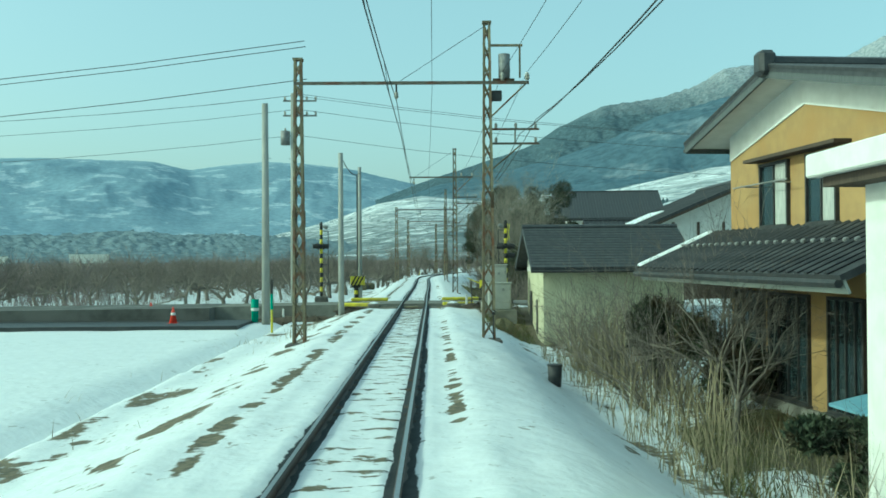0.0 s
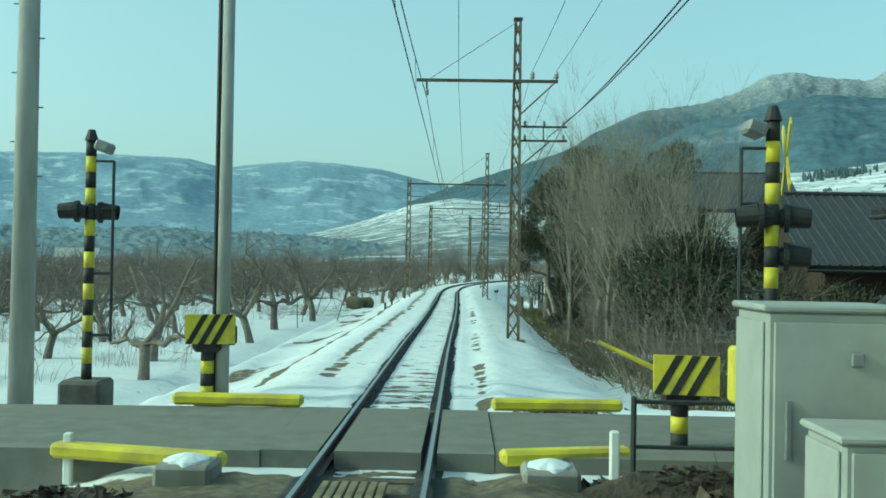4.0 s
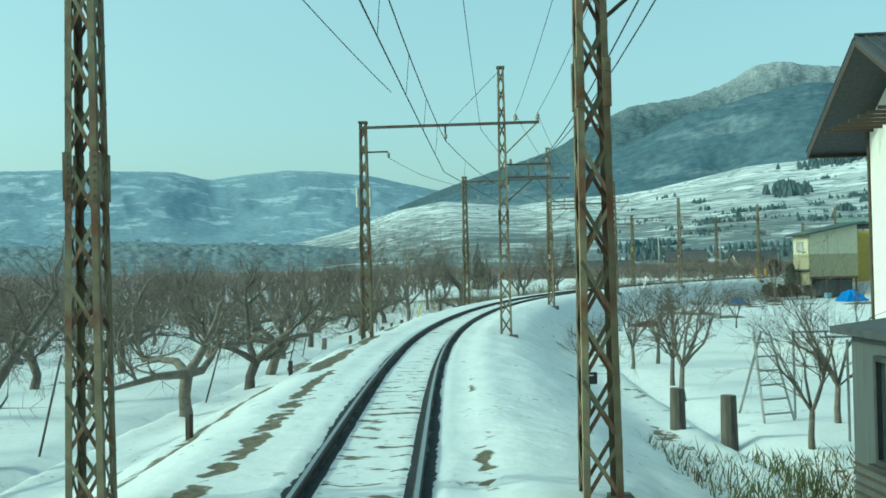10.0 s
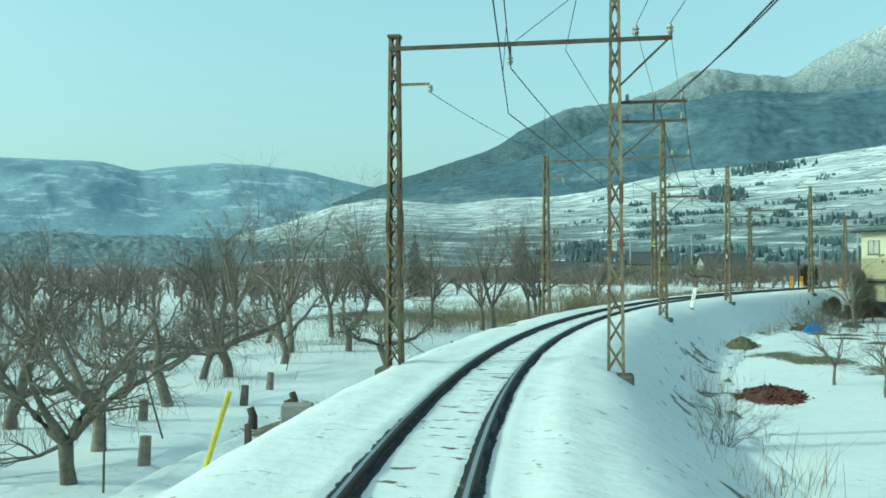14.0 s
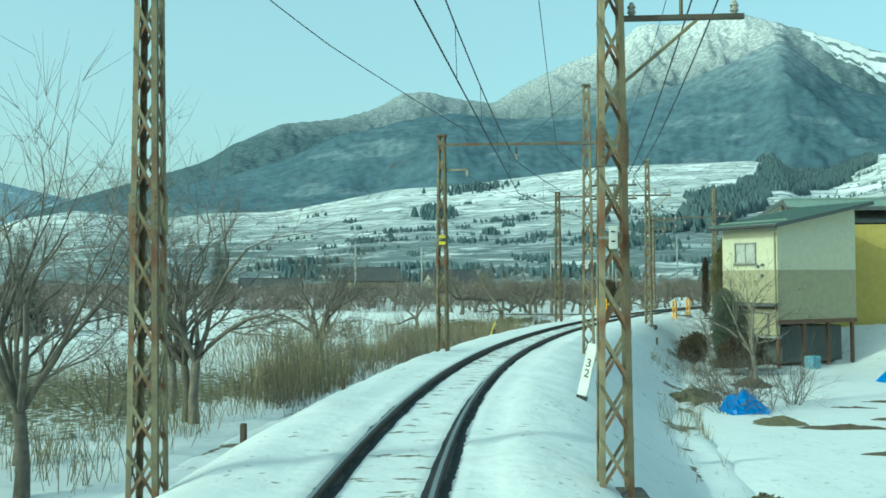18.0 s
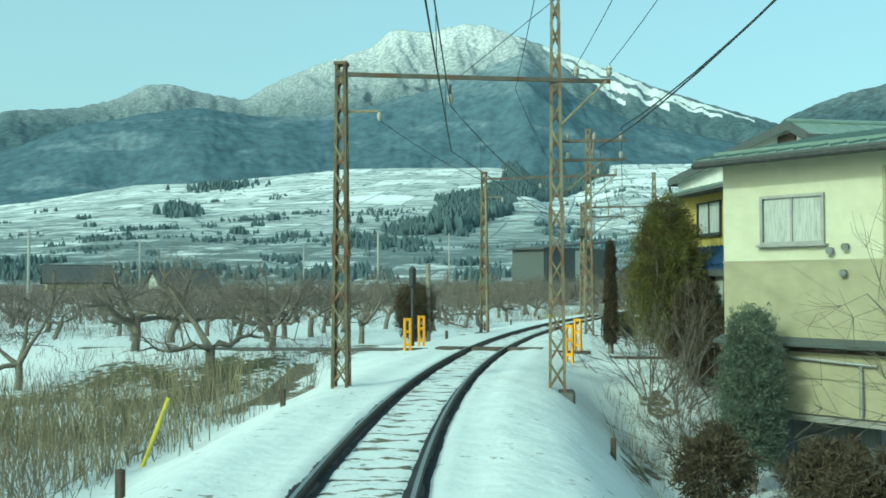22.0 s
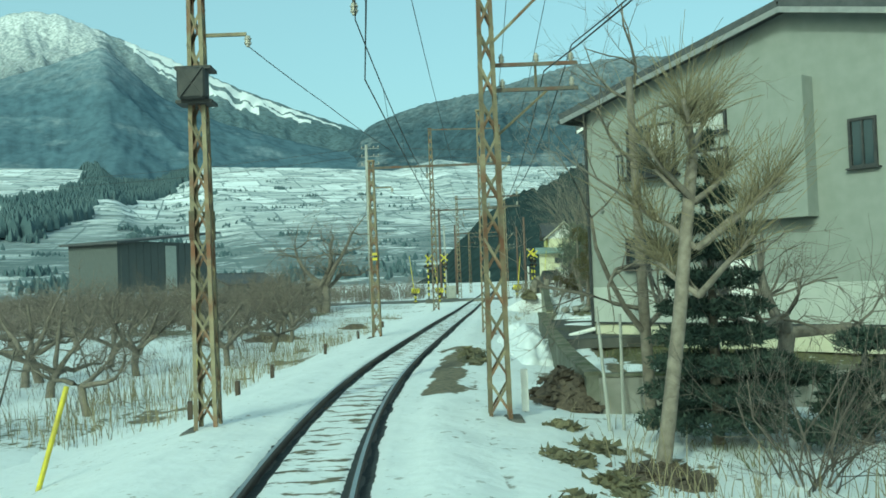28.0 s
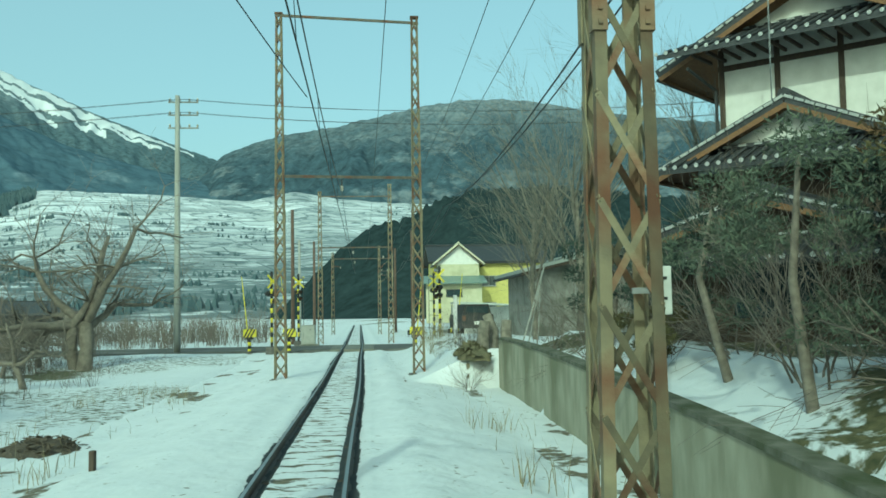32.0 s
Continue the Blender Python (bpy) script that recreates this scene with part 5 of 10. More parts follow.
def hip_roof(parent, x0, y0, x1, y1, z, rise, inset, mat, seams=0.0, axis="x"):
    """A hipped roof over a rectangle, its eave a thick edge, with seams down the slopes."""
    bm = bmesh.new()
    zt = 0.10
    lo = [bm.verts.new(p) for p in ((x0, y0, z), (x1, y0, z), (x1, y1, z), (x0, y1, z))]
    hi = [bm.verts.new(p) for p in ((x0, y0, z + zt), (x1, y0, z + zt), (x1, y1, z + zt), (x0, y1, z + zt))]
    if axis == "x":
        ym = (y0 + y1) / 2
        a, b = bm.verts.new((x0 + inset, ym, z + rise)), bm.verts.new((x1 - inset, ym, z + rise))
        tops = [(hi[0], hi[1], b, a), (hi[1], hi[2], b), (hi[2], hi[3], a, b), (hi[3], hi[0], a)]
    else:
        xm = (x0 + x1) / 2
        a, b = bm.verts.new((xm, y0 + inset, z + rise)), bm.verts.new((xm, y1 - inset, z + rise))
        tops = [(hi[0], hi[1], a), (hi[1], hi[2], b, a), (hi[2], hi[3], b), (hi[3], hi[0], a, b)]
    for f in tops:
        bm.faces.new(f)
    bm.faces.new(lo[::-1])
    for i in range(4):
        bm.faces.new((lo[i], lo[(i + 1) % 4], hi[(i + 1) % 4], hi[i]))
    bmesh.ops.recalc_face_normals(bm, faces=bm.faces)
    pa, pb, corners = a.co.copy(), b.co.copy(), [v.co.copy() for v in hi]
    roof = part("roof", bm, mat, parent)
    for p, q in ((pa, pb), (corners[0], pa), (corners[3], pa if axis == "x" else pb), (corners[1], pb if axis == "x" else pa), (corners[2], pb)):
        part("ridge_cap", bm_rod(p, q, 0.07, n=6), mat, roof)
    if seams:
        ym = (y0 + y1) / 2
        n = int((x1 - x0) / seams)
        for k in range(1, n):
            x = x0 + (x1 - x0) * k / n
            e = min(x - x0, x1 - x, inset) / inset
            for ys in (y0, y1):
                part("seam", bm_rod((x, ys, z + zt + 0.015), (x, ys + (ym - ys) * e, z + zt + (rise - zt) * e + 0.015), 0.018, n=4), mat, roof)
    for p, q in (((x0, y0), (x1, y0)), ((x0, y0), (x0, y1)), ((x1, y0), (x1, y1)), ((x0, y1), (x1, y1))):
        part("gutter", bm_rod((*p, z - 0.02), (*q, z - 0.02), 0.06, n=6), m_dark, roof)
    return roof


def tan_house():
    """Two storeys: gabled upper floor over a tiled pent roof."""
    w, l = 7.0, 7.5
    e = thing("tan_house", on_line(22.6, 8.0, -1.45, 5) @ Matrix.Translation((0, -7.5, 0)), "two-storey tan plaster house with black tiled roofs", "house")
    gable_walls(e, w, l, 6.30, 0.82, "x", (m_tan, m_tan))
    part("gable_panel", bm_prism([(-3.72, 5.72), (0, 6.5), (3.72, 5.72), (3.72, 6.30), (0, 7.1), (-3.72, 6.30)], 0.03, "y"), m_whitewall, e, "white plaster gable").matrix_basis = wall_pose("W", w, l, l / 2, 0, 0.001)
    gable_roof(e, w, l, 6.30, 0.82, "x", 0.83, m_blacktile, rib=0.29, ridge_r=0.16, rib_r=0.05, eave_mat=m_shed, soffit=m_whitewall)
    part("ridge_tile", bm_box(0.35, 0.4, 0.5, (-0.83, l / 2, 7.3), bevel=0.08), m_blacktile, e)
    window_part(e, w, l, "W", 5.1, 4.08, 1.35, 1.4, 2, m_dark, True)
    window_part(e, w, l, "W", 3.05, 4.08, 1.2, 1.4, 2, m_dark, True)
    part("window_hood", bm_box(4.0, 0.34, 0.07, (0, 0.17, 0)), m_brownwood, e).matrix_basis = wall_pose("W", w, l, 4.0, 5.56)
    part("clothes_pole", bm_rod((-0.32, 3.9, 5.02), (-0.32, 6.6, 5.02), 0.018, n=6), m_alu, e)
    for y in (4.4, 5.9):
        part("pole_bracket", bm_box(0.36, 0.03, 0.03, (-0.17, y, 5.0)), m_alu, e)
    for u, ww in ((6.4, 1.5), (4.5, 1.8), (2.2, 1.3)):
        window_part(e, w, l, "W", u, 0.5, ww, 2.2, 4, m_dark)
    # pent roof over the ground floor
    L = 2.2
    slope = radians(24)
    m = Matrix.Translation((0.05, l / 2, 4.02)) @ Matrix.Rotation(radians(180), 4, "Z") @ Matrix.Rotation(slope, 4, "Y")
    pent = part("pent_roof", bm_box(L, l + 2.4, 0.12, (L / 2, 0, 0)), m_blacktile, e)
    pent.matrix_basis = m
    first = None
    for k in range(30):
        q = Matrix.Translation((0, -(l + 2.4) / 2 + 0.1 + k * 0.325, 0.07))
        if first is None:
            first = part("tile_rib", bm_rod((0.02, 0, 0), (L, 0, 0), 0.055, n=5), m_blacktile, pent)
            first.matrix_basis = q
        else:
            again(first, q)
    for k in range(24):
        part("snow_guard", bm_box(0.08, 0.10, 0.08, (L * 0.45, -4.6 + k * 0.37, 0.13), bevel=0.02), m_galv, pent)
    part("gutter", bm_rod((L + 0.06, -(l + 2.4) / 2, -0.05), (L + 0.06, (l + 2.4) / 2, -0.05), 0.07, n=6), m_dark, pent)
    part("fascia", bm_box(0.05, l + 2.4, 0.22, (L - 0.04, 0, -0.14)), m_palewall, pent)
    sn = bm_box(L * 0.92, 0.34, 0.09, (L * 0.52, -(l + 2.4) / 2 + 0.24, 0.12), bevel=0.04)
    part("roof_snow", sn, m_snow, pent, "old snow on the roof")
    part("downpipe", bm_rod((-0.12, -0.4, 0), (-0.12, -0.4, 3.0), 0.045, n=6), m_dark, e)
    part("foundation", bm_box(0.1, l, 0.45, (-0.03, l / 2, 0.22)), m_conc, e)
    part("awning", bm_box(1.2, 2.2, 0.05, (-1.0, -1.2, 1.25), rot=Matrix.Rotation(radians(-12), 4, "Y")), m_paleblue, e, "pale blue corrugated awning")
    return e


def white_house():
    w, l = 6, 9
    e = thing("white_house", on_line(1.9, 5.88, -1.45), "low white-walled house with a deep white eave", "house")
    gable_walls(e, w, l, 4.4, 0.01, "y", (m_whitewall, m_whitewall))
    part("soffit", bm_box(w + 0.7, l + 0.7, 0.12, (w / 2, l / 2, 4.34)), m_brownwood, e)
    part("eave", bm_box(w + 1.0, l + 1.0, 0.28, (w / 2, l / 2, 4.54), bevel=0.02), m_whitewall, e, "deep white eave board")


def barn():
    w, l = 5.2, 5.8
    e = thing("barn", on_line(35.1, 4.95, -1.25), "windowless beige storehouse with a dark slate roof", "barn")
    gable_walls(e, w, l, 3.05, 1.3, "x", (m_block, m_block))
    part("gable_panel", bm_prism([(-2.89, 2.7), (0.0, 2.75), (2.89, 2.7), (2.89, 3.06), (0, 4.34), (-2.89, 3.06)], 0.025, "y"), m_whitewall, e, "white gable board").matrix_basis = wall_pose("W", w, l, l / 2, 0, 0.001)
    gable_roof(e, w, l, 3.05, 1.3, "x", 0.5, m_slate, 0.10, eave_mat=m_dark)
    n = 15
    for sgn in (-1, 1):
        for k in range(n):
            u = (k + 0.5) / n
            ob = part("slate_course", bm_box(w + 1.0, 0.03, 0.02, (w / 2, 0, 0)), m_slate, e)
            ob.matrix_basis = Matrix.Translation((0, l / 2 + sgn * (l / 2 + 0.5) * u, 3.05 + 1.3 - (1.3 * (1 + 0.5 / (l / 2))) * u + 0.155))
    for k in range(17):
        part("siding_board", bm_box(0.02, 0.010, 2.6, (0.2 + k * 0.3, -0.005, 0.25), base=True), m_block, e)
    part("sill_band", bm_box(w, 0.05, 0.08, (w / 2, -0.03, 0.35)), m_block, e)
    part("foundation", bm_box(w + 0.06, l + 0.06, 0.3, (w / 2, l / 2, -0.1), base=False), m_conc, e)
    # two tall dark slabs on the wall that faces the track
    for y, hgt in ((4.2, 1.6), (2.0, 1.35)):
        part("wall_vent", bm_box(0.05, 0.42, hgt, (-0.03, y, 0.3), base=True, bevel=0.02), m_concdark, e)


def dark_roof_house():
    w, l = 9.5, 8
    e = thing("farmhouse", on_line(48.5, 12.3, -1.2), "white-walled farmhouse with a dark tiled roof under old snow", "house")
    gable_walls(e, w, l, 5.0, 2.0, "y", (m_whitewall, m_brownwood), 3.7)
    gable_roof(e, w, l, 5.0, 2.0, "y", 1.0, m_blacktile, rib=0.32, rib_r=0.05, ridge_r=0.17)
    for k in range(7):
        part("post", bm_box(0.14, 0.05, 1.1, (0.9 + k * 1.3, -0.03, 3.9), base=True), m_brownwood, e)
    part("roof_snow", bm_box(2.2, 3.5, 0.09, (0.2, 4.8, 5.3), rot=Matrix.Rotation(radians(-23), 4, "Y"), bevel=0.04), m_snow, e, "melting snow on the tiles")
    window_part(e, w, l, "W", 4, 3.4, 1.8, 1.1, 2, m_brownwood)


def long_house():
    w, l = 8.5, 7
    e = thing("long_house", on_line(64, 12.5, -1.1), "low house with a long dark roof behind the trees", "house")
    gable_walls(e, w, l, 3.6, 2.0, "x", (m_brownwood, m_brownwood))
    gable_roof(e, w, l, 3.6, 2.0, "x", 0.9, m_blacktile, rib=0.33, rib_r=0.05)


def white_farmhouse():
    w, l = 9, 9
    e = thing("white_farmhouse", on_line(112.5, 16.7, -1.2), "two-storey white plaster house with dark posts and deep eaves", "house")
    gable_walls(e, w, l, 8.6, 2.4, "x", (m_whitewall, m_whitewall))
    gable_roof(e, w, l, 8.6, 2.4, "x", 1.9, m_blacktile, 0.2, rib=0.33, rib_r=0.05)
    for k in range(9):
        part("rafter", bm_box(2.0, 0.09, 0.12, (-0.9, 0.4 + k * 1.0, 8.3)), m_brownwood, e)
    for x, y in ((-0.02, 0.1), (-0.02, 4.5), (-0.02, 8.9)):
        part("post", bm_box(0.12, 0.16, 8.4, (x, y, 0), base=True), m_brownwood, e)
    part("post", bm_box(0.16, 0.12, 8.4, (0.1, -0.03, 0), base=True), m_brownwood, e)
    window_part(e, w, l, "W", 2.3, 4.8, 1.6, 1.2, 2, m_brownwood)


def hut():
    w, l = 2.0, 4.6
    e = thing("garden_hut", on_line(87.9, 5.85, -1.0, 3), "small black weatherboard hut with glazed front and dark sheet roof", "hut")
    gable_walls(e, w, l, 2.1, 0.02, "x", (m_shed, m_shed))
    part("roof", bm_box(w + 0.35, l + 0.4, 0.08, (w / 2, l / 2, 2.3), rot=Matrix.Rotation(radians(-7), 4, "Y")), m_slate, e, "dark weathered sheet roof")
    window_part(e, w, l, "W", 3.2, 0.72, 1.5, 1.2, 2, m_dark, True)
    window_part(e, w, l, "W", 1.2, 0.68, 1.7, 1.25, 2, m_dark, "both")
    for k in range(6):
        part("board", bm_box(0.02, l, 0.03, (-0.012, l / 2, 0.06 + k * 0.11)), m_brownwood, e)


def world_pose(x, y, z, turn):
    return Matrix.Translation((x, y, z)) @ Matrix.Rotation(radians(turn), 4, "Z")


def cream_house():
    """Upper floor on posts under a single pitch of seamed metal that rises away from the track."""
    w, l = 5.2, 3.5
    z0, h, rise = -2.45, 6.95, 0.98
    e = thing("cream_house", world_pose(36.0, 179.4, z0, 7), "cream and beige house on posts with a green metal roof", "house")
    gable_walls(e, w, l, h, 0.01, "x", (m_cream, m_beige), 4.85, 2.55)
    for y in (0.0, l - 0.14):
        part("wall_top", bm_prism([(0, h), (w, h), (w, h + rise)], 0.14, "y", (0, y, 0)), m_cream, e)
    part("wall_top", bm_box(0.14, l - 0.28, rise, (w - 0.07, l / 2, h), base=True), m_cream, e)
    ang = math.atan2(rise, w)
    over = 0.62
    L = (w + 2 * over) / math.cos(ang)
    m = Matrix.Translation((-over, l / 2 - 0.15, h + 0.05 - over * math.tan(ang))) @ Matrix.Rotation(-ang, 4, "Y")
    roof = part("roof", bm_box(L, l + 0.9, 0.09, (L / 2, 0, 0.05)), m_green, e, "seamed green metal roof")
    roof.matrix_basis = m
    first = None
    for k in range(13):
        q = Matrix.Translation((0, -(l + 0.9) / 2 + 0.02 + k * (l + 0.86) / 12, 0.115))
        if first is None:
            first = part("seam", bm_box(L, 0.035, 0.045, (L / 2, 0, 0)), m_green, roof)
            first.matrix_basis = q
        else:
            again(first, q)
    part("snow_guard", bm_box(0.05, l + 0.8, 0.07, (0.75, 0, 0.15)), m_green, roof)
    part("fascia", bm_box(0.04, l + 0.9, 0.17, (0.0, 0, 0.0)), m_shed, roof)
    for y in (-(l + 0.9) / 2, (l + 0.9) / 2):
        part("barge_board", bm_box(L, 0.04, 0.17, (L / 2, y, 0.0)), m_shed, roof)
    part("soffit", bm_box(L - 0.1, l + 0.8, 0.02, (L / 2, 0, -0.02)), m_beige, roof)
    part("gutter", bm_rod((-0.06, -(l + 0.9) / 2, -0.02), (-0.06, (l + 0.9) / 2, -0.02), 0.06, n=8), m_dark, roof)
    part("belt", bm_box(w + 0.03, l + 0.03, 0.04, (w / 2, l / 2, 4.85)), m_beige, e)
    part("floor_beam", bm_box(w, 0.16, 0.2, (w / 2, 0.05, 2.46)), m_rust, e)
    for x in (0.15, 1.8, 3.4, 5.05):
        for y in (0.15, 3.3):
            part("post", bm_box(0.14, 0.14, 2.5, (x, y, 0), base=True), m_rust, e)
    part("lower_wall", bm_box(0.12, l - 0.1, 0.72, (0.09, l / 2, 1.85), base=True), m_beige, e)
    part("plinth", bm_box(0.2, l, 0.12, (0.09, l / 2, 1.76)), m_conc, e)
    part("ledge", bm_box(0.42, l + 0.1, 0.06, (-0.17, l / 2, 3.26), rot=Matrix.Rotation(radians(-16), 4, "Y")), m_shed, e, "weathered sheet ledge")
    part("ledge_board", bm_box(0.04, l, 0.16, (-0.04, l / 2, 3.14)), m_brownwood, e)
    part("understore", bm_box(w - 1.2, l - 0.9, 1.7, (w / 2 + 0.3, l / 2 + 0.2, 0.5), base=True), m_shed, e, "dark boarded store under the house")
    part("bin", bm_box(0.6, 0.5, 0.8, (1.6, -0.5, 0.1), base=True, bevel=0.05), m_paleblue, e, "teal plastic bin")
    window_part(e, w, l, "W", 1.95, 5.18, 1.35, 1.0, 2, m_alu, "both")
    for y, z in ((1.15, 5.05), (0.85, 5.12), (0.9, 4.62)):
        part("vent_hood", bm_rod((0, y, z), (-0.13, y, z - 0.02), 0.055, 0.075, 8), m_galv, e)
    part("downpipe", bm_rod((-0.06, 0.1, 1.9), (-0.06, 0.1, 6.6), 0.04, n=8), m_beige, e)
    part("drain_pipe", bm_rod((-0.07, 0.3, 2.86), (-0.07, l - 0.3, 3.0), 0.035, n=8), m_alu, e)
    part("drain_pipe", bm_rod((-0.07, 0.6, 2.86), (-0.07, 0.6, 1.9), 0.035, n=8), m_alu, e)


def ochre_house():
    """Projecting bay and railed balcony under one wide low gable, with a blue tiled pent roof round the ground floor."""
    w, n, s, ridge, bay = 8.0, 9.0, 0.8, 1.4, 4.6
    low, top, high, fall = 4.65, 6.45, 7.67, 0.095
    e = thing("ochre_house", world_pose(40.76, 183.73, -1.6, -25), "ochre-yellow sided house with a green roof and white gable", "house")
    t = 0.14
    part("wall", bm_box(t, n - s, low, (t / 2, (n + s) / 2, 0), base=True), m_palewall, e, "pale plastered ground-floor wall")
    part("wall", bm_box(t, n - bay, top - low, (t / 2, (n + bay) / 2, low), base=True), m_yellowwall, e)
    part("wall", bm_box(1.2 - t, t, top - low, (t + (1.2 - t) / 2, bay + t / 2, low), base=True), m_yellowwall, e)
    part("wall", bm_box(t, bay - s - t, top - low, (1.2 + t / 2, (bay + s + t) / 2, low), base=True), m_yellowwall, e)
    for y, x0 in ((n - t / 2, t), (s + t / 2, 1.2)):
        part("wall", bm_box(w - x0, t, top - 0.01, ((w + x0) / 2, y, 0), base=True), m_yellowwall, e)
    part("wall", bm_box(t, n - s, top - 0.02, (w + t / 2, (n + s) / 2, 0), base=True), m_yellowwall, e)
    part("balcony_floor", bm_box(1.2 - t, bay - s, 0.12, (t + (1.2 - t) / 2, (bay + s) / 2, low - 0.12), base=True), m_beige, e)
    part("balcony_ceiling", bm_box(1.2, bay - s, 0.05, (0.6 + t, (bay + s) / 2, top - 0.03)), m_whitewall, e)

    def under(y):
        return high - (fall if y > ridge else 0.5) * abs(y - ridge)
    gable = [(s, top), (n, top), (n, under(n)), (ridge, high), (s, under(s))]
    part("gable_panel", bm_prism(gable, t, "x"), m_whitewall, e, "white gable board")
    part("gable_panel", bm_prism(gable, t, "x", (w, 0, 0)), m_whitewall, e)
    for y1 in (n + 0.14, s - 0.3):
        line_ = [(ridge, high), (y1, under(y1))]
        slab = part("roof_slope", bm_prism([(y, z + 0.03) for y, z in line_] + [(y, z + 0.16) for y, z in line_[::-1]], w + 0.95, "x", (-0.25, 0, 0)), m_green, e, "seamed green metal roof")
        part("soffit", bm_prism([(y, z + 0.005) for y, z in line_] + [(y, z + 0.026) for y, z in line_[::-1]], 0.22, "x", (-0.22, 0, 0)), m_whitewall, slab, "pale boarded soffit")
        part("barge_board", bm_prism([(y, z - 0.06) for y, z in line_] + [(y, z + 0.19) for y, z in line_[::-1]], 0.05, "x", (-0.305, 0, 0)), m_shed, slab)
        part("eave_board", bm_box(w + 1.1, 0.05, 0.2, (w / 2 + 0.28, y1, under(y1) + 0.05)), m_shed, slab)
        for k in range(20):
            x = -0.18 + k * 0.44
            part("seam", bm_rod((x, ridge, high + 0.17), (x, y1, under(y1) + 0.17), 0.02, n=5), m_green, slab)
    part("ridge_cap", bm_rod((-0.29, ridge, high + 0.17), (w + 0.7, ridge, high + 0.17), 0.08, n=8), m_green, e)
    gz = under(n + 0.14)
    pipe = part("gutter", bm_rod((-0.29, n + 0.21, gz), (w, n + 0.21, gz), 0.06, n=8), m_dark, e)
    for a, b in (((-0.22, n + 0.21, gz - 0.02), (-0.22, n + 0.19, gz - 0.2)), ((-0.22, n + 0.19, gz - 0.2), (-0.07, n + 0.03, gz - 0.5)), ((-0.07, n + 0.03, gz - 0.5), (-0.07, n + 0.03, low + 0.02))):
        part("downpipe", bm_rod(a, b, 0.045, n=8), m_dark, pipe)
    part("gable_vent", bm_box(0.05, 0.9, 0.35, (-0.03, ridge + 0.5, 7.4), bevel=0.01), m_brownwood, e, "dark slatted gable vent")
    hood = part("gable_eave", bm_prism([(0, top + 0.24), (0, top + 0.18), (-0.6, top - 0.02), (-0.6, top + 0.04)], n - s + 0.25, "y", (0, s - 0.2, 0)), m_green, e, "narrow green metal eave")
    part("hood_fascia", bm_box(0.04, n - s + 0.25, 0.09, (-0.62, (n + s) / 2 - 0.075, top - 0.01)), m_shed, hood)
    part("hood_soffit", bm_box(0.58, n - s + 0.2, 0.02, (-0.3, (n + s) / 2 - 0.075, top - 0.04)), m_shed, hood)
    for k in range(int((n - s) / 0.42)):
        part("seam", bm_rod((0, s + k * 0.42, top + 0.25), (-0.6, s + k * 0.42, top + 0.05), 0.014, n=4), m_green, hood)
    for k in range(21):
        part("siding_board", bm_box(0.018, 0.03, top - low - 0.1, (-0.008, bay + 0.06 + k * 0.212, low + 0.05), base=True), m_yellowwall, e)
    part("corner_trim", bm_box(0.07, 0.07, top - low, (0.0, bay, low), base=True), m_yellowwall, e)
    window_part(e, w, n, "W", 6.6, 5.07, 1.65, 1.07, 2, m_dark, "both")
    window_part(e, w, n, "W", 2.9, 4.7, 1.5, 1.5, 2, m_dark, True).matrix_basis = wall_pose("W", w, n, 2.9, 4.7, -1.2)
    rail_ = part("balcony_rail", bm_box(0.06, bay - s - 0.5, 0.06, (0.07, (bay + s) / 2 - 0.2, 5.83)), m_beige, e, "beige metal balcony railing")
    part("rail_base", bm_box(0.06, bay - s - 0.5, 0.06, (0.07, (bay + s) / 2 - 0.2, 4.8)), m_beige, rail_)
    for k in range(17):
        part("baluster", bm_box(0.03, 0.05, 1.0, (0.07, s + 0.07 + k * 0.202, 4.8), base=True), m_beige, rail_)
    y0, y1, out, drop = s - 0.2, n - 0.45, 1.2, 0.62
    porch = part("porch_roof", bm_prism([(0, low + 0.02), (0, low - 0.1), (-out, low - 0.1 - drop), (-out, low + 0.02 - drop)], y1 - y0, "y", (0, y0, 0)), m_bluetile, e, "blue tiled porch roof")
    count = int((y1 - y0) / 0.3)
    for k in range(count + 1):
        y = y0 + 0.04 + (y1 - y0 - 0.08) * k / count
        part("tile_rib", bm_rod((0, y, low + 0.04), (-out - 0.03, y, low + 0.04 - drop), 0.05, n=6), m_bluetile, porch)
    part("porch_fascia", bm_box(0.05, y1 - y0, 0.2, (-out + 0.0, (y1 + y0) / 2, low - 0.18 - drop)), m_shed, porch)
    part("porch_soffit", bm_box(out, y1 - y0 - 0.05, 0.03, (-out / 2, (y1 + y0) / 2, low - 0.27 - drop)), m_shed, porch)
    part("porch_wall", bm_box(0.1, 4.6, 3.7, (-0.95, 3.4, 0.03), base=True), m_palewall, e, "pale porch wall")
    part("porch_panel", bm_box(0.06, 2.2, 3.7, (-0.97, 7.1, 0.03), base=True), m_dark, e, "dark glazed porch panel")
    for y, mat in ((8.3, m_palewall), (5.9, m_shed), (3.6, m_shed), (1.5, m_shed)):
        part("porch_post", bm_box(0.14, 0.14, 3.72, (-0.98, y, 0.03), base=True), mat, e)


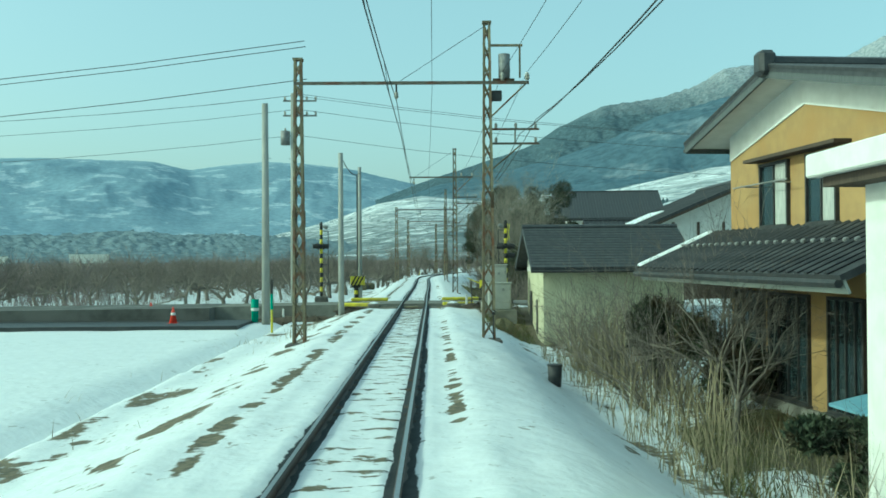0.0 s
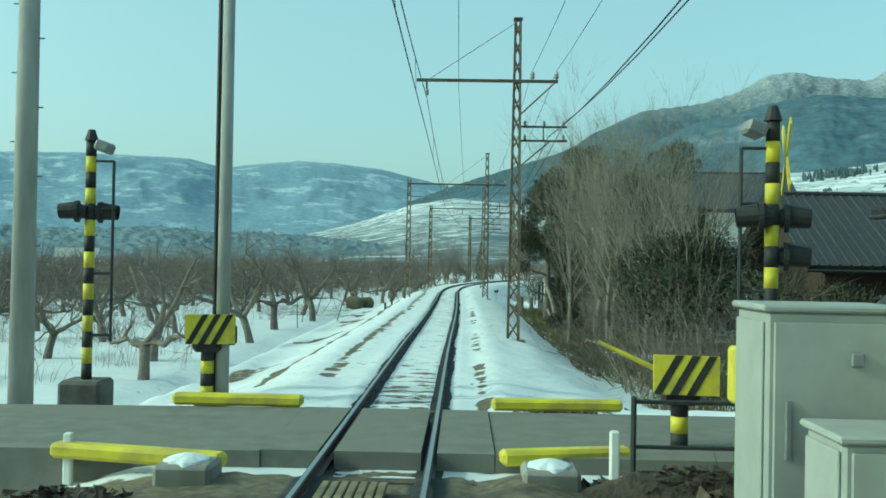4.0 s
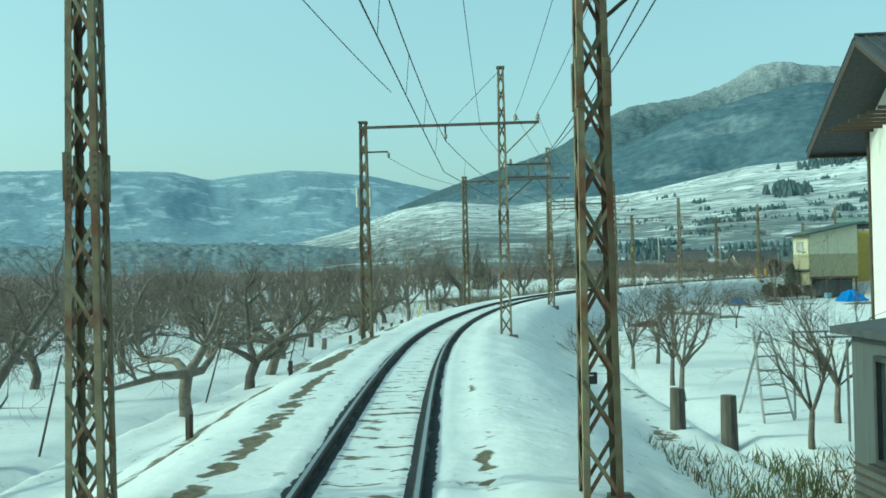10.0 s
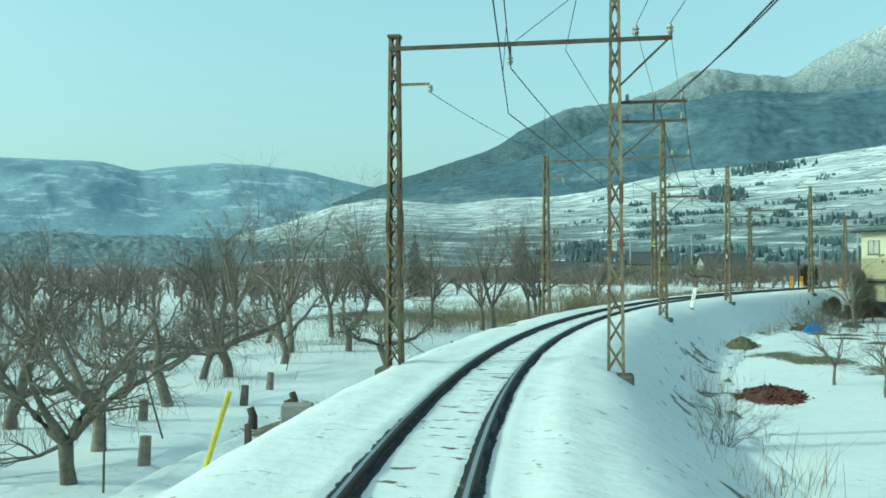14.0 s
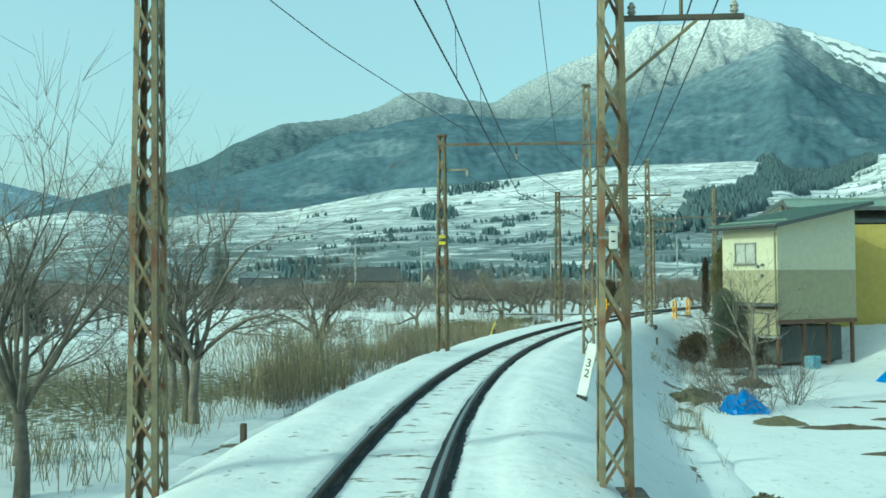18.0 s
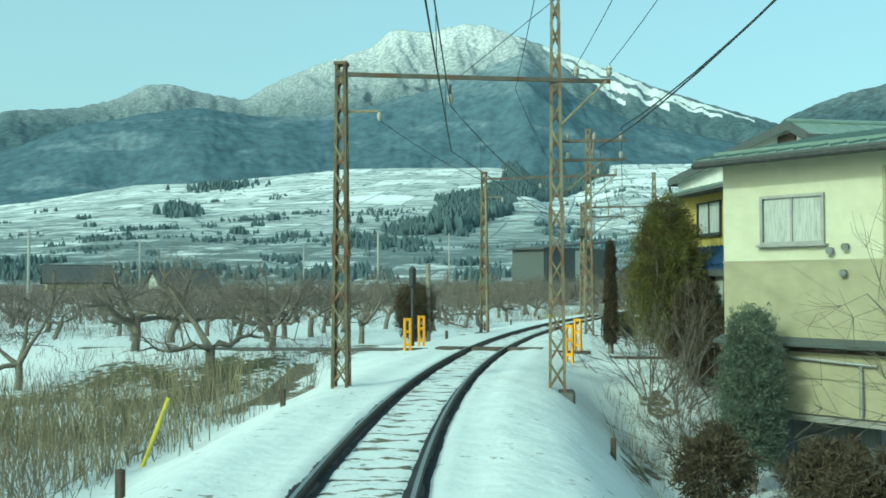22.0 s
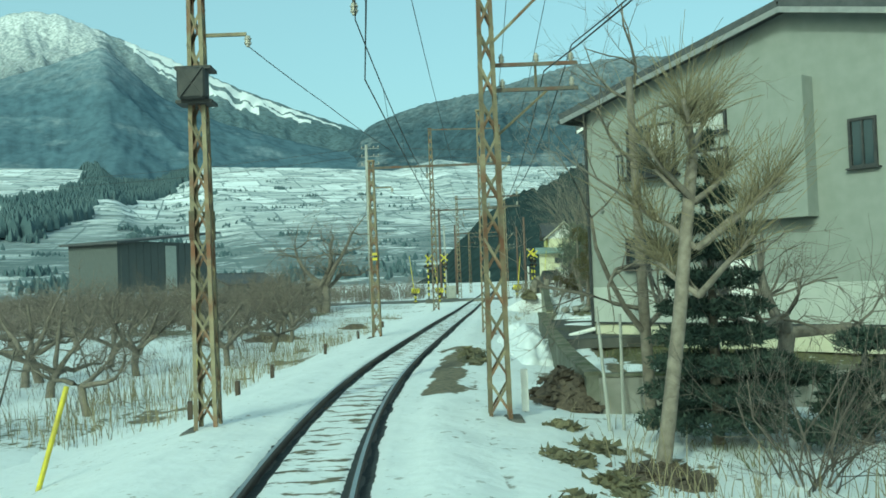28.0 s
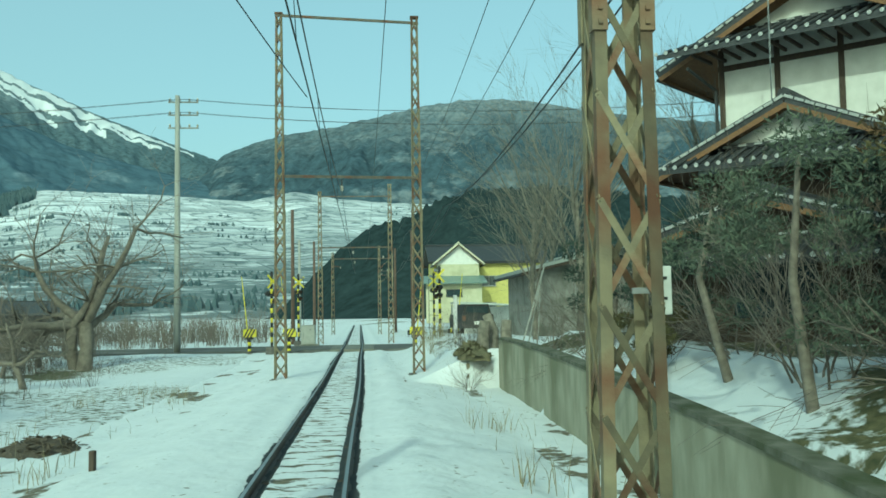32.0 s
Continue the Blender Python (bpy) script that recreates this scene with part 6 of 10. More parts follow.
def grey_house():
    w, l = 9.0, 12.4
    e = thing("grey_house", world_pose(71.5, 201.4, 0.1, -17.5), "two-storey grey sided house with a low-pitched gable", "house")
    gable_walls(e, w, l, 6.35, 1.5, "x", (m_greywall, m_palewall), 1.5, 0.5)
    gable_roof(e, w, l, 6.35, 1.5, "x", 0.5, m_slate, 0.16, rib=0.45, rib_r=0.015, eave_mat=m_alu)
    part("foundation", bm_box(w - 0.06, l - 0.06, 0.62, (w / 2, l / 2, -0.1), base=True), m_cream, e, "cream plastered foundation")
    part("belt", bm_box(0.05, l, 0.05, (-0.02, l / 2, 0.52)), m_dark, e)
    bay = part("bay", bm_box(0.5, 3.0, 3.2, (-0.25, 7.2, 3.0), base=True), m_greywall, e, "shallow projecting bay")
    window_part(e, w, l, "W", 10.2, 4.45, 1.5, 1.3, 2, m_dark, True)
    rail_ = part("balcony_rail", bm_box(0.04, 1.75, 0.05, (-0.38, 10.2, 5.0)), m_dark, e)
    for k in range(12):
        part("baluster", bm_box(0.025, 0.025, 0.62, (-0.38, 9.38 + k * 0.149, 4.38), base=True), m_dark, rail_)
    part("rail_base", bm_box(0.36, 1.75, 0.05, (-0.2, 10.2, 4.36)), m_dark, rail_)
    for z, h in ((5.2, 0.52), (4.27, 0.55)):
        window_part(e, w, l, "W", 8.05 + 0.9, z, 1.05, h, 1, m_dark, True).matrix_basis = wall_pose("W", w, l, 8.15, z, 0.505)
    window_part(e, w, l, "W", 10.75, 1.95, 0.75, 0.85, 1, m_dark, bars=True)
    window_part(e, w, l, "W", 4.6, 4.0, 0.62, 1.1, 2, m_dark)
    window_part(e, w, l, "W", 6.1, 4.2, 0.26, 0.75, 1, m_dark)
    door = part("door", bm_box(0.06, 0.7, 1.75, (-0.035, 8.45, 0.75), base=True), m_dark, e)
    part("handle", bm_box(0.06, 0.05, 0.14, (-0.09, 8.2, 1.6)), m_alu, door)
    part("white_panel", bm_box(0.05, 0.55, 1.5, (-0.1, 7.7, 0.6), base=True, bevel=0.02), m_white, e)
    for y, z in ((11.6, 6.0), (9.0, 3.2), (11.9, 3.6)):
        part("vent_cap", bm_rod((0, y, z), (-0.12, y, z), 0.07, 0.04, 8), m_alu, e)
    for y in (12.36, 0.05):
        part("downpipe", bm_rod((-0.07, y, 0.1), (-0.07, y, 6.3), 0.045, n=6), m_dark, e)
    part("drain_pipe", bm_rod((-0.07, 12.3, 0.35), (-0.8, 12.6, 0.2), 0.06, n=6), m_white, e)
    window_part(e, w, l, "N", 3.0, 4.3, 1.4, 1.1, 2, m_dark, True)
    window_part(e, w, l, "N", 3.0, 1.7, 1.4, 1.1, 2, m_dark, True)


def navy_house():
    w, l = 9.0, 10.0
    e = thing("navy_house", world_pose(85.7, 208.8, 1.3, -17.5), "tall navy sided house with white window frames", "house")
    gable_walls(e, w, l, 7.0, 1.8, "x", (m_navy, m_navy), None, 0.75)
    gable_roof(e, w, l, 7.0, 1.8, "x", 0.45, m_slate, 0.16, eave_mat=m_white)
    part("foundation", bm_box(w - 0.05, l - 0.05, 1.75, (w / 2, l / 2, -1.0), base=True), m_palewall, e, "pale concrete foundation")
    part("corner_trim", bm_box(0.08, 0.08, 6.3, (-0.02, l, 0.75), base=True), m_white, e)
    for u, z, hh in ((8.78, 1.85, 1.34), (8.15, 1.83, 1.34), (7.52, 1.8, 1.34), (7.53, 4.95, 1.34), (6.0, 2.0, 1.0)):
        window_part(e, w, l, "W", u, z, 0.38, hh, 1, m_white, sill=False)
    unit = part("outdoor_unit", bm_box(0.32, 0.8, 0.62, (-0.5, 5.3, 0.5), bevel=0.03), m_white, e, "white air-conditioner unit")
    part("fan_grille", bm_rod((-0.665, 5.2, 0.5), (-0.69, 5.2, 0.5), 0.22, n=14), m_galv, unit)


def skirt_roof(parent, x, y0, y1, z, out, drop, over):
    """A tiled pent strip under a gable, wider at its eave, with pale mortared tile ends."""
    bm = bmesh.new()
    top = [bm.verts.new((x, y, z)) for y in (y0, y1)]
    low = [bm.verts.new((x - out, y, z - drop)) for y in (y0 - over, y1 + over)]
    top2 = [bm.verts.new((x, y, z - 0.14)) for y in (y0, y1)]
    low2 = [bm.verts.new((x - out, y, z - drop - 0.14)) for y in (y0 - over, y1 + over)]
    for f in ((top[0], top[1], low[1], low[0]), (low[0], low[1], low2[1], low2[0]), (top2[0], low2[0], low2[1], top2[1]), (top[0], low[0], low2[0], top2[0]), (top[1], top2[1], low2[1], low[1]), (top[0], top2[0], top2[1], top[1])):
        bm.faces.new(f)
    bmesh.ops.recalc_face_normals(bm, faces=bm.faces)
    sk = part("skirt_roof", bm, m_blacktile, parent)
    count = int((y1 - y0 + 2 * over) / 0.3)
    for k in range(count + 1):
        yb = y0 - over + (y1 - y0 + 2 * over) * k / count
        yt = min(max(yb, y0), y1)
        u = 1.0 if y0 <= yb <= y1 else 1 - abs(yb - yt) / over
        part("tile_rib", bm_rod((x - out * (1 - u), yb, z - drop * (1 - u) + 0.03), (x - out - 0.02, yb, z - drop + 0.03), 0.055, n=5), m_blacktile, sk)
        part("eave_tile", bm_rod((x - out - 0.02, yb, z - drop + 0.02), (x - out - 0.05, yb, z - drop + 0.02), 0.06, n=8), m_tileend, sk, "pale mortared tile end")
    part("top_course", bm_box(0.16, y1 - y0, 0.14, (x - 0.06, (y0 + y1) / 2, z + 0.04), bevel=0.03), m_blacktile, sk)
    for k in range(int((y1 - y0) / 0.42)):
        part("eave_tile", bm_box(0.05, 0.2, 0.05, (x - 0.16, y0 + 0.2 + 0.42 * k, z + 0.06)), m_tileend, sk)
    return sk


def verge_tiles(parent, w, l, h, rise, over, gover):
    """Pale tile ends along the sloping edges of a gable that faces the line."""
    for sgn in (-1, 1):
        for k in range(14):
            u = (k + 0.5) / 14 * (l / 2 + over)
            part("verge_tile", bm_box(0.05, 0.24, 0.07, (-gover - 0.02, l / 2 + sgn * u, h + rise - rise / (l / 2) * u + 0.2), rot=Matrix.Rotation(-sgn * math.atan2(rise, l / 2), 4, "X")), m_tileend, parent)


def tiled_house():
    w, l = 8.5, 5.2
    e = thing("tiled_house", world_pose(104.0, 217.1, 0.8, -17.5), "traditional white-plastered house with tiered black tiled roofs", "house")
    gable_walls(e, w, l, 8.6, 1.25, "x", (m_whitewall, m_brownwood), 2.9)
    gable_roof(e, w, l, 8.6, 1.25, "x", 1.5, m_blacktile, 0.2, rib=0.3, rib_r=0.055, ridge_r=0.2, eave_mat=m_orangewood, soffit=m_orangewood, gover=0.75)
    verge_tiles(e, w, l, 8.6, 1.25, 1.5, 0.75)
    skirt_roof(e, -0.05, 0.3, l - 0.3, 8.95, 1.5, 0.62, 1.45)
    part("ridge_tile", bm_box(0.45, 0.55, 0.62, (-0.75, l / 2, 10.2), bevel=0.12), m_blacktile, e)
    for y in (0.1, 1.8, 3.5, 5.1):
        part("post", bm_box(0.05, 0.15, 5.6, (-0.02, y, 2.95), base=True), m_brownwood, e)
    for k in range(14):
        part("rafter", bm_box(1.3, 0.07, 0.09, (-0.68, -0.2 + k * 0.43, 8.22)), m_brownwood, e)
    part("tie_beam", bm_box(0.05, l, 0.16, (-0.025, l / 2, 8.0)), m_brownwood, e)
    for x0, y0, ww, ll, h, rise, over in ((-1.6, 0.0, 3.4, 5.2, 5.15, 1.15, 1.0), (-5.2, -1.4, 4.4, 6.6, 2.5, 1.0, 0.7)):
        wing = thing("wing", Matrix.Translation((x0, y0, 0)), "", "")
        wing.parent = e
        gable_walls(wing, ww, ll, h, rise, "x", (m_whitewall if h > 4 else m_brownwood, m_brownwood), h - 0.35)
        gable_roof(wing, ww, ll, h, rise, "x", over, m_blacktile, 0.18, rib=0.3, rib_r=0.055, ridge_r=0.17, eave_mat=m_orangewood, soffit=m_orangewood, gover=0.6)
        verge_tiles(wing, ww, ll, h, rise, over, 0.6)
        skirt_roof(wing, -0.05, 0.3, ll - 0.3, h + 0.22, 1.15, 0.5, over)
        window_part(wing, ww, ll, "W", ll / 2, 0.9, 2.0, 1.5, 2, m_brownwood)
    part("antenna_mast", bm_rod((-2.2, 2.9, 6.3), (-2.2, 2.9, 9.2), 0.02, n=5), m_galv, e)
    part("downpipe", bm_rod((-1.2, 5.6, 7.9), (-0.1, 5.25, 7.4), 0.05, n=6), m_dark, e)
    part("downpipe", bm_rod((-0.1, 5.25, 7.4), (-0.1, 5.25, 3.0), 0.05, n=6), m_dark, e)
    return e


def plain_house(name, label, m, w, l, h, rise, wall, roof, axis="x", wins=True):
    e = thing(name, m, label, "house")
    gable_walls(e, w, l, h, rise, axis, (wall, wall))
    gable_roof(e, w, l, h, rise, axis, 0.6, roof, 0.15)
    if wins:
        for side, along in (("W", l), ("S", w)):
            n = max(int(along / 3), 1)
            for k in range(n):
                for z in ((0.9, 3.7) if h > 4.5 else (1.0,)):
                    window_part(e, w, l, side, along * (k + 0.5) / n, z, 1.5, 1.1, 2, m_alu)
    return e


def far_shed():
    """A dark shed on posts across the orchard."""
    e = thing("field_shed", world_pose(122.5, 288.0, -0.6, 8), "big dark sheet-metal shed on posts among the orchards", "shed")
    w, l = 17.5, 7.0
    part("body", bm_box(w, l, 5.8, (w / 2, l / 2, 2.4), base=True), m_shed, e)
    part("roof", bm_box(w + 1.6, l + 1.4, 0.25, (w / 2, l / 2, 8.8), rot=Matrix.Rotation(radians(-5), 4, "Y")), m_slate, e)
    part("bay_panel", bm_box(2.0, 0.06, 5.2, (w * 0.52, -0.05, 2.6), base=True), m_palewall, e, "pale translucent sheet")
    for k in range(8):
        part("post", bm_box(0.3, 0.3, 2.6, (0.3 + k * 2.4, 0.3, 0), base=True), m_galv, e)
    for k in range(14):
        part("sheet_rib", bm_box(0.06, 0.05, 5.7, (0.6 + k * 1.25, -0.03, 2.45), base=True), m_shed, e)


def carport():
    e = thing("carport", on_line(331, 8.6, -0.1), "open carport with a pale roof", "carport")
    part("roof", bm_box(5.6, 6, 0.14, (2.8, 3, 2.7), rot=Matrix.Rotation(radians(3), 4, "Y")), m_palewall, e)
    for x in (0.1, 5.5):
        for y in (0.2, 5.8):
            part("post", bm_box(0.1, 0.1, 2.7, (x, y, 0), base=True), m_galv, e)
    part("back_wall", bm_box(5.4, 0.1, 2.5, (2.8, 5.9, 0), base=True), m_whitewall, e)


def parked_car():
    e = thing("parked_car", on_line(299.6, 6.5, ground_z(299.6, 6.5), 4), "dark parked hatchback seen from behind", "car")
    body = [(-0.82, 0.28), (0.82, 0.28), (0.86, 0.75), (0.80, 0.98), (-0.80, 0.98), (-0.86, 0.75)]
    part("body", bm_prism(body, 3.9, "y"), m_dark, e)
    part("cabin", bm_prism([(-0.76, 0.98), (0.76, 0.98), (0.6, 1.5), (-0.6, 1.5)], 2.3, "y", (0, 0.1, 0)), m_black, e)
    part("rear_window", bm_box(1.15, 0.02, 0.36, (0, 0.085, 1.22)), m_glass, e)
    for x in (-0.7, 0.7):
        part("tail_light", bm_box(0.16, 0.03, 0.26, (x, -0.012, 0.8)), m_rust, e)
        for y in (0.75, 3.1):
            w_ = part("wheel", bm_rod((x - 0.1, y, 0.3), (x + 0.1, y, 0.3), 0.3, n=16), m_black, e)
            part("rim", bm_rod((x - 0.11, y, 0.3), (x + 0.11, y, 0.3), 0.18, n=12), m_alu, w_)
    part("plate", bm_box(0.33, 0.015, 0.17, (0, -0.012, 0.55)), m_white, e)


tan_house()
white_house()
barn()
dark_roof_house()
long_house()
white_farmhouse()
hut()
cream_house()
ochre_house()
grey_house()
navy_house()
tiled_house()
far_shed()
carport()
parked_car()
yh = plain_house("yellow_house", "pale yellow house with a dark roof and white front gable", on_line(350, 8.2, 0.9, 0), 11.5, 8, 6.4, 1.7, m_yellowpale, m_blacktile, "x")
wing = thing("gable_wing", Matrix.Translation((0.2, -2.6, 0)), "", "")
wing.parent = yh
gable_walls(wing, 4.2, 2.8, 6.2, 1.7, "y", (m_whitewall, m_block), 5.9)
gable_roof(wing, 4.2, 2.8, 6.2, 1.7, "y", 0.5, m_cream, 0.15)
part("porch_roof", bm_box(6.5, 3.2, 0.14, (1.6, -4.0, 4.3), rot=Matrix.Rotation(radians(14), 4, "X")), m_green, yh)
part("porch_wall", bm_box(5.6, 0.14, 4.2, (1.6, -4.6, 0), base=True), m_block, yh)
window_part(yh, 4.2, 2.8, "S", 2.0, 2.6, 1.6, 0.7, 2, m_dark).matrix_basis = Matrix.Translation((1.6, -4.68, 2.6)) @ Matrix.Rotation(radians(180), 4, "Z")
plain_house("storehouse", "grey block storehouse with a low roof", on_line(291, 7.9, 0.8, 0), 4.2, 7, 2.9, 0.5, m_conc, m_palewall, "y", False)
plain_house("distant_house", "distant pale cottage among the orchards", world_pose(-98, 258, -1.6, 20), 9, 7, 3.2, 2.0, m_cream, m_palewall)
plain_house("distant_house", "distant pale cottage among the orchards", world_pose(-128, 262, -1.6, 10), 9, 7, 3.2, 1.6, m_palewall, m_palewall)
plain_house("distant_farmhouse", "distant brown farmhouse with a dark roof", world_pose(52, 318, -1.4, -10), 9, 7, 3.6, 2.2, m_beige, m_slate)
plain_house("distant_farmhouse", "distant farmhouse with a dark roof", world_pose(72, 326, -1.4, 5), 10, 7, 2.8, 2.6, m_palewall, m_slate)
plain_house("distant_farmhouse", "distant farmhouse with a dark roof", world_pose(34, 330, -1.4, 0), 11, 6, 2.4, 1.4, m_palewall, m_slate)
plain_house("distant_farmhouse", "long low distant farm building", world_pose(163, 310, -1.0, 5), 14, 7, 3.5, 1.5, m_shed, m_slate)


# ---- retaining wall beside the garden plots ----
m_oldwall = material("streaked_wall_concrete", (0.34, 0.33, 0.25), (0.24, 0.235, 0.17), 0.9, 4, bump=0.3, bscale=40, stretch=(0.7, 0.7, 0.3), c3=(0.17, 0.17, 0.11), scale3=0.9)
m_darkwall = material("mossy_dark_concrete", (0.15, 0.155, 0.125), (0.10, 0.105, 0.08), 0.95, 3, bump=0.35, bscale=30, c3=(0.19, 0.19, 0.16), scale3=0.7)
m_moss = material("mossy_coping", (0.075, 0.08, 0.05), (0.16, 0.155, 0.125), 0.95, 3, bump=0.5, c3=(0.055, 0.065, 0.03), scale3=1.2)


def retaining_wall():
    e = thing("retaining_wall", Matrix(), "stained concrete retaining wall with mossy top", "wall")
    tagged(e, kind="structure")
    near = ((236.2, 0.20), (240.5, 0.26), (246, 0.34), (251.5, 0.42), (256.95, 0.48))
    far = ((257.0, 0.54), (261, 0.72), (265, 0.86), (269, 0.96), (273, 1.05), (277, 1.1), (281, 1.12))
    for row, mat, d_end in ((near, m_darkwall, 0.2), (far, m_oldwall, 0.2)):
        for k in range(len(row) - 1):
            (s0, z0), (s1, z1) = row[k], row[k + 1]
            a, b = tr(s0, float(wall_offset(s0 + 0.2)) + d_end, 0), tr(s1, float(wall_offset(s1 - 0.2)) + d_end, 0)
            L = (b - a).length - 0.012
            x = (b - a).normalized()
            m = Matrix.Translation(a) @ Matrix.Rotation(math.atan2(x.y, x.x), 4, "Z")
            part("wall_panel", bm_prism([(0, -0.9), (L, -0.9), (L, z1), (0, z0)], 0.22, "y"), mat, e).matrix_basis = m
            ang = math.atan2(z1 - z0, L)
            part("joint", bm_box(L, 0.012, 0.018, (L / 2, 0.114, z0 - 0.42)), m_moss, e).matrix_basis = m
            part("coping", bm_box(L, 0.3, 0.07, (L / 2, 0.1, 0)), m_moss, e).matrix_basis = m @ Matrix.Translation((0, 0, z0 + 0.03)) @ Matrix.Rotation(-ang, 4, "Y")
    a, b = tr(257.0, 4.2, 0), tr(257.0, 4.85, 0)
    x = (b - a).normalized()
    part("wall_step", bm_box((b - a).length, 0.2, 1.4, ((b - a).length / 2, -0.12, -0.9), base=True, bevel=0.01), m_darkwall, e).matrix_basis = Matrix.Translation(a) @ Matrix.Rotation(math.atan2(x.y, x.x), 4, "Z")

    a, b = tr(236.2, 4.3, 0), tr(236.0, 10.5, 0)
    x = (b - a).normalized()
    m = Matrix.Translation(a) @ Matrix.Rotation(math.atan2(x.y, x.x), 4, "Z")
    part("return_wall", bm_box((b - a).length, 0.2, 1.12, ((b - a).length / 2, 0, -0.95), base=True, bevel=0.015), m_conc, e).matrix_basis = m
    part("coping", bm_box((b - a).length, 0.26, 0.06, ((b - a).length / 2, 0, 0.2)), m_moss, e).matrix_basis = m


retaining_wall()

# ---- trees, shrubs, reeds ----
def grow(rng, tubes, twigs, p, d, length, radius, depth, bend, drop, split=3, twist=0.7, n=5, thin=0.62):
    """One limb and, out of it, thinner ones; the thinnest go to the twigs."""
    steps = 4 if depth > 1 else 2
    pts, rad = [p.copy()], [radius]
    for i in range(steps):
        d = (d + Vector((rng.normal(), rng.normal(), rng.normal())) * bend + Vector((0, 0, drop))).normalized()
        p = p + d * length / steps
        pts.append(p.copy())
        rad.append(radius * (1 - 0.55 * (i + 1) / steps))
    (tubes if depth > 1 else twigs).add(pts, rad, n if depth > 1 else 3)
    if depth <= 0:
        return
    for k in range(split + 2 if depth == 1 else split):
        i = rng.randint(1, steps + 1)
        side = Vector((rng.normal(), rng.normal(), rng.normal()))
        nd = (d + side.normalized() * twist).normalized()
        grow(rng, tubes, twigs, pts[i], nd, length * rng.uniform(0.5, 0.8), max(rad[i] * thin, 0.0035), depth - 1, bend, drop, split, twist, max(n - 1, 3), thin)


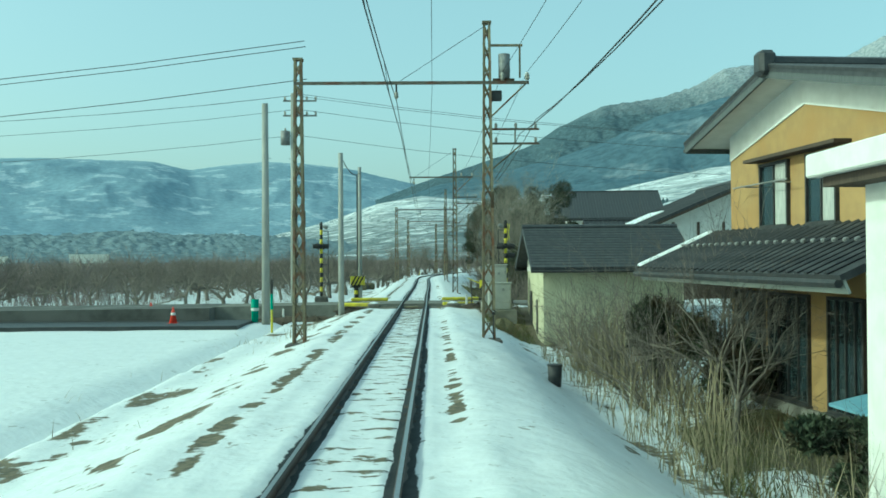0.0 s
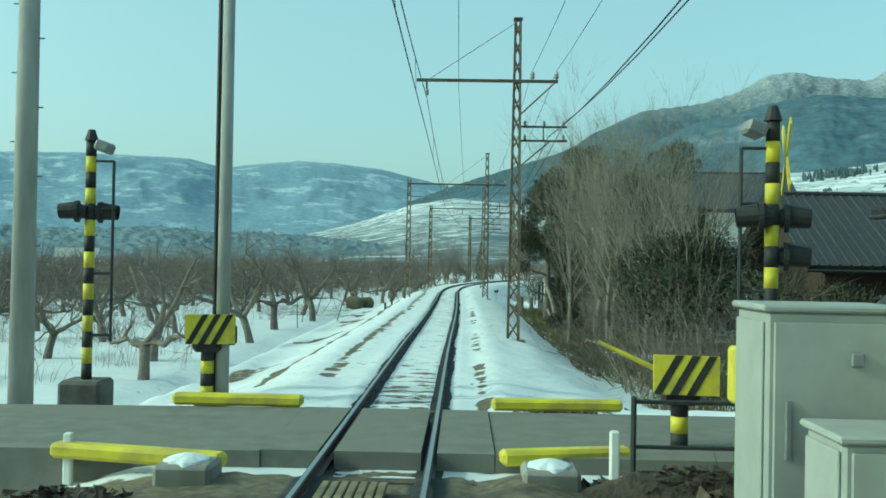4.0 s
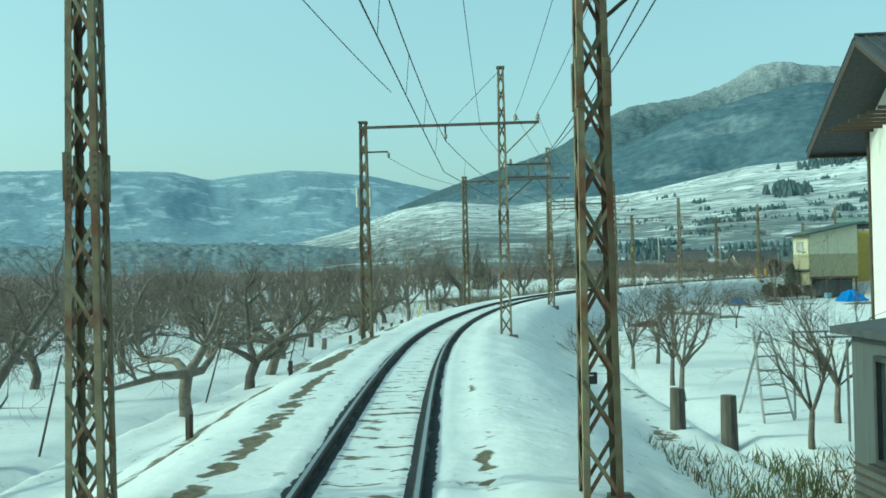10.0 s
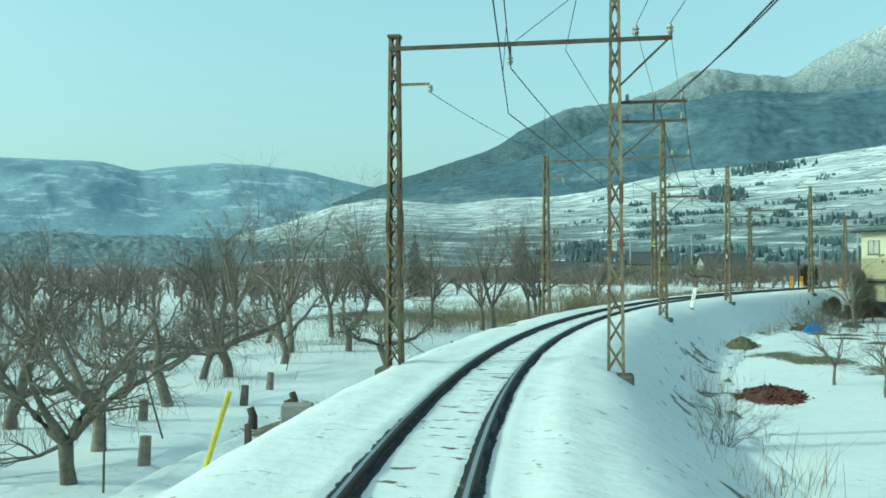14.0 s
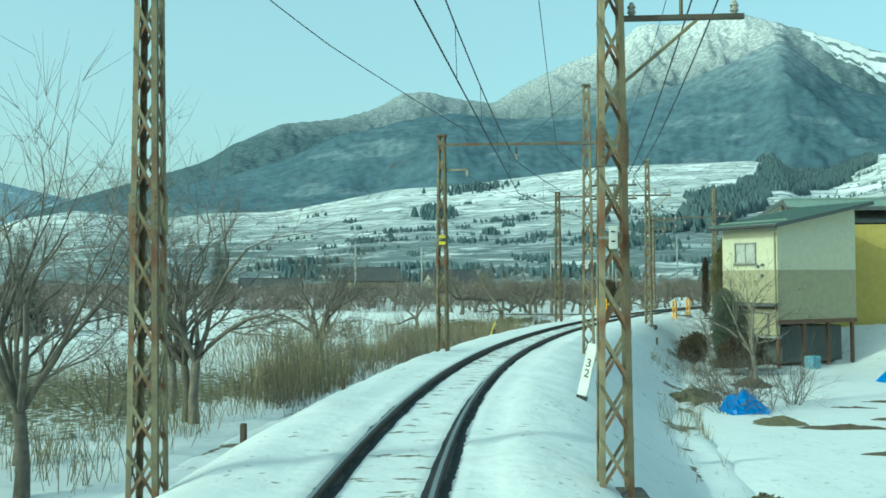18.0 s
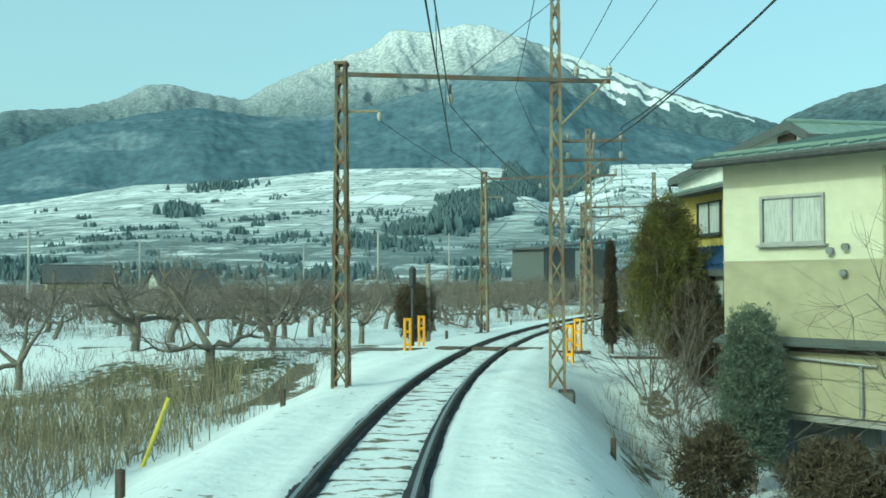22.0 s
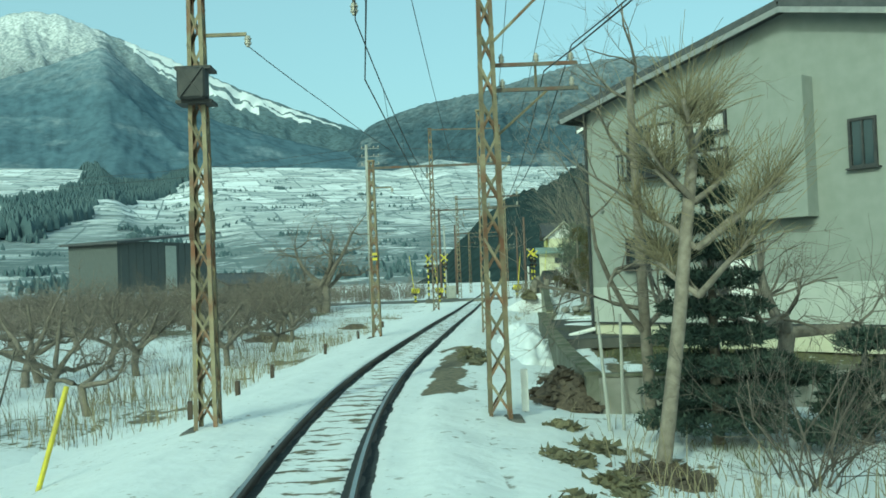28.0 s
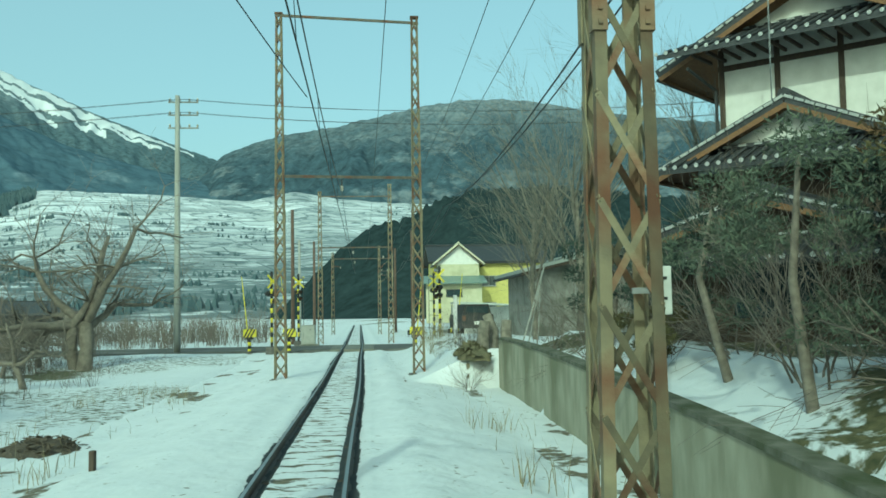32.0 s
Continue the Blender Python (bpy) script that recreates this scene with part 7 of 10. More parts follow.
def bare_tree(seed, kind="apple", height=3.2):
    """Trunk and limbs in one mesh, the fine twigs in another."""
    rng = np.random.RandomState(seed)
    tubes, twigs = Tubes(), Tubes()
    base = Vector((0, 0, -0.25))
    if kind == "apple":
        # short leaning bole, sprawling scaffold limbs that dip and rise, a thatch of fine shoots
        lean = Vector((rng.normal(), rng.normal(), 0)) * 0.14 * height * 0.5
        top = Vector((0, 0, height * rng.uniform(0.20, 0.30))) + lean
        tubes.add([base, Vector((0, 0, 0.05)) + lean * 0.2, base.lerp(top, 0.6) + Vector((rng.normal() * 0.06, rng.normal() * 0.06, 0)), top], [height * 0.062, height * 0.046, height * 0.040, height * 0.042], 8)
        count = rng.randint(3, 5)
        turn = rng.uniform(0, 6.3)
        for k in range(count):
            a = turn + k * 6.28 / count + rng.uniform(-0.4, 0.4)
            p, pts, rad = top.copy(), [top.copy()], [height * 0.033]
            L, rise = height * rng.uniform(0.50, 0.78), rng.uniform(0.25, 0.95)
            for j in range(5):
                a += rng.normal() * 0.25
                rise += rng.normal() * 0.38
                p = p + Vector((math.cos(a), math.sin(a), rise)).normalized() * L / 5
                pts.append(p.copy())
                rad.append(height * 0.033 * (1 - 0.14 * (j + 1)))
            tubes.add(pts, rad, 6)
            for j in range(6):
                q = pts[rng.randint(2, 6)]
                b = a + rng.uniform(-1.7, 1.7)
                d = Vector((math.cos(b), math.sin(b), rng.uniform(-0.15, 1.3))).normalized()
                grow(rng, tubes, twigs, q, d, height * rng.uniform(0.20, 0.38), height * 0.0095, 2, 0.26, 0.03, 4, 0.95, 4, 0.5)
            for j in range(16):
                q = pts[rng.randint(2, 5)].lerp(pts[5], rng.rand())
                d = Vector((rng.normal() * 0.35, rng.normal() * 0.35, 1))
                twigs.add([q, q + d * height * 0.07, q + d * height * rng.uniform(0.13, 0.24)], [0.006, 0.005, 0.003], 3)
    elif kind == "upright":
        top = Vector((rng.normal() * 0.1, rng.normal() * 0.1, height * 0.25))
        tubes.add([base, base.lerp(top, 0.5) + Vector((rng.normal() * 0.04, rng.normal() * 0.04, 0)), top], [height * 0.027, height * 0.021, height * 0.018], 7)
        for k in range(6):
            a = k * 1.05 + rng.uniform(-0.4, 0.4)
            w = 0.3 + 0.5 * rng.rand()
            d = Vector((math.cos(a) * w, math.sin(a) * w, 1)).normalized()
            grow(rng, tubes, twigs, top, d, height * rng.uniform(0.36, 0.56), height * 0.0125, 3, 0.16, 0.04, 4, 0.66, 5, 0.58)
    elif kind == "tall":
        top = Vector((rng.normal() * 0.3, rng.normal() * 0.3, height * 0.6))
        tubes.add([base, base.lerp(top, 0.5) + Vector((rng.normal() * 0.1, rng.normal() * 0.1, 0)), top], [height * 0.0165, height * 0.014, height * 0.008], 8)
        for k in range(13):
            a = k * 2.4 + rng.uniform(-0.4, 0.4)
            d = Vector((math.cos(a) * 0.62, math.sin(a) * 0.62, 1)).normalized()
            grow(rng, tubes, twigs, base.lerp(top, 0.36 + 0.64 * k / 12), d, height * rng.uniform(0.30, 0.46), height * 0.0052, 3, 0.10, 0.05, 4, 0.5, 5, 0.55)
    elif kind == "pollard":
        # a slim bole, a few crooked limbs and dense fine brooms of shoots on their ends
        top = Vector((0.30, -0.5, height * 0.66))
        tubes.add([base, base.lerp(top, 0.5) + Vector((0.1, 0, 0)), top], [0.105, 0.09, 0.075], 8)
        for k in range(12):
            a = k * 2.4
            z = top - Vector((0, 0, height * 0.30 * (k % 4) / 3))
            d = Vector((math.cos(a) * 0.9, math.sin(a) * 0.9, 0.7)).normalized()
            tip = z + d * height * rng.uniform(0.10, 0.24)
            tubes.add([z, z.lerp(tip, 0.5) + Vector((rng.normal(), rng.normal(), 0)) * 0.05, tip], [0.045, 0.036, 0.028], 6)
            for j in range(95):
                q = (d * 0.35 + Vector((rng.normal() * 0.75, rng.normal() * 0.75, 0.75 + rng.normal() * 0.35))).normalized()
                L = height * rng.uniform(0.05, 0.19)
                bend_ = Vector((rng.normal(), rng.normal(), rng.normal())) * 0.05
                s0 = z.lerp(tip, rng.uniform(0.5, 1.0))
                twigs.add([s0, s0 + q * L * 0.5 + bend_, s0 + q * L], [0.0055, 0.0045, 0.003], 3)
    else:                                          # shrub: many stems from the ground
        for k in range(13):
            a = rng.uniform(0, 6.3)
            d = Vector((math.cos(a) * 0.5, math.sin(a) * 0.5, 1)).normalized()
            grow(rng, tubes, twigs, base + Vector((math.cos(a), math.sin(a), 0)) * rng.uniform(0, 0.35), d, height * rng.uniform(0.45, 0.8), height * 0.0075, 2, 0.2, 0.03, 4, 0.6, 5, 0.6)
    return tubes, twigs


def tree_model(name, seed, kind, height, label, bark, twig, group, category="tree"):
    e = thing(name, Matrix.Translation((0, 0, -60)), label, category, group)
    tubes, twigs = bare_tree(seed, kind, height)
    tubes.part("trunk", bark, e)
    twigs.part("crown", twig, e)
    return e


class Grove:
    """A few models of one kind; the first places use the models themselves, all later ones copies."""

    def __init__(self, *models):
        self.models, self.used, self.k = list(models), [False] * len(models), 0

    def at(self, m, which=None, label=""):
        i = (self.k if which is None else which) % len(self.models)
        self.k += 1
        if not self.used[i]:
            self.used[i] = True
            ob = self.models[i]
            ob.matrix_basis = m
        else:
            ob = copy_thing(self.models[i], m @ Matrix.Diagonal((1, 1, 1, 1)))
            ob.matrix_basis = m
        if label:
            tagged(ob, label)
        return ob


def tree_pose(s, d, scale, turn, sink=0.0):
    return Matrix.Translation(tr(s, d, ground_z(s, d) - sink)) @ Matrix.Rotation(turn, 4, "Z") @ Matrix.Scale(scale, 4)


APPLE = "bare gnarled apple tree standing in snow"
apples = Grove(*[tree_model("apple_tree", 20 + i, "apple", 3.0, APPLE, m_bark, m_twig, "apple trees of the orchard") for i in range(8)])
uprights = Grove(*[tree_model("young_tree", 40 + i, "upright", 4.2, "slender bare young tree standing in snow", m_bark, m_twig, "bare young trees") for i in range(3)])
talls = Grove(*[tree_model("bare_tree", 50 + i, "tall", 8.5, "tall bare deciduous tree with pale trunk", m_barkpale, m_barkpale, "tall bare trees") for i in range(3)])
shrubs = Grove(*[tree_model("bare_shrub", 60 + i, "shrub", 2.4, "tangled leafless shrub on the bank", m_twig, m_twig, "leafless shrubs", "shrub") for i in range(3)])


def orchards():
    rng = np.random.RandomState(3)
    named = [(77.9, -6.2, 1.15), (72.5, -7.0, 1.25), (83, -7.6, 1.0), (96, -6.3, 1.1), (101.6, -4.9, 1.05), (106.5, -4.8, 1.05), (110.5, -5.3, 1.15), (104, -8, 1.0), (116, -6.5, 1.0), (122, -7.2, 1.0), (127.6, -6.4, 0.95), (130.3, -7.4, 1.05),
             (136, -9, 1.1), (142, -10.5, 1.3), (145, -6.0, 1.0), (66, -6.5, 1.1), (60, -8, 1.05), (55, -6.5, 1.0), (226.3, -7.0, 0.85), (228.5, -9.0, 0.95), (236, -8.0, 0.85), (243.5, -9, 0.9), (240, -6.4, 0.75), (248, -8.5, 0.9), (253, -7.6, 0.85), (258, -8.5, 0.9), (263.5, -8, 0.95), (269, -9, 1.0), (274, -9.6, 1.1), (250.5, -6.4, 0.85), (255.5, -6.2, 0.8), (260.5, -6.6, 0.85), (246, -11, 0.95), (266, -11.5, 1.0), (271, -12.5, 1.1)]
    for s, d, k in named + [(296.6, -12.2, 2.6), (297.3, -12.8, 2.2)]:
        apples.at(tree_pose(s, d, k, rng.uniform(0, 6.3)))
    for s0, s1, rows, d0 in ((50, 150, 6, -10.5), (205, 285, 5, -11.5), (206, 224, 2, -6.6), (284, 302, 4, -15), (193, 202, 2, -7)):
        for r in range(rows):
            s = s0
            while s < s1:
                s += rng.uniform(4.0, 5.8)
                d = d0 - r * 4.8 + rng.normal() * 0.5
                apples.at(tree_pose(s, d, rng.uniform(0.78, 1.12), rng.uniform(0, 6.3)))
    for s, d, k in ((110.5, 5.9, 0.72), (105.7, 6.3, 0.8), (102.8, 6.0, 0.85), (112.5, 6.9, 0.8), (99, 8.0, 0.8), (117, 8, 0.7), (96.5, 6.6, 0.7)):
        uprights.at(tree_pose(s, d, k * 0.82, rng.uniform(0, 6.3)), None, "small bare fruit tree below the bank")
    for s, d, k in ((167.2, -7.2, 1.45), (167.5, -7.6, 1.35), (168.6, -8.6, 1.3), (19.0, 6.5, 0.78), (16.6, 6.2, 0.72), (20.6, 7.2, 0.85), (178.6, -8.3, 1.15), (162, -8.5, 1.2), (177.5, -7.8, 0.9), (152, -9, 1.35), (149, -12, 1.5), (156, -14, 1.4), (146.5, 8.6, 0.55), (144, 9.8, 0.6), (141, 12, 0.55), (150, 10.5, 0.5), (184.3, 7.6, 1.15), (159.5, -6.86, 1.35), (156, -11, 1.5), (163, -12, 1.3), (151, -16, 1.5)):
        uprights.at(tree_pose(s, d, k, rng.uniform(0, 6.3)))
    for k in range(16):
        uprights.at(tree_pose(rng.uniform(118, 170), rng.uniform(-36, -13), rng.uniform(0.9, 1.3), rng.uniform(0, 6.3)))
    for s, d, k in ((74.5, 6.6, 0.95), (70.7, 5.05, 0.78), (66, 7.4, 0.8), (61, 6.2, 0.62), (64, 5.6, 0.6), (58, 7.2, 0.65), (77.5, 7.6, 1.0), (80, 7.4, 0.9), (67.5, 6.2, 0.8), (284, 8.2, 1.0), (288, 7.4, 0.9), (281, 12, 1.0), (294, 9, 0.8)):
        talls.at(tree_pose(s, d, k, rng.uniform(0, 6.3)))
    for s, d, k in ((18.5, 6.3, 0.9), (21, 5.8, 1.2), (24.5, 6.4, 1.25), (27, 6.2, 1.25), (30, 6.0, 1.1), (32.5, 5.6, 0.9), (66, 8.5, 1.6), (69, 9.5, 1.7), (72, 8.0, 1.5), (75, 10, 1.8), (78, 9, 1.6), (64, 9.5, 1.6), (81, 8.0, 1.4), (61, 8.2, 1.5), (79, 7.4, 1.2), (84, 8.8, 1.6), (76.5, 7.4, 1.2), (76, 6.2, 0.8), (71.5, 6.4, 0.9), (198.5, 5.3, 1.25), (196, 5.8, 1.15), (13, 6.4, 0.6), (22.3, 6.3, 1.6), (28.5, 5.8, 1.15), (10.5, 6.2, 0.55), (52.5, 5.4, 1.0), (55, 4.9, 1.2), (57, 5.6, 1.2), (60, 4.6, 1.0), (50.5, 6.2, 0.9), (54, 7, 1.3), (49.8, 4.6, 0.6),
                    (116, 4.7, 0.5), (120, 5, 0.5), (134, 4.6, 0.55), (139, 5, 0.5), (197, 5.2, 0.7), (194, 5, 0.6), (199, 6.5, 0.9), (188, 5.6, 0.6), (207, 4.9, 1.3), (212, 4.5, 0.8), (215, 5, 1.2), (218, 4.6, 1.1), (222, 5.6, 1.0), (227, 5.8, 0.9), (230, 5.6, 0.9), (249, -5.5, 0.5), (272, 5.9, 0.8), (278, 6, 0.8),
                    (172, -8, 0.8), (180, -9, 0.8), (186, -8, 0.8), (168, -10, 1.0), (160, -10, 0.9), (183, -13, 1.1), (175, -14, 1.1), (190, -12, 1.0), (166, -14, 1.1), (176, -5.4, 0.6), (180, -5.2, 0.6), (183, -5.6, 0.7), (187, -5.4, 0.6), (170, -5.8, 0.6), (178, -7, 0.8), (174.5, 6.4, 0.8), (177, 6.0, 0.7), (176, 7.4, 0.9), (179, 6.9, 0.8), (181.5, 6.3, 0.7), (178, 8.6, 1.0)):
        shrubs.at(tree_pose(s, d, k, rng.uniform(0, 6.3)))


def sticks(name, label, boxes, mat, seed, kind="stuff"):
    """Thin upright stems, gathered: reeds, weeds or far twigs. Each box: s range, d range, count, height, lean, width."""
    rng = np.random.RandomState(seed)
    v, f = [], []
    for s0, s1, d0, d1, count, h, lean, wd in boxes:
        S, D = rng.uniform(s0, s1, count), rng.uniform(d0, d1, count)
        # most stems stand in tufts of uneven height
        nt = max(count // 45, 3)
        ts, td, th = rng.uniform(s0, s1, nt), rng.uniform(d0, d1, nt), rng.uniform(0.6, 1.35, nt)
        own, tuft = rng.rand(count) < 0.7, rng.randint(0, nt, count)
        S = np.where(own, ts[tuft] + rng.normal(size=count) * 0.45, S)
        D = np.where(own, np.clip(td[tuft] + rng.normal(size=count) * 0.45, d0, d1), D)
        tall = np.where(own, th[tuft], 0.75)
        x, y = tr_many(S, D)
        z = level(S, D) - 0.15
        for i in range(count):
            hh = h * rng.uniform(0.5, 1.25) * tall[i]
            lx, ly, a = rng.normal() * lean * hh, rng.normal() * lean * hh, rng.uniform(0, 3.14)
            cx, cy = math.cos(a) * wd, math.sin(a) * wd
            k = len(v)
            v += [(x[i] - cx, y[i] - cy, z[i]), (x[i] + cx, y[i] + cy, z[i]), (x[i] + lx * 0.4 + cx, y[i] + ly * 0.4 + cy, z[i] + hh * 0.6), (x[i] + lx * 0.4 - cx, y[i] + ly * 0.4 - cy, z[i] + hh * 0.6), (x[i] + lx, y[i] + ly, z[i] + hh)]
            f += [(k, k + 1, k + 2, k + 3), (k + 3, k + 2, k + 4)]
    return tagged(mesh_object(name, v, f, mat, smooth=False), label, name.replace("_", " "), kind=kind)


def far_orchard():
    """The orchards beyond: hundreds of small bare crowns that merge into a brown haze."""
    rng = np.random.RandomState(8)
    v, f = [], []
    spots = []
    for _ in range(6400):
        s, r = rng.uniform(-30, 330), 32 + 330 * rng.rand() ** 1.6
        x, y = tr(s, -r)[:2] if s < 300 else tr(300, -r + (s - 300))[:2]
        spots.append((x, y))
    for _ in range(900):
        a, r = rng.uniform(-0.2, 1.2), rng.uniform(200, 420)
        spots.append((60 + math.sin(a) * r, 120 + math.cos(a) * r))
    X, Y = np.array(spots).T
    S, D = to_line(X, Y)
    for x, y, s, d in zip(X, Y, S, D):
        if abs(d) < 28 or (d > 0 and d < 60):
            continue
        tall = 95 < s < 172 and d > -75
        h = rng.uniform(3.4, 5.4) if tall else rng.uniform(2.5, 3.7) * (1.25 if rng.rand() < 0.06 else 1)
        k = len(v)
        zb = -1.3
        v += [(x - 0.1, y, zb), (x + 0.1, y, zb), (x + 0.06, y, zb + h * 0.4), (x - 0.06, y, zb + h * 0.4)]
        f.append((k, k + 1, k + 2, k + 3))
        for _ in range(30):
            a, e = rng.uniform(0, 6.283), rng.uniform(-0.25, 1.25)
            L = h * rng.uniform(0.35, 0.75)
            p = (x, y, zb + h * rng.uniform(0.12, 0.5))
            q = (p[0] + math.cos(a) * math.cos(e) * L, p[1] + math.sin(a) * math.cos(e) * L, p[2] + math.sin(e) * L)
            wd = 0.035 + 0.0006 * abs(d) * rng.uniform(0.5, 1)
            k = len(v)
            b = rng.uniform(0, 3.14)
            v += [(p[0] - math.cos(b) * wd, p[1] - math.sin(b) * wd, p[2]), (p[0] + math.cos(b) * wd, p[1] + math.sin(b) * wd, p[2]), q]
            f.append((k, k + 1, k + 2))
    return tagged(mesh_object("far_orchard_trees", v, f, m_brush, smooth=False), "wide brown haze of bare orchard trees", "orchard", kind="stuff")


def leaf_cloud(rng, blobs, count, size, flat=0.6):
    """Small leaf sprays scattered in and on ellipsoids (centre, radii), pointing outwards and up."""
    c, r = np.array([b[0] for b in blobs], float), np.array([b[1] for b in blobs], float)
    vol = r.prod(1) ** 0.67
    i = rng.choice(len(blobs), count, p=vol / vol.sum())
    u = rng.normal(size=(count, 3))
    u /= np.linalg.norm(u, axis=1)[:, None]
    # uneven shells: tufts stand out, hollows stay open
    tuft = 0.88 + 0.30 * np.sin(u[:, 0] * 7 + i * 1.7) * np.sin(u[:, 1] * 6 + i) * np.cos(u[:, 2] * 8 + i * 0.6)
    p = c[i] + u * r[i] * (tuft * rng.uniform(0.40, 1.10, count) ** 0.55)[:, None]
    a = u * 0.8 + rng.normal(size=(count, 3)) * 0.65 + np.array([0, 0, 0.25])
    b = rng.normal(size=(count, 3))
    a /= np.linalg.norm(a, axis=1)[:, None]
    b = np.cross(a, b)
    b /= np.linalg.norm(b, axis=1)[:, None]
    sz = (size * rng.uniform(0.5, 1.6, count))[:, None]
    v = np.stack([p - a * sz, p + b * sz * flat, p + a * sz * 1.4, p - b * sz * flat], 1).reshape(-1, 3)
    k = np.arange(count)[:, None] * 4
    f = np.concatenate([k + [[0, 1, 2]], k + [[0, 2, 3]]])
    return v.tolist(), f.tolist()


def evergreen(name, label, m, blobs, count, size, mat, trunk=None, bark=None, seed=0, category="tree", inner=True):
    rng = np.random.RandomState(seed)
    e = thing(name, m, label, category)
    if trunk:
        t = Tubes()
        for pts, r0, r1 in trunk:
            pts = [Vector(p) for p in pts]
            t.add(pts, [r0 + (r1 - r0) * i / (len(pts) - 1) for i in range(len(pts))], 7)
        t.part("trunk", bark or m_bark, e)
    v, f = leaf_cloud(rng, blobs, count, size, 0.36 if mat is m_leafdark else 0.26)
    me = bpy.data.meshes.new("crown")
    me.from_pydata(v, [], f)
    me.materials.append(mat)
    ob = new("crown", me)
    ob.parent = e
    return e


def cone_blobs(rng, h0, h1, r0, r1, n, jitter=0.25):
    out = []
    for i in range(n):
        u = i / (n - 1)
        r = r0 + (r1 - r0) * u
        a = rng.uniform(0, 6.3)
        out.append(((math.cos(a) * r * jitter, math.sin(a) * r * jitter, h0 + (h1 - h0) * u), (r, r, (h1 - h0) / n * 1.3)))
    return out


m_olive = material("olive_needles", (0.065, 0.066, 0.03), (0.11, 0.10, 0.045), 0.9, 3, bump=0, c3=(0.06, 0.04, 0.022), scale3=1.5)


def conifers():
    rng = np.random.RandomState(17)
    # the big dark cypress by the hut, its neighbours behind
    for i, (s, d, h, r, lo) in enumerate(((85.5, 5.5, 8.0, 2.0, 2.6), (86.4, 7.6, 9.0, 2.4, 2.6), (83, 10.2, 8.6, 2.4, 1.6), (86.6, 6.8, 2.6, 0.7, 0.3), (86, 12.5, 9.5, 3, 1.0), (79.5, 11.5, 5.2, 2.0, 0.8), (69.5, 7.6, 6.0, 1.7, 2.2), (76.5, 8.6, 5.0, 1.6, 1.6), (88.5, 9.8, 9.0, 2.2, 1.5), (83.5, 8.0, 6.6, 1.6, 1.6))):
        blobs = []
        for k in range(46):
            u = rng.rand()
            a = rng.uniform(0, 6.3)
            rr = r * (1 - 0.65 * u) * rng.uniform(0.45, 1.0)
            k_ = rng.uniform(0.45, 1.0)
            blobs.append(((math.cos(a) * rr, math.sin(a) * rr, lo + (h - lo) * u), (0.85 * k_, 0.85 * k_, 0.8 * k_)))
        limbs = [([(0, 0, -0.3), (0.05, 0, 2), (0, 0.1, h * 0.8)], 0.24, 0.06)]
        for k in range(7):
            a, z = rng.uniform(0, 6.3), rng.uniform(1.2, h * 0.5)
            limbs.append(([(0, 0, z), (math.cos(a) * 0.9, math.sin(a) * 0.9, z + 0.2), (math.cos(a) * 1.9, math.sin(a) * 1.9, z + 0.7)], 0.06, 0.015))
        evergreen("cypress_tree", "tall dark green cypress with a bare lower trunk", Matrix.Translation(tr(s, d, ground_z(s, d))), blobs, 80000 if i < 2 else 40000, 0.036 if i < 2 else 0.045, m_leafdark, limbs, m_bark, 30 + i)
    # evergreen shrubs in the grove past the crossing
    for i, (s, d, h, r) in enumerate(((57.5, 6.6, 4.2, 1.7), (62.5, 7.0, 4.0, 1.8), (67.5, 9.5, 5, 2.2), (73, 10.5, 4.2, 2.0), (54.5, 9.0, 3.0, 1.8), (73.8, 5.3, 1.5, 0.65), (50.5, 8.5, 2.2, 1.5), (84.5, 7.3, 3.2, 1.2), (20.5, 7.2, 2.2, 1.0), (23.5, 6.4, 2.6, 0.8), (12.4, 6.8, 1.2, 0.9))):
        blobs = [((rng.normal() * r * 0.4, rng.normal() * r * 0.4, h * rng.uniform(0.3, 0.8)), (r * 0.5, r * 0.5, h * 0.22)) for k in range(9)]
        evergreen("evergreen_bush", "dense dark evergreen bush beside the line", Matrix.Translation(tr(s, d, ground_z(s, d))), blobs, 14000, 0.05, m_leafdark, [([(0, 0, -0.2), (0, 0, h * 0.7)], 0.09, 0.03)], m_bark, 60 + i, "shrub")
    # clipped golden hedge tree, thin dark column and round bush by the footpath
    evergreen("hedge_tree", "tall clipped golden-green conifer with a rounded top", Matrix.Translation((40.9, 189.2, -0.25)), [((0, 0, 1.6), (1.33, 1.33, 1.4)), ((0, 0, 2.6), (1.3, 1.3, 1.4)), ((0, 0, 3.5), (1.05, 1.05, 1.15)), ((0, 0, 4.1), (0.75, 0.75, 0.85)), ((0.2, -0.4, 1.0), (1.1, 1.1, 1.0))], 90000, 0.034, m_hedge, [([(0, 0, -0.2), (0, 0, 4.5)], 0.16, 0.05)], m_bark, 81)
    evergreen("column_tree", "thin dark brown columnar conifer", Matrix.Translation((40.38, 191.01, -0.35)), [((0, 0, 0.75 + 0.36 * k), (0.265 - 0.012 * k + 0.03 * math.sin(k * 2.3), 0.265 - 0.012 * k + 0.03 * math.sin(k * 2.3), 0.42)) for k in range(8)], 44000, 0.026, m_brownleaf, [([(0, 0, -0.2), (0, 0, 3.3)], 0.10, 0.03)], m_bark, 82)
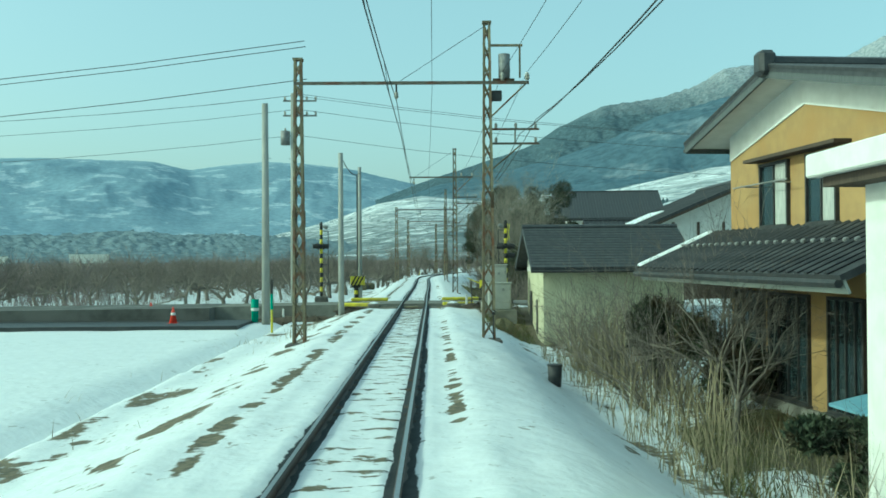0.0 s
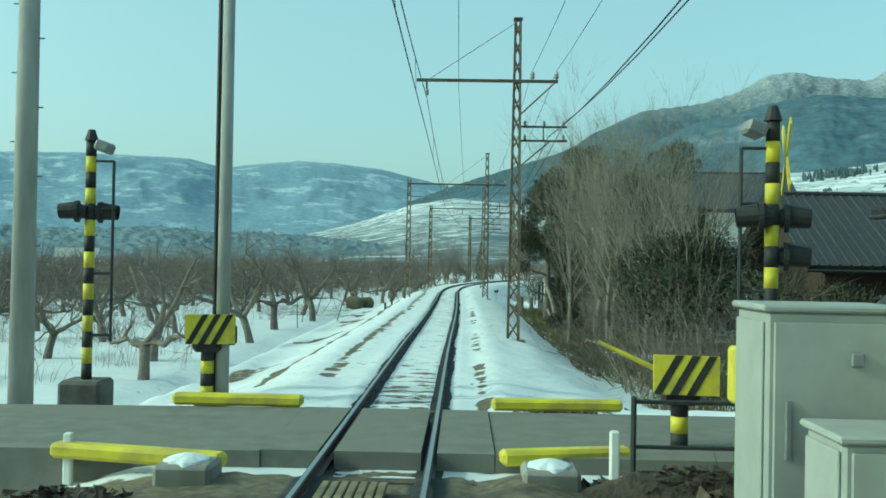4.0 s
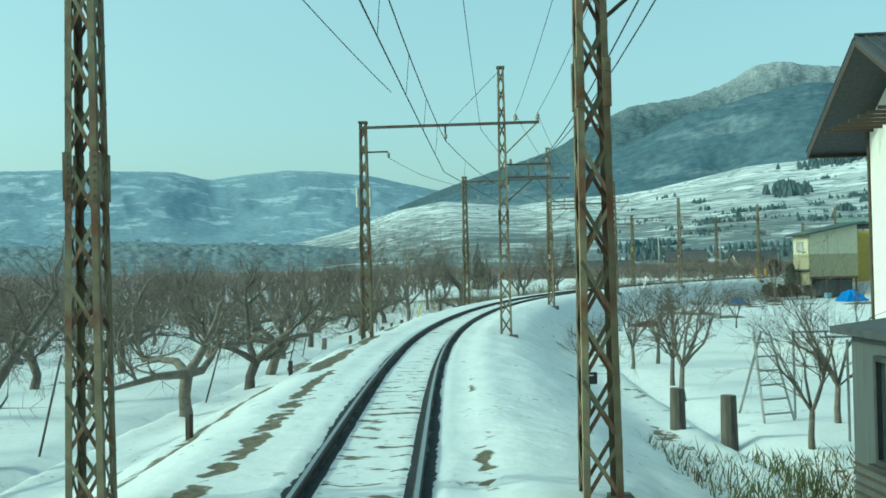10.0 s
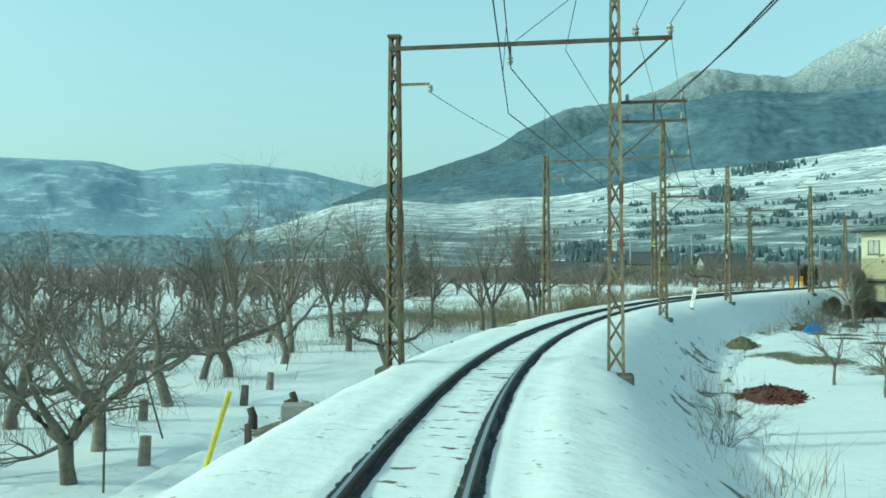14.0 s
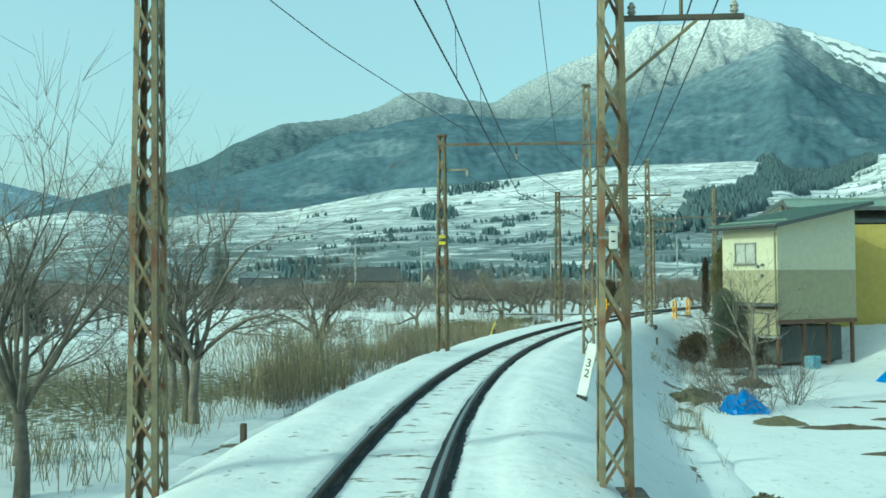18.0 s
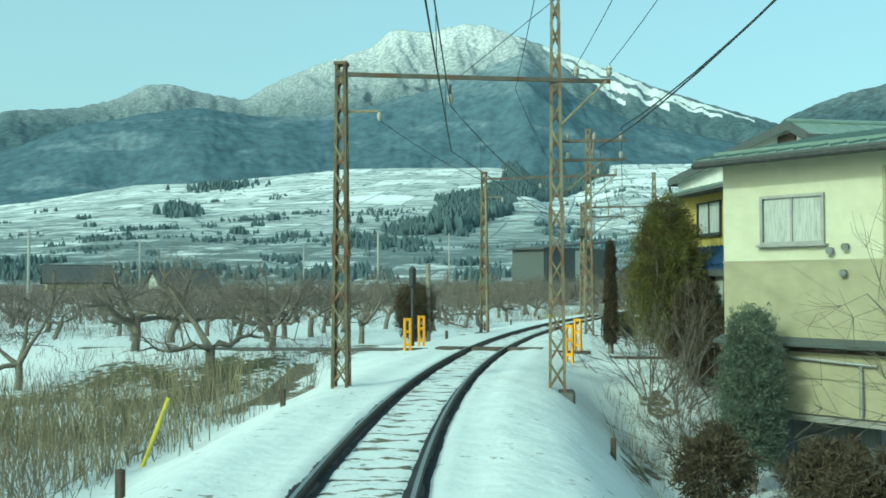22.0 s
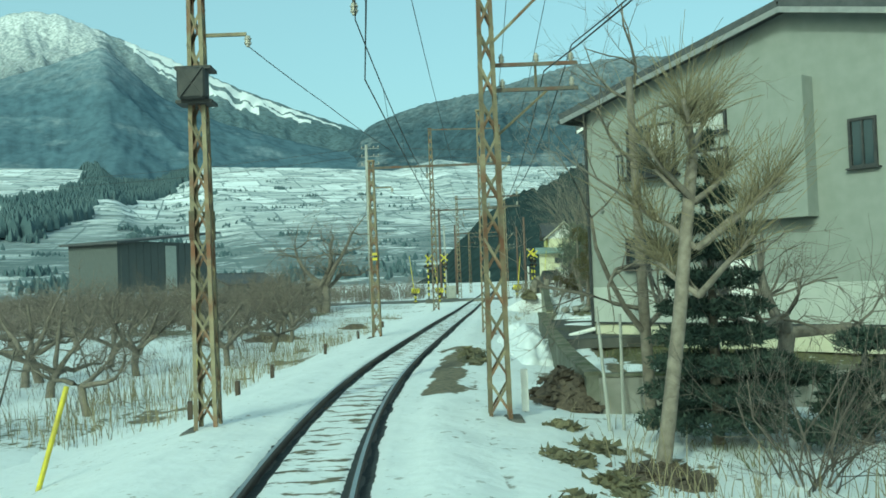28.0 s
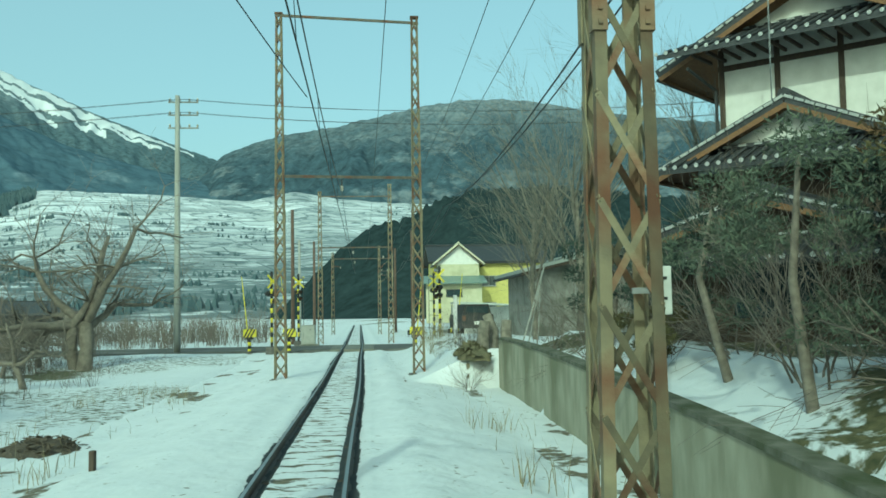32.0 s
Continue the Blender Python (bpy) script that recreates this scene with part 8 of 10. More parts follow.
    evergreen("round_bush", "clipped dark brown rounded bush on a stake", Matrix.Translation((39.5, 200.7, -0.3)), [((0, 0, 1.5), (0.9, 0.9, 0.85)), ((0, 0, 0.75), (0.82, 0.82, 0.8))], 40000, 0.028, m_brownleaf, [([(0, 0, -0.2), (0, 0, 2.0)], 0.08, 0.04), ([(0.3, -0.5, -0.3), (0.3, -0.5, 3.0)], 0.10, 0.09)], m_bark, 83, "shrub")
    for i, (s, d, r, h) in enumerate(((202.3, 6.1, 0.85, 2.6), (201.0, 6.0, 0.8, 2.3), (199.8, 6.3, 0.75, 2.1))):
        evergreen("brown_thicket", "dense dark brown thicket against the garden wall", Matrix.Translation(tr(s, d, ground_z(s, d))), [((0, 0, h * 0.3), (r, r, h * 0.35)), ((0.2, 0.1, h * 0.7), (r * 0.85, r * 0.85, h * 0.33))], 22000, 0.035, m_brownleaf, [([(0, 0, -0.2), (0, 0, h * 0.7)], 0.07, 0.03)], m_bark, 140 + i, "shrub")
    for i, (x, y, z, h, r, mat, label) in enumerate(((58.5, 202.3, -0.5, 2.2, 1.1, m_olive, "ragged olive garden bush"), (20.6, 260.3, -1.4, 8.0, 2.2, m_leafdark, "dark spruce among the orchards"), (2.5, 205, -1.6, 6.5, 1.8, m_leafdark, "dark spruce beyond the orchard"), (46.2, 194.0, -0.3, 1.5, 0.55, m_leafdark, "small dark clipped bush near the fence"), (40.2, 186.75, -1.3, 2.7, 0.9, m_leafdark, "dense dark bush between the two houses"), (32.4, 178.0, -2.1, 1.5, 0.9, m_brownleaf, "ragged brown garden bush below the house"), (34.6, 179.4, -2.1, 1.3, 0.8, m_brownleaf, "ragged brown garden bush below the house"), (22.9, 278.4, -1.6, 11.0, 2.6, m_leafdark, "dark spruce tree beyond the orchard"))):
        evergreen("garden_bush" if "bush" in label else "garden_conifer", label, Matrix.Translation((x, y, z)), cone_blobs(rng, 0.4, h, r, 0.12, 9), 16000, 0.042, mat, [([(0, 0, -0.2), (0, 0, h * 0.9)], 0.08, 0.02)], m_bark, 90 + i)
    evergreen("garden_conifer", "blue-green rounded garden conifer below the house", Matrix.Translation((34.75, 181.6, -2.1)), [((0, 0, 0.9 + 0.45 * k), (0.74 - 0.012 * (k - 2) ** 2 - 0.05 * max(k - 3, 0), 0.74 - 0.012 * (k - 2) ** 2 - 0.05 * max(k - 3, 0), 0.55)) for k in range(6)], 42000, 0.03, m_sage, [([(0, 0, -0.2), (0, 0, 3.0)], 0.08, 0.02)], m_bark, 162)
    for i, (x, y, h, r) in enumerate(((32.0, 180.3, 1.7, 0.75), (33.2, 179.0, 1.5, 0.8), (33.0, 177.6, 1.6, 0.8))):
        evergreen("brown_thicket", "twiggy red-brown garden shrub in the snow", Matrix.Translation((x, y, -2.1)), [((0, 0, h * 0.55), (r, r, h * 0.4)), ((0.3, 0.2, h * 0.7), (r * 0.6, r * 0.6, h * 0.35))], 9000, 0.045, m_brownleaf, [([(0, 0, -0.2), (0, 0, h * 0.6)], 0.09, 0.04)], m_barkpale, 165 + i, "shrub")
    shrubs.at(tree_pose(199.3, 4.8, 1.15, 1.0, 0.1), None, "pale bare shrub before the clipped conifer")
    evergreen("evergreen_bush", "small dark round bush on a bare stem", Matrix.Translation(tr(208.0, 4.1, -0.35)), [((0, 0, 0.75), (0.36, 0.36, 0.42)), ((0.05, 0.1, 1.0), (0.26, 0.26, 0.25))], 9000, 0.026, m_leafdark, [([(0, 0, -0.2), (0.03, 0, 0.7)], 0.04, 0.03)], m_bark, 150, "shrub")
    evergreen("fruit_shrub", "ragged olive shrub beside the footpath", Matrix.Translation(tr(212.0, 4.6, -0.35)), [((rng.normal() * 0.4, rng.normal() * 0.4, rng.uniform(0.9, 3.0)), (0.42, 0.42, 0.4)) for k in range(9)], 7000, 0.032, m_olive, [([(0, 0, -0.2), (0.1, 0, 1.2), (0.2, 0.1, 3.0)], 0.07, 0.03)], m_bark, 151, "shrub")
    # garden pines and bushes behind the retaining wall
    for i, (s, d, h, r, mat) in enumerate(((259.5, 6.3, 3.2, 0.9, m_olive), (262.5, 6.3, 3.4, 1.1, m_sage), (266, 6.6, 3.2, 1.1, m_sage), (270, 6.6, 2.8, 1.1, m_pine), (274.5, 6.8, 2.6, 1.1, m_pine), (264, 8.6, 3.2, 1.0, m_pine), (255.5, 10.4, 3.0, 1.1, m_pine), (268.5, 5.9, 1.5, 0.7, m_olive), (252.5, 14, 2.2, 1.2, m_leafdark))):
        blobs = [((rng.normal() * r * 0.55, rng.normal() * r * 0.55, h * rng.uniform(0.3, 1.0)), (r * 0.42, r * 0.42, h * 0.11)) for k in range(11)]
        limbs = [([(0, 0, -0.2), (rng.normal() * 0.2, rng.normal() * 0.2, h * 0.5), (rng.normal() * 0.3, rng.normal() * 0.3, h * 0.95)], 0.09, 0.03)]
        evergreen("garden_pine", "pruned garden pine with ragged clouds of needles" if mat in (m_pine, m_sage) else "ragged brownish garden shrub", Matrix.Translation(tr(s, d, ground_z(s, d))), blobs, 5200, 0.042, mat, limbs, m_bark, 120 + i)
    # bare stems among the garden shrubs
    for i, (s, d, k) in enumerate(((260.5, 7.0, 1.1), (263.6, 6.9, 1.2), (267.5, 7.4, 1.2), (256.6, 7.0, 0.8), (271.5, 7.2, 1.0), (277, 7.0, 1.0))):
        shrubs.at(tree_pose(s, d, k, i * 1.3), None, "tall leafless stems in the garden bed")
    # leaning and cut trunks beside the hut
    for i, (s, d, h, lx, ly, r) in enumerate(((79.9, 5.55, 2.3, -0.7, 0.5, 0.12), (79.7, 5.35, 0.8, -0.35, 0.2, 0.10), (79.5, 5.75, 1.0, 0.45, 0.3, 0.10), (79.4, 5.6, 0.5, 0.3, -0.1, 0.08))):
        t_ = Tubes()
        t_.add([Vector((0, 0, -0.2)), Vector((lx * 0.4, ly * 0.4, h * 0.5)), Vector((lx, ly, h))], [r, r * 0.8, r * 0.65], 9)
        ob = t_.part("cut_trunk", m_barkpale)
        ob.matrix_basis = Matrix.Translation(tr(s, d, ground_z(s, d)))
        tagged(ob, "leaning pale tree trunk cut off at the top", "trunk", "cut trunks by the hut")
    # the straight pruned tree with propped limbs in front of the grey house
    rng2 = np.random.RandomState(5)
    tubes, twigs = Tubes(), Tubes()
    tubes.add([Vector((0, 0, -0.3)), Vector((-0.05, 0.05, 2.4)), Vector((-0.1, 0.1, 5.6))], [0.10, 0.085, 0.055], 9)
    for z, a, L, r in ((1.5, 2.6, 2.3, 0.055), (1.9, 2.2, 1.9, 0.04), (1.6, 5.9, 1.9, 0.055), (2.6, 3.2, 1.5, 0.035), (3.4, 0.6, 1.6, 0.035), (4.2, 2.7, 1.4, 0.03), (5.2, 1.2, 1.5, 0.03), (5.5, 3.6, 1.4, 0.03), (4.9, 5.2, 1.5, 0.03)):
        grow(rng2, tubes, twigs, Vector((-0.03, 0.03, z)), Vector((math.cos(a), math.sin(a), 0.35)).normalized(), L, r, 3, 0.22, 0.06, 3, 0.8)
    e = thing("pruned_tree", Matrix.Translation(tr(234.4, 4.85, ground_z(234.4, 4.85))), "tall pruned garden tree with dark bare limbs", "tree")
    tubes.part("trunk", m_bark, e)
    twigs.part("crown", m_twig, e)
    for s, d, lx, ly, h in ((233.9, 4.1, 0.4, 0.3, 1.9), (234.4, 4.4, 0.3, 0.1, 1.8), (235.3, 6.0, -0.5, -0.2, 2.2), (235.5, 6.2, -0.6, -0.1, 2.3), (235.7, 6.4, -0.6, 0.0, 2.1)):
        ob = part("tree_prop", bm_rod((0, 0, -0.1), (lx, ly, h), 0.03, 0.025, 7), m_concpole)
        ob.matrix_basis = Matrix.Translation(tr(s, d, ground_z(s, d)))
        tagged(ob, "pale slanted pole propping the pruned tree", "prop", "props of the pruned tree")
    for i, (s, d, h, r) in enumerate(((232.4, 7.4, 1.6, 0.9),)):
        blobs = [((rng2.normal() * r * 0.5, rng2.normal() * r * 0.5, h * rng2.uniform(0.15, 0.95)), (r * 0.5, r * 0.5, h * 0.10)) for k in range(12)]
        evergreen("garden_fir", "dense dark blue-green garden fir by the pruned tree", Matrix.Translation(tr(s, d, ground_z(s, d))), blobs, 16000, 0.045, m_pine, [([(0, 0, -0.2), (0, 0, h * 0.9)], 0.1, 0.03)], m_bark, 140 + i)
    # ragged willow with yellow shoots by the grey house
    tubes, twigs = bare_tree(77, "pollard", 5.9)
    e = thing("pollard_tree", Matrix.Translation(tr(231.1, 4.2, -0.45)), "pollarded garden tree with yellowish shoots", "tree")
    tubes.part("trunk", m_bark, e)
    twigs.part("crown", m_reed, e, "dense yellow-brown shoots")
    # tiered blue-green spruce beside it
    tiers = []
    for k in range(11):
        u = k / 10
        r = 1.0 * (1 - u) ** 0.8 + 0.14
        for j in range(6):
            a = j * 1.047 + k * 0.7
            tiers.append(((math.cos(a) * r * 0.6, math.sin(a) * r * 0.6, 0.5 + 3.9 * u - 0.12 * r), (r * 0.46, r * 0.46, 0.16)))
    evergreen("garden_spruce", "tiered blue-green spruce in the garden", Matrix.Translation(tr(233.0, 5.5, ground_z(233.0, 5.5))), tiers, 34000, 0.04, m_pine, [([(0, 0, -0.2), (0, 0, 4.4)], 0.1, 0.02)], m_bark, 161)
    apples.at(Matrix.Translation((66.5, 206.6, -0.1)) @ Matrix.Scale(1.1, 4), 4, "pruned bare garden tree by the grey house")
    tubes, twigs = bare_tree(78, "upright", 3.6)
    bole = Tubes()
    bole.add([Vector((0, 0, -0.2)), Vector((0.04, 0.02, 1.1)), Vector((-0.02, 0.05, 2.3))], [0.075, 0.065, 0.05], 8)
    for a in (0.4, 2.4, 4.6):
        bole.add([Vector((0, 0.04, 2.0)), Vector((math.cos(a) * 0.4, math.sin(a) * 0.4, 2.45)), Vector((math.cos(a) * 0.95, math.sin(a) * 0.95, 2.75))], [0.045, 0.035, 0.02], 6)
    e = thing("white_birch", Matrix.Translation(tr(254.8, 7.6, ground_z(254.8, 7.6))), "small birch with a bright white trunk", "tree")
    bole.part("trunk", m_white, e, "bright white bark")
    tubes.v = [(x * 0.7, y * 0.7, z + 0.5) for x, y, z in tubes.v]
    twigs.v = [(x * 0.7, y * 0.7, z + 0.5) for x, y, z in twigs.v]
    tubes.part("limb", m_twig, e)
    twigs.part("crown", m_twig, e)


orchards()
far_orchard()
conifers()
sticks("dry_reeds", "stand of dry grey-yellow reeds and grass", [(160, 198, -18, -5.8, 6500, 1.0, 0.28, 0.008), (171, 176, -8.5, -5.6, 900, 2.0, 0.16, 0.010), (176, 192, -9, -5.0, 2600, 0.9, 0.25, 0.009), (188, 200, -10, -4.8, 2600, 0.75, 0.3, 0.009), (189, 196, -6.5, -4.0, 90, 1.3, 0.15, 0.012), (150, 165, -20, -9, 900, 0.8, 0.3, 0.008)], m_reed, 4)
sticks("dry_weeds", "dead weeds poking through the snow", [(4, 30, 4.2, 7.0, 1700, 0.8, 0.3, 0.007), (48, 60, 4.5, 8, 700, 0.7, 0.3, 0.007), (112, 160, 4.0, 6.0, 420, 0.7, 0.3, 0.006), (236, 262, -6.8, -3.4, 1700, 0.8, 0.18, 0.007), (258, 285, -7.5, -4, 500, 0.6, 0.2, 0.006), (10, 40, -7, -3.5, 160, 0.5, 0.4, 0.006), (184, 200, 3.6, 6.5, 700, 0.7, 0.3, 0.006), (262, 280, 2.8, 4.2, 120, 0.6, 0.3, 0.006), (155, 175, 4.4, 5.4, 260, 0.7, 0.3, 0.006), (222, 236, 3.6, 6, 500, 0.6, 0.3, 0.006), (286, 300, 3.4, 4.6, 300, 0.9, 0.3, 0.007)], m_reed, 6)
sticks("bank_grass", "short olive grass and dead leaves under the trees", [(56, 96, 3.9, 8.5, 30000, 0.30, 0.35, 0.009), (-4, 34, 5.0, 9.0, 12000, 0.36, 0.4, 0.009), (48, 56, 4.6, 9.0, 4000, 0.34, 0.4, 0.009), (34, 42.3, 2.9, 4.6, 2600, 0.28, 0.5, 0.009), (237, 256, 5.0, 9.5, 6000, 0.27, 0.4, 0.007), (230, 237, 5.0, 9.5, 2500, 0.28, 0.4, 0.007)], m_turf, 15)
sticks("orchard_shoots", "pruned shoots and tall weeds between the orchard rows", [(46, 160, -75, -17, 26000, 1.55, 0.3, 0.013), (203, 300, -62, -18, 11000, 1.0, 0.3, 0.011), (96, 160, -17, -8, 1500, 0.9, 0.35, 0.006), (54, 96, -17, -8, 1200, 0.8, 0.35, 0.006)], m_brush, 16)
sticks("dry_canes", "tall straw-coloured canes in the garden by the line", [(16.5, 27, 4.9, 6.6, 420, 1.9, 0.16, 0.011), (8, 17, 5.0, 6.5, 160, 1.1, 0.25, 0.009), (27, 34, 5.2, 7, 120, 1.0, 0.25, 0.008), (221, 230, 4.4, 6.4, 260, 1.2, 0.25, 0.008)], m_reed, 17)
sticks("dry_scrub", "brown leafless scrub between the orchard trees", [(312, 352, -70, -6.5, 9000, 2.3, 0.35, 0.016), (284, 304, -42, -13, 3500, 1.9, 0.35, 0.010), (266, 303, -34, -9, 5200, 1.0, 0.35, 0.007), (192, 202, -14, -4, 1500, 0.7, 0.4, 0.007), (168, 196, -9, -4.6, 1600, 0.6, 0.4, 0.006), (226, 262, -14, -6.5, 1500, 0.7, 0.4, 0.006)], m_twig, 14)

# ---- first level crossing ----
def striped_post(name, parent, x, y, z0, z1, r, bands, start_black=True, n=10):
    """A round post painted in yellow and black bands, each band a piece of its own."""
    h = (z1 - z0) / bands
    for k in range(bands):
        dark = (k % 2 == 0) == start_black
        part("black_band" if dark else "yellow_band", bm_rod((x, y, z0 + k * h), (x, y, z0 + (k + 1) * h), r, n=n), m_black if dark else m_yellow, parent, smooth=True)


def striped_board(parent, w, h, at, turn, stripes=5):
    """A flat board with slanting yellow and black stripes."""
    board = part("striped_board", bm_box(w, 0.03, h, (0, 0, 0), bevel=0.005), m_yellow, parent, "yellow board with black slanting stripes")
    board.matrix_basis = Matrix.Translation(at) @ Matrix.Rotation(turn, 4, "Z")
    step = w / stripes
    for k in range(stripes):
        x = -w / 2 + step * (k + 0.1)
        out = [(max(x - h * 0.45, -w / 2), -h / 2), (max(min(x - h * 0.45 + step * 0.5, w / 2), -w / 2), -h / 2), (min(x + h * 0.1 + step * 0.5, w / 2), h / 2), (min(x + h * 0.1, w / 2), h / 2)]
        if out[1][0] - out[0][0] < 0.01:
            continue
        for y in (-0.021, 0.016):
            part("black_stripe", bm_prism(out, 0.005, "y", (0, y, 0)), m_black, board)
    return board


def flasher(parent, x, y, z, face):
    """A lamp of the warning signal: round backing, hood and dark red lens."""
    m = Matrix.Translation((x, y, z)) @ Matrix.Rotation(face, 4, "Z")
    back = part("lamp_disc", bm_rod((0, 0.02, 0), (0, -0.03, 0), 0.16, n=18), m_black, parent)
    back.matrix_basis = m
    part("lamp_body", bm_rod((0, 0.12, 0), (0, 0.0, 0), 0.09, 0.12, 12), m_black, back)
    part("hood", bm_rod((0, -0.03, 0.02), (0, -0.26, 0.0), 0.13, 0.11, 12, cap=False), m_black, back)
    part("lens", bm_rod((0, -0.031, 0), (0, -0.045, 0), 0.10, n=14), m_rust, back)


def crossing_signal(m, label, cross=True, face=0.0, height=3.9, ladder=1):
    e = thing("crossing_signal", m, label, "signal", "warning signals at the crossings")
    part("footing", bm_box(0.62, 0.62, 0.5, (0, 0, -0.15), bevel=0.05, base=True), m_concdark, e)
    striped_post("post", e, 0, 0, 0.35, height, 0.075, 15)
    part("gong", bm_rod((0, 0, height), (0, 0, height + 0.16), 0.10, 0.05, 10), m_black, e)
    part("speaker", bm_box(0.22, 0.3, 0.16, (0.22 * ladder, -0.06, height - 0.1), bevel=0.03, rot=Matrix.Rotation(radians(20), 4, "Y")), m_galv, e, "grey loudspeaker box")
    lad = part("ladder_rail", bm_rod((0.34 * ladder, 0, 0.9), (0.34 * ladder, 0, height - 0.3), 0.022, n=6), m_dark, e)
    for z in (1.0, 1.9, 2.85, height - 0.3):
        part("ladder_rung", bm_rod((0.0, 0, z), (0.34 * ladder, 0, z), 0.018, n=6), m_dark, lad)
    if cross:
        for a in (45, -45):
            part("cross_board", bm_box(0.11, 0.02, 1.0, (0, 0, 0), rot=Matrix.Rotation(radians(a), 4, "Y")), m_yellow, e).matrix_basis = Matrix.Rotation(face, 4, "Z") @ Matrix.Translation((0, -0.14, height - 0.4))
    zt = height - 1.05
    for k, (dx, dz) in enumerate(((0.25, 0), (-0.25, 0), (0.25, -0.42))):
        if k < (3 if cross else 2):
            at = Matrix.Rotation(face, 4, "Z") @ Vector((dx * 0.4, -0.15 if k != 1 else 0.12, zt + dz))
            flasher(e, at.x, at.y, at.z, face if k != 1 else face + math.pi)
    part("lamp_arm", bm_box(0.4, 0.05, 0.05, (0, 0, zt)), m_black, e)
    return e


def gate_machine(m, label, arm, length=4.2, tilt=78):
    e = thing("barrier_machine", m, label, "barrier", "barrier machines at the crossings")
    striped_post("leg", e, 0, 0, 0, 0.75, 0.10, 4, False)
    part("base_plate", bm_rod((0, 0, -0.1), (0, 0, 0.06), 0.2, n=10), m_concdark, e)
    part("machine_box", bm_box(0.42, 0.36, 0.5, (0, 0, 0.95), bevel=0.05), m_black, e)
    striped_board(e, 0.72, 0.44, (0.05, -0.24, 1.05), 0, 4)
    striped_board(e, 0.44, 0.4, (0.30, 0.0, 1.02), radians(90), 3)
    part("counterweight", bm_box(0.16, 0.3, 0.3, (-0.35 * arm, 0, 0.95), bevel=0.04), m_black, e)
    a = radians(tilt)
    if length:
        part("barrier_arm", bm_rod((0.1 * arm, 0.12, 1.0), (arm * (0.1 + math.cos(a) * length), 0.12, 1.0 + math.sin(a) * length), 0.035, 0.022, 8), m_yellow, e)
    return e


def cabinet(m, w, d, h, label):
    e = thing("equipment_cabinet", m, label, "cabinet", "railway equipment cabinets")
    part("plinth", bm_box(w + 0.34, d + 0.2, 0.95, (0.06, 0, -0.9), base=True, bevel=0.02), m_conc, e)
    body = part("body", bm_box(w, d, h, (0, 0, 0.05), base=True, bevel=0.025), m_cabinet, e)
    part("door", bm_box(w * 0.9, 0.025, h * 0.9, (0, -d / 2 - 0.012, h * 0.05 + 0.05), base=True, bevel=0.008), m_cabinet, e)
    part("door", bm_box(0.025, d * 0.9, h * 0.9, (-w / 2 - 0.012, 0, h * 0.05 + 0.05), base=True, bevel=0.008), m_cabinet, e)
    part("roof", bm_box(w + 0.08, d + 0.08, 0.05, (0, 0, h + 0.07), bevel=0.015), m_cabinet, e)
    part("handle", bm_box(0.03, 0.04, 0.4, (-w * 0.35, -d / 2 - 0.04, h * 0.5)), m_galv, e)
    part("padlock", bm_box(0.09, 0.03, 0.10, (w * 0.15, -d / 2 - 0.035, h * 0.82), bevel=0.01), m_galv, e)
    for z in (0.3, 0.8):
        part("hinge", bm_rod((w * 0.43, -d / 2 - 0.03, h * z), (w * 0.43, -d / 2 - 0.03, h * z + 0.14), 0.015, n=6), m_galv, e)
    return e


m_greennet = material("green_plastic", (0.02, 0.22, 0.14), (0.03, 0.26, 0.17), 0.6, 4, bump=0)
m_cabinet = material("grey_cabinet_paint", (0.33, 0.34, 0.31), (0.29, 0.30, 0.275), 0.5, 4, bump=0.04)
m_deck = material("crossing_deck", (0.185, 0.185, 0.16), (0.14, 0.14, 0.122), 0.9, 3, bump=0.3, bscale=60, c3=(0.17, 0.165, 0.14), scale3=0.5)


def flat_strip(name, s0, s1, d0, d1, z, mat, label, thick=0.2, z0=None):
    """A slab between two stations and two offsets, its top at z, or sloping from z0 on the left edge."""
    n = max(int(abs(s1 - s0) / 2), 1)
    k = max(int(abs(d1 - d0) / 2), 1)
    v, f = [], []
    for lift in (0, -thick):
        for i in range(n + 1):
            for j in range(k + 1):
                d = d0 + (d1 - d0) * j / k
                zz = z if z0 is None else z0 + (z - z0) * j / k
                v.append(tuple(tr(s0 + (s1 - s0) * i / n, d, zz + lift)))
    c = (n + 1) * (k + 1)
    for i in range(n):
        for j in range(k):
            a = i * (k + 1) + j
            f += [(a, a + k + 1, a + k + 2, a + 1), (c + a, c + a + 1, c + a + k + 2, c + a + k + 1)]
    edge = [(i * (k + 1)) for i in range(n + 1)] + [n * (k + 1) + j for j in range(1, k + 1)] + [i * (k + 1) + k for i in range(n - 1, -1, -1)] + [j for j in range(k - 1, -1, -1)]
    for a, b in zip(edge[:-1], edge[1:]):
        f.append((a, b, c + b, c + a))
    return tagged(mesh_object(name, v, f, mat, smooth=False), label, name.replace("_", " "), kind="structure")


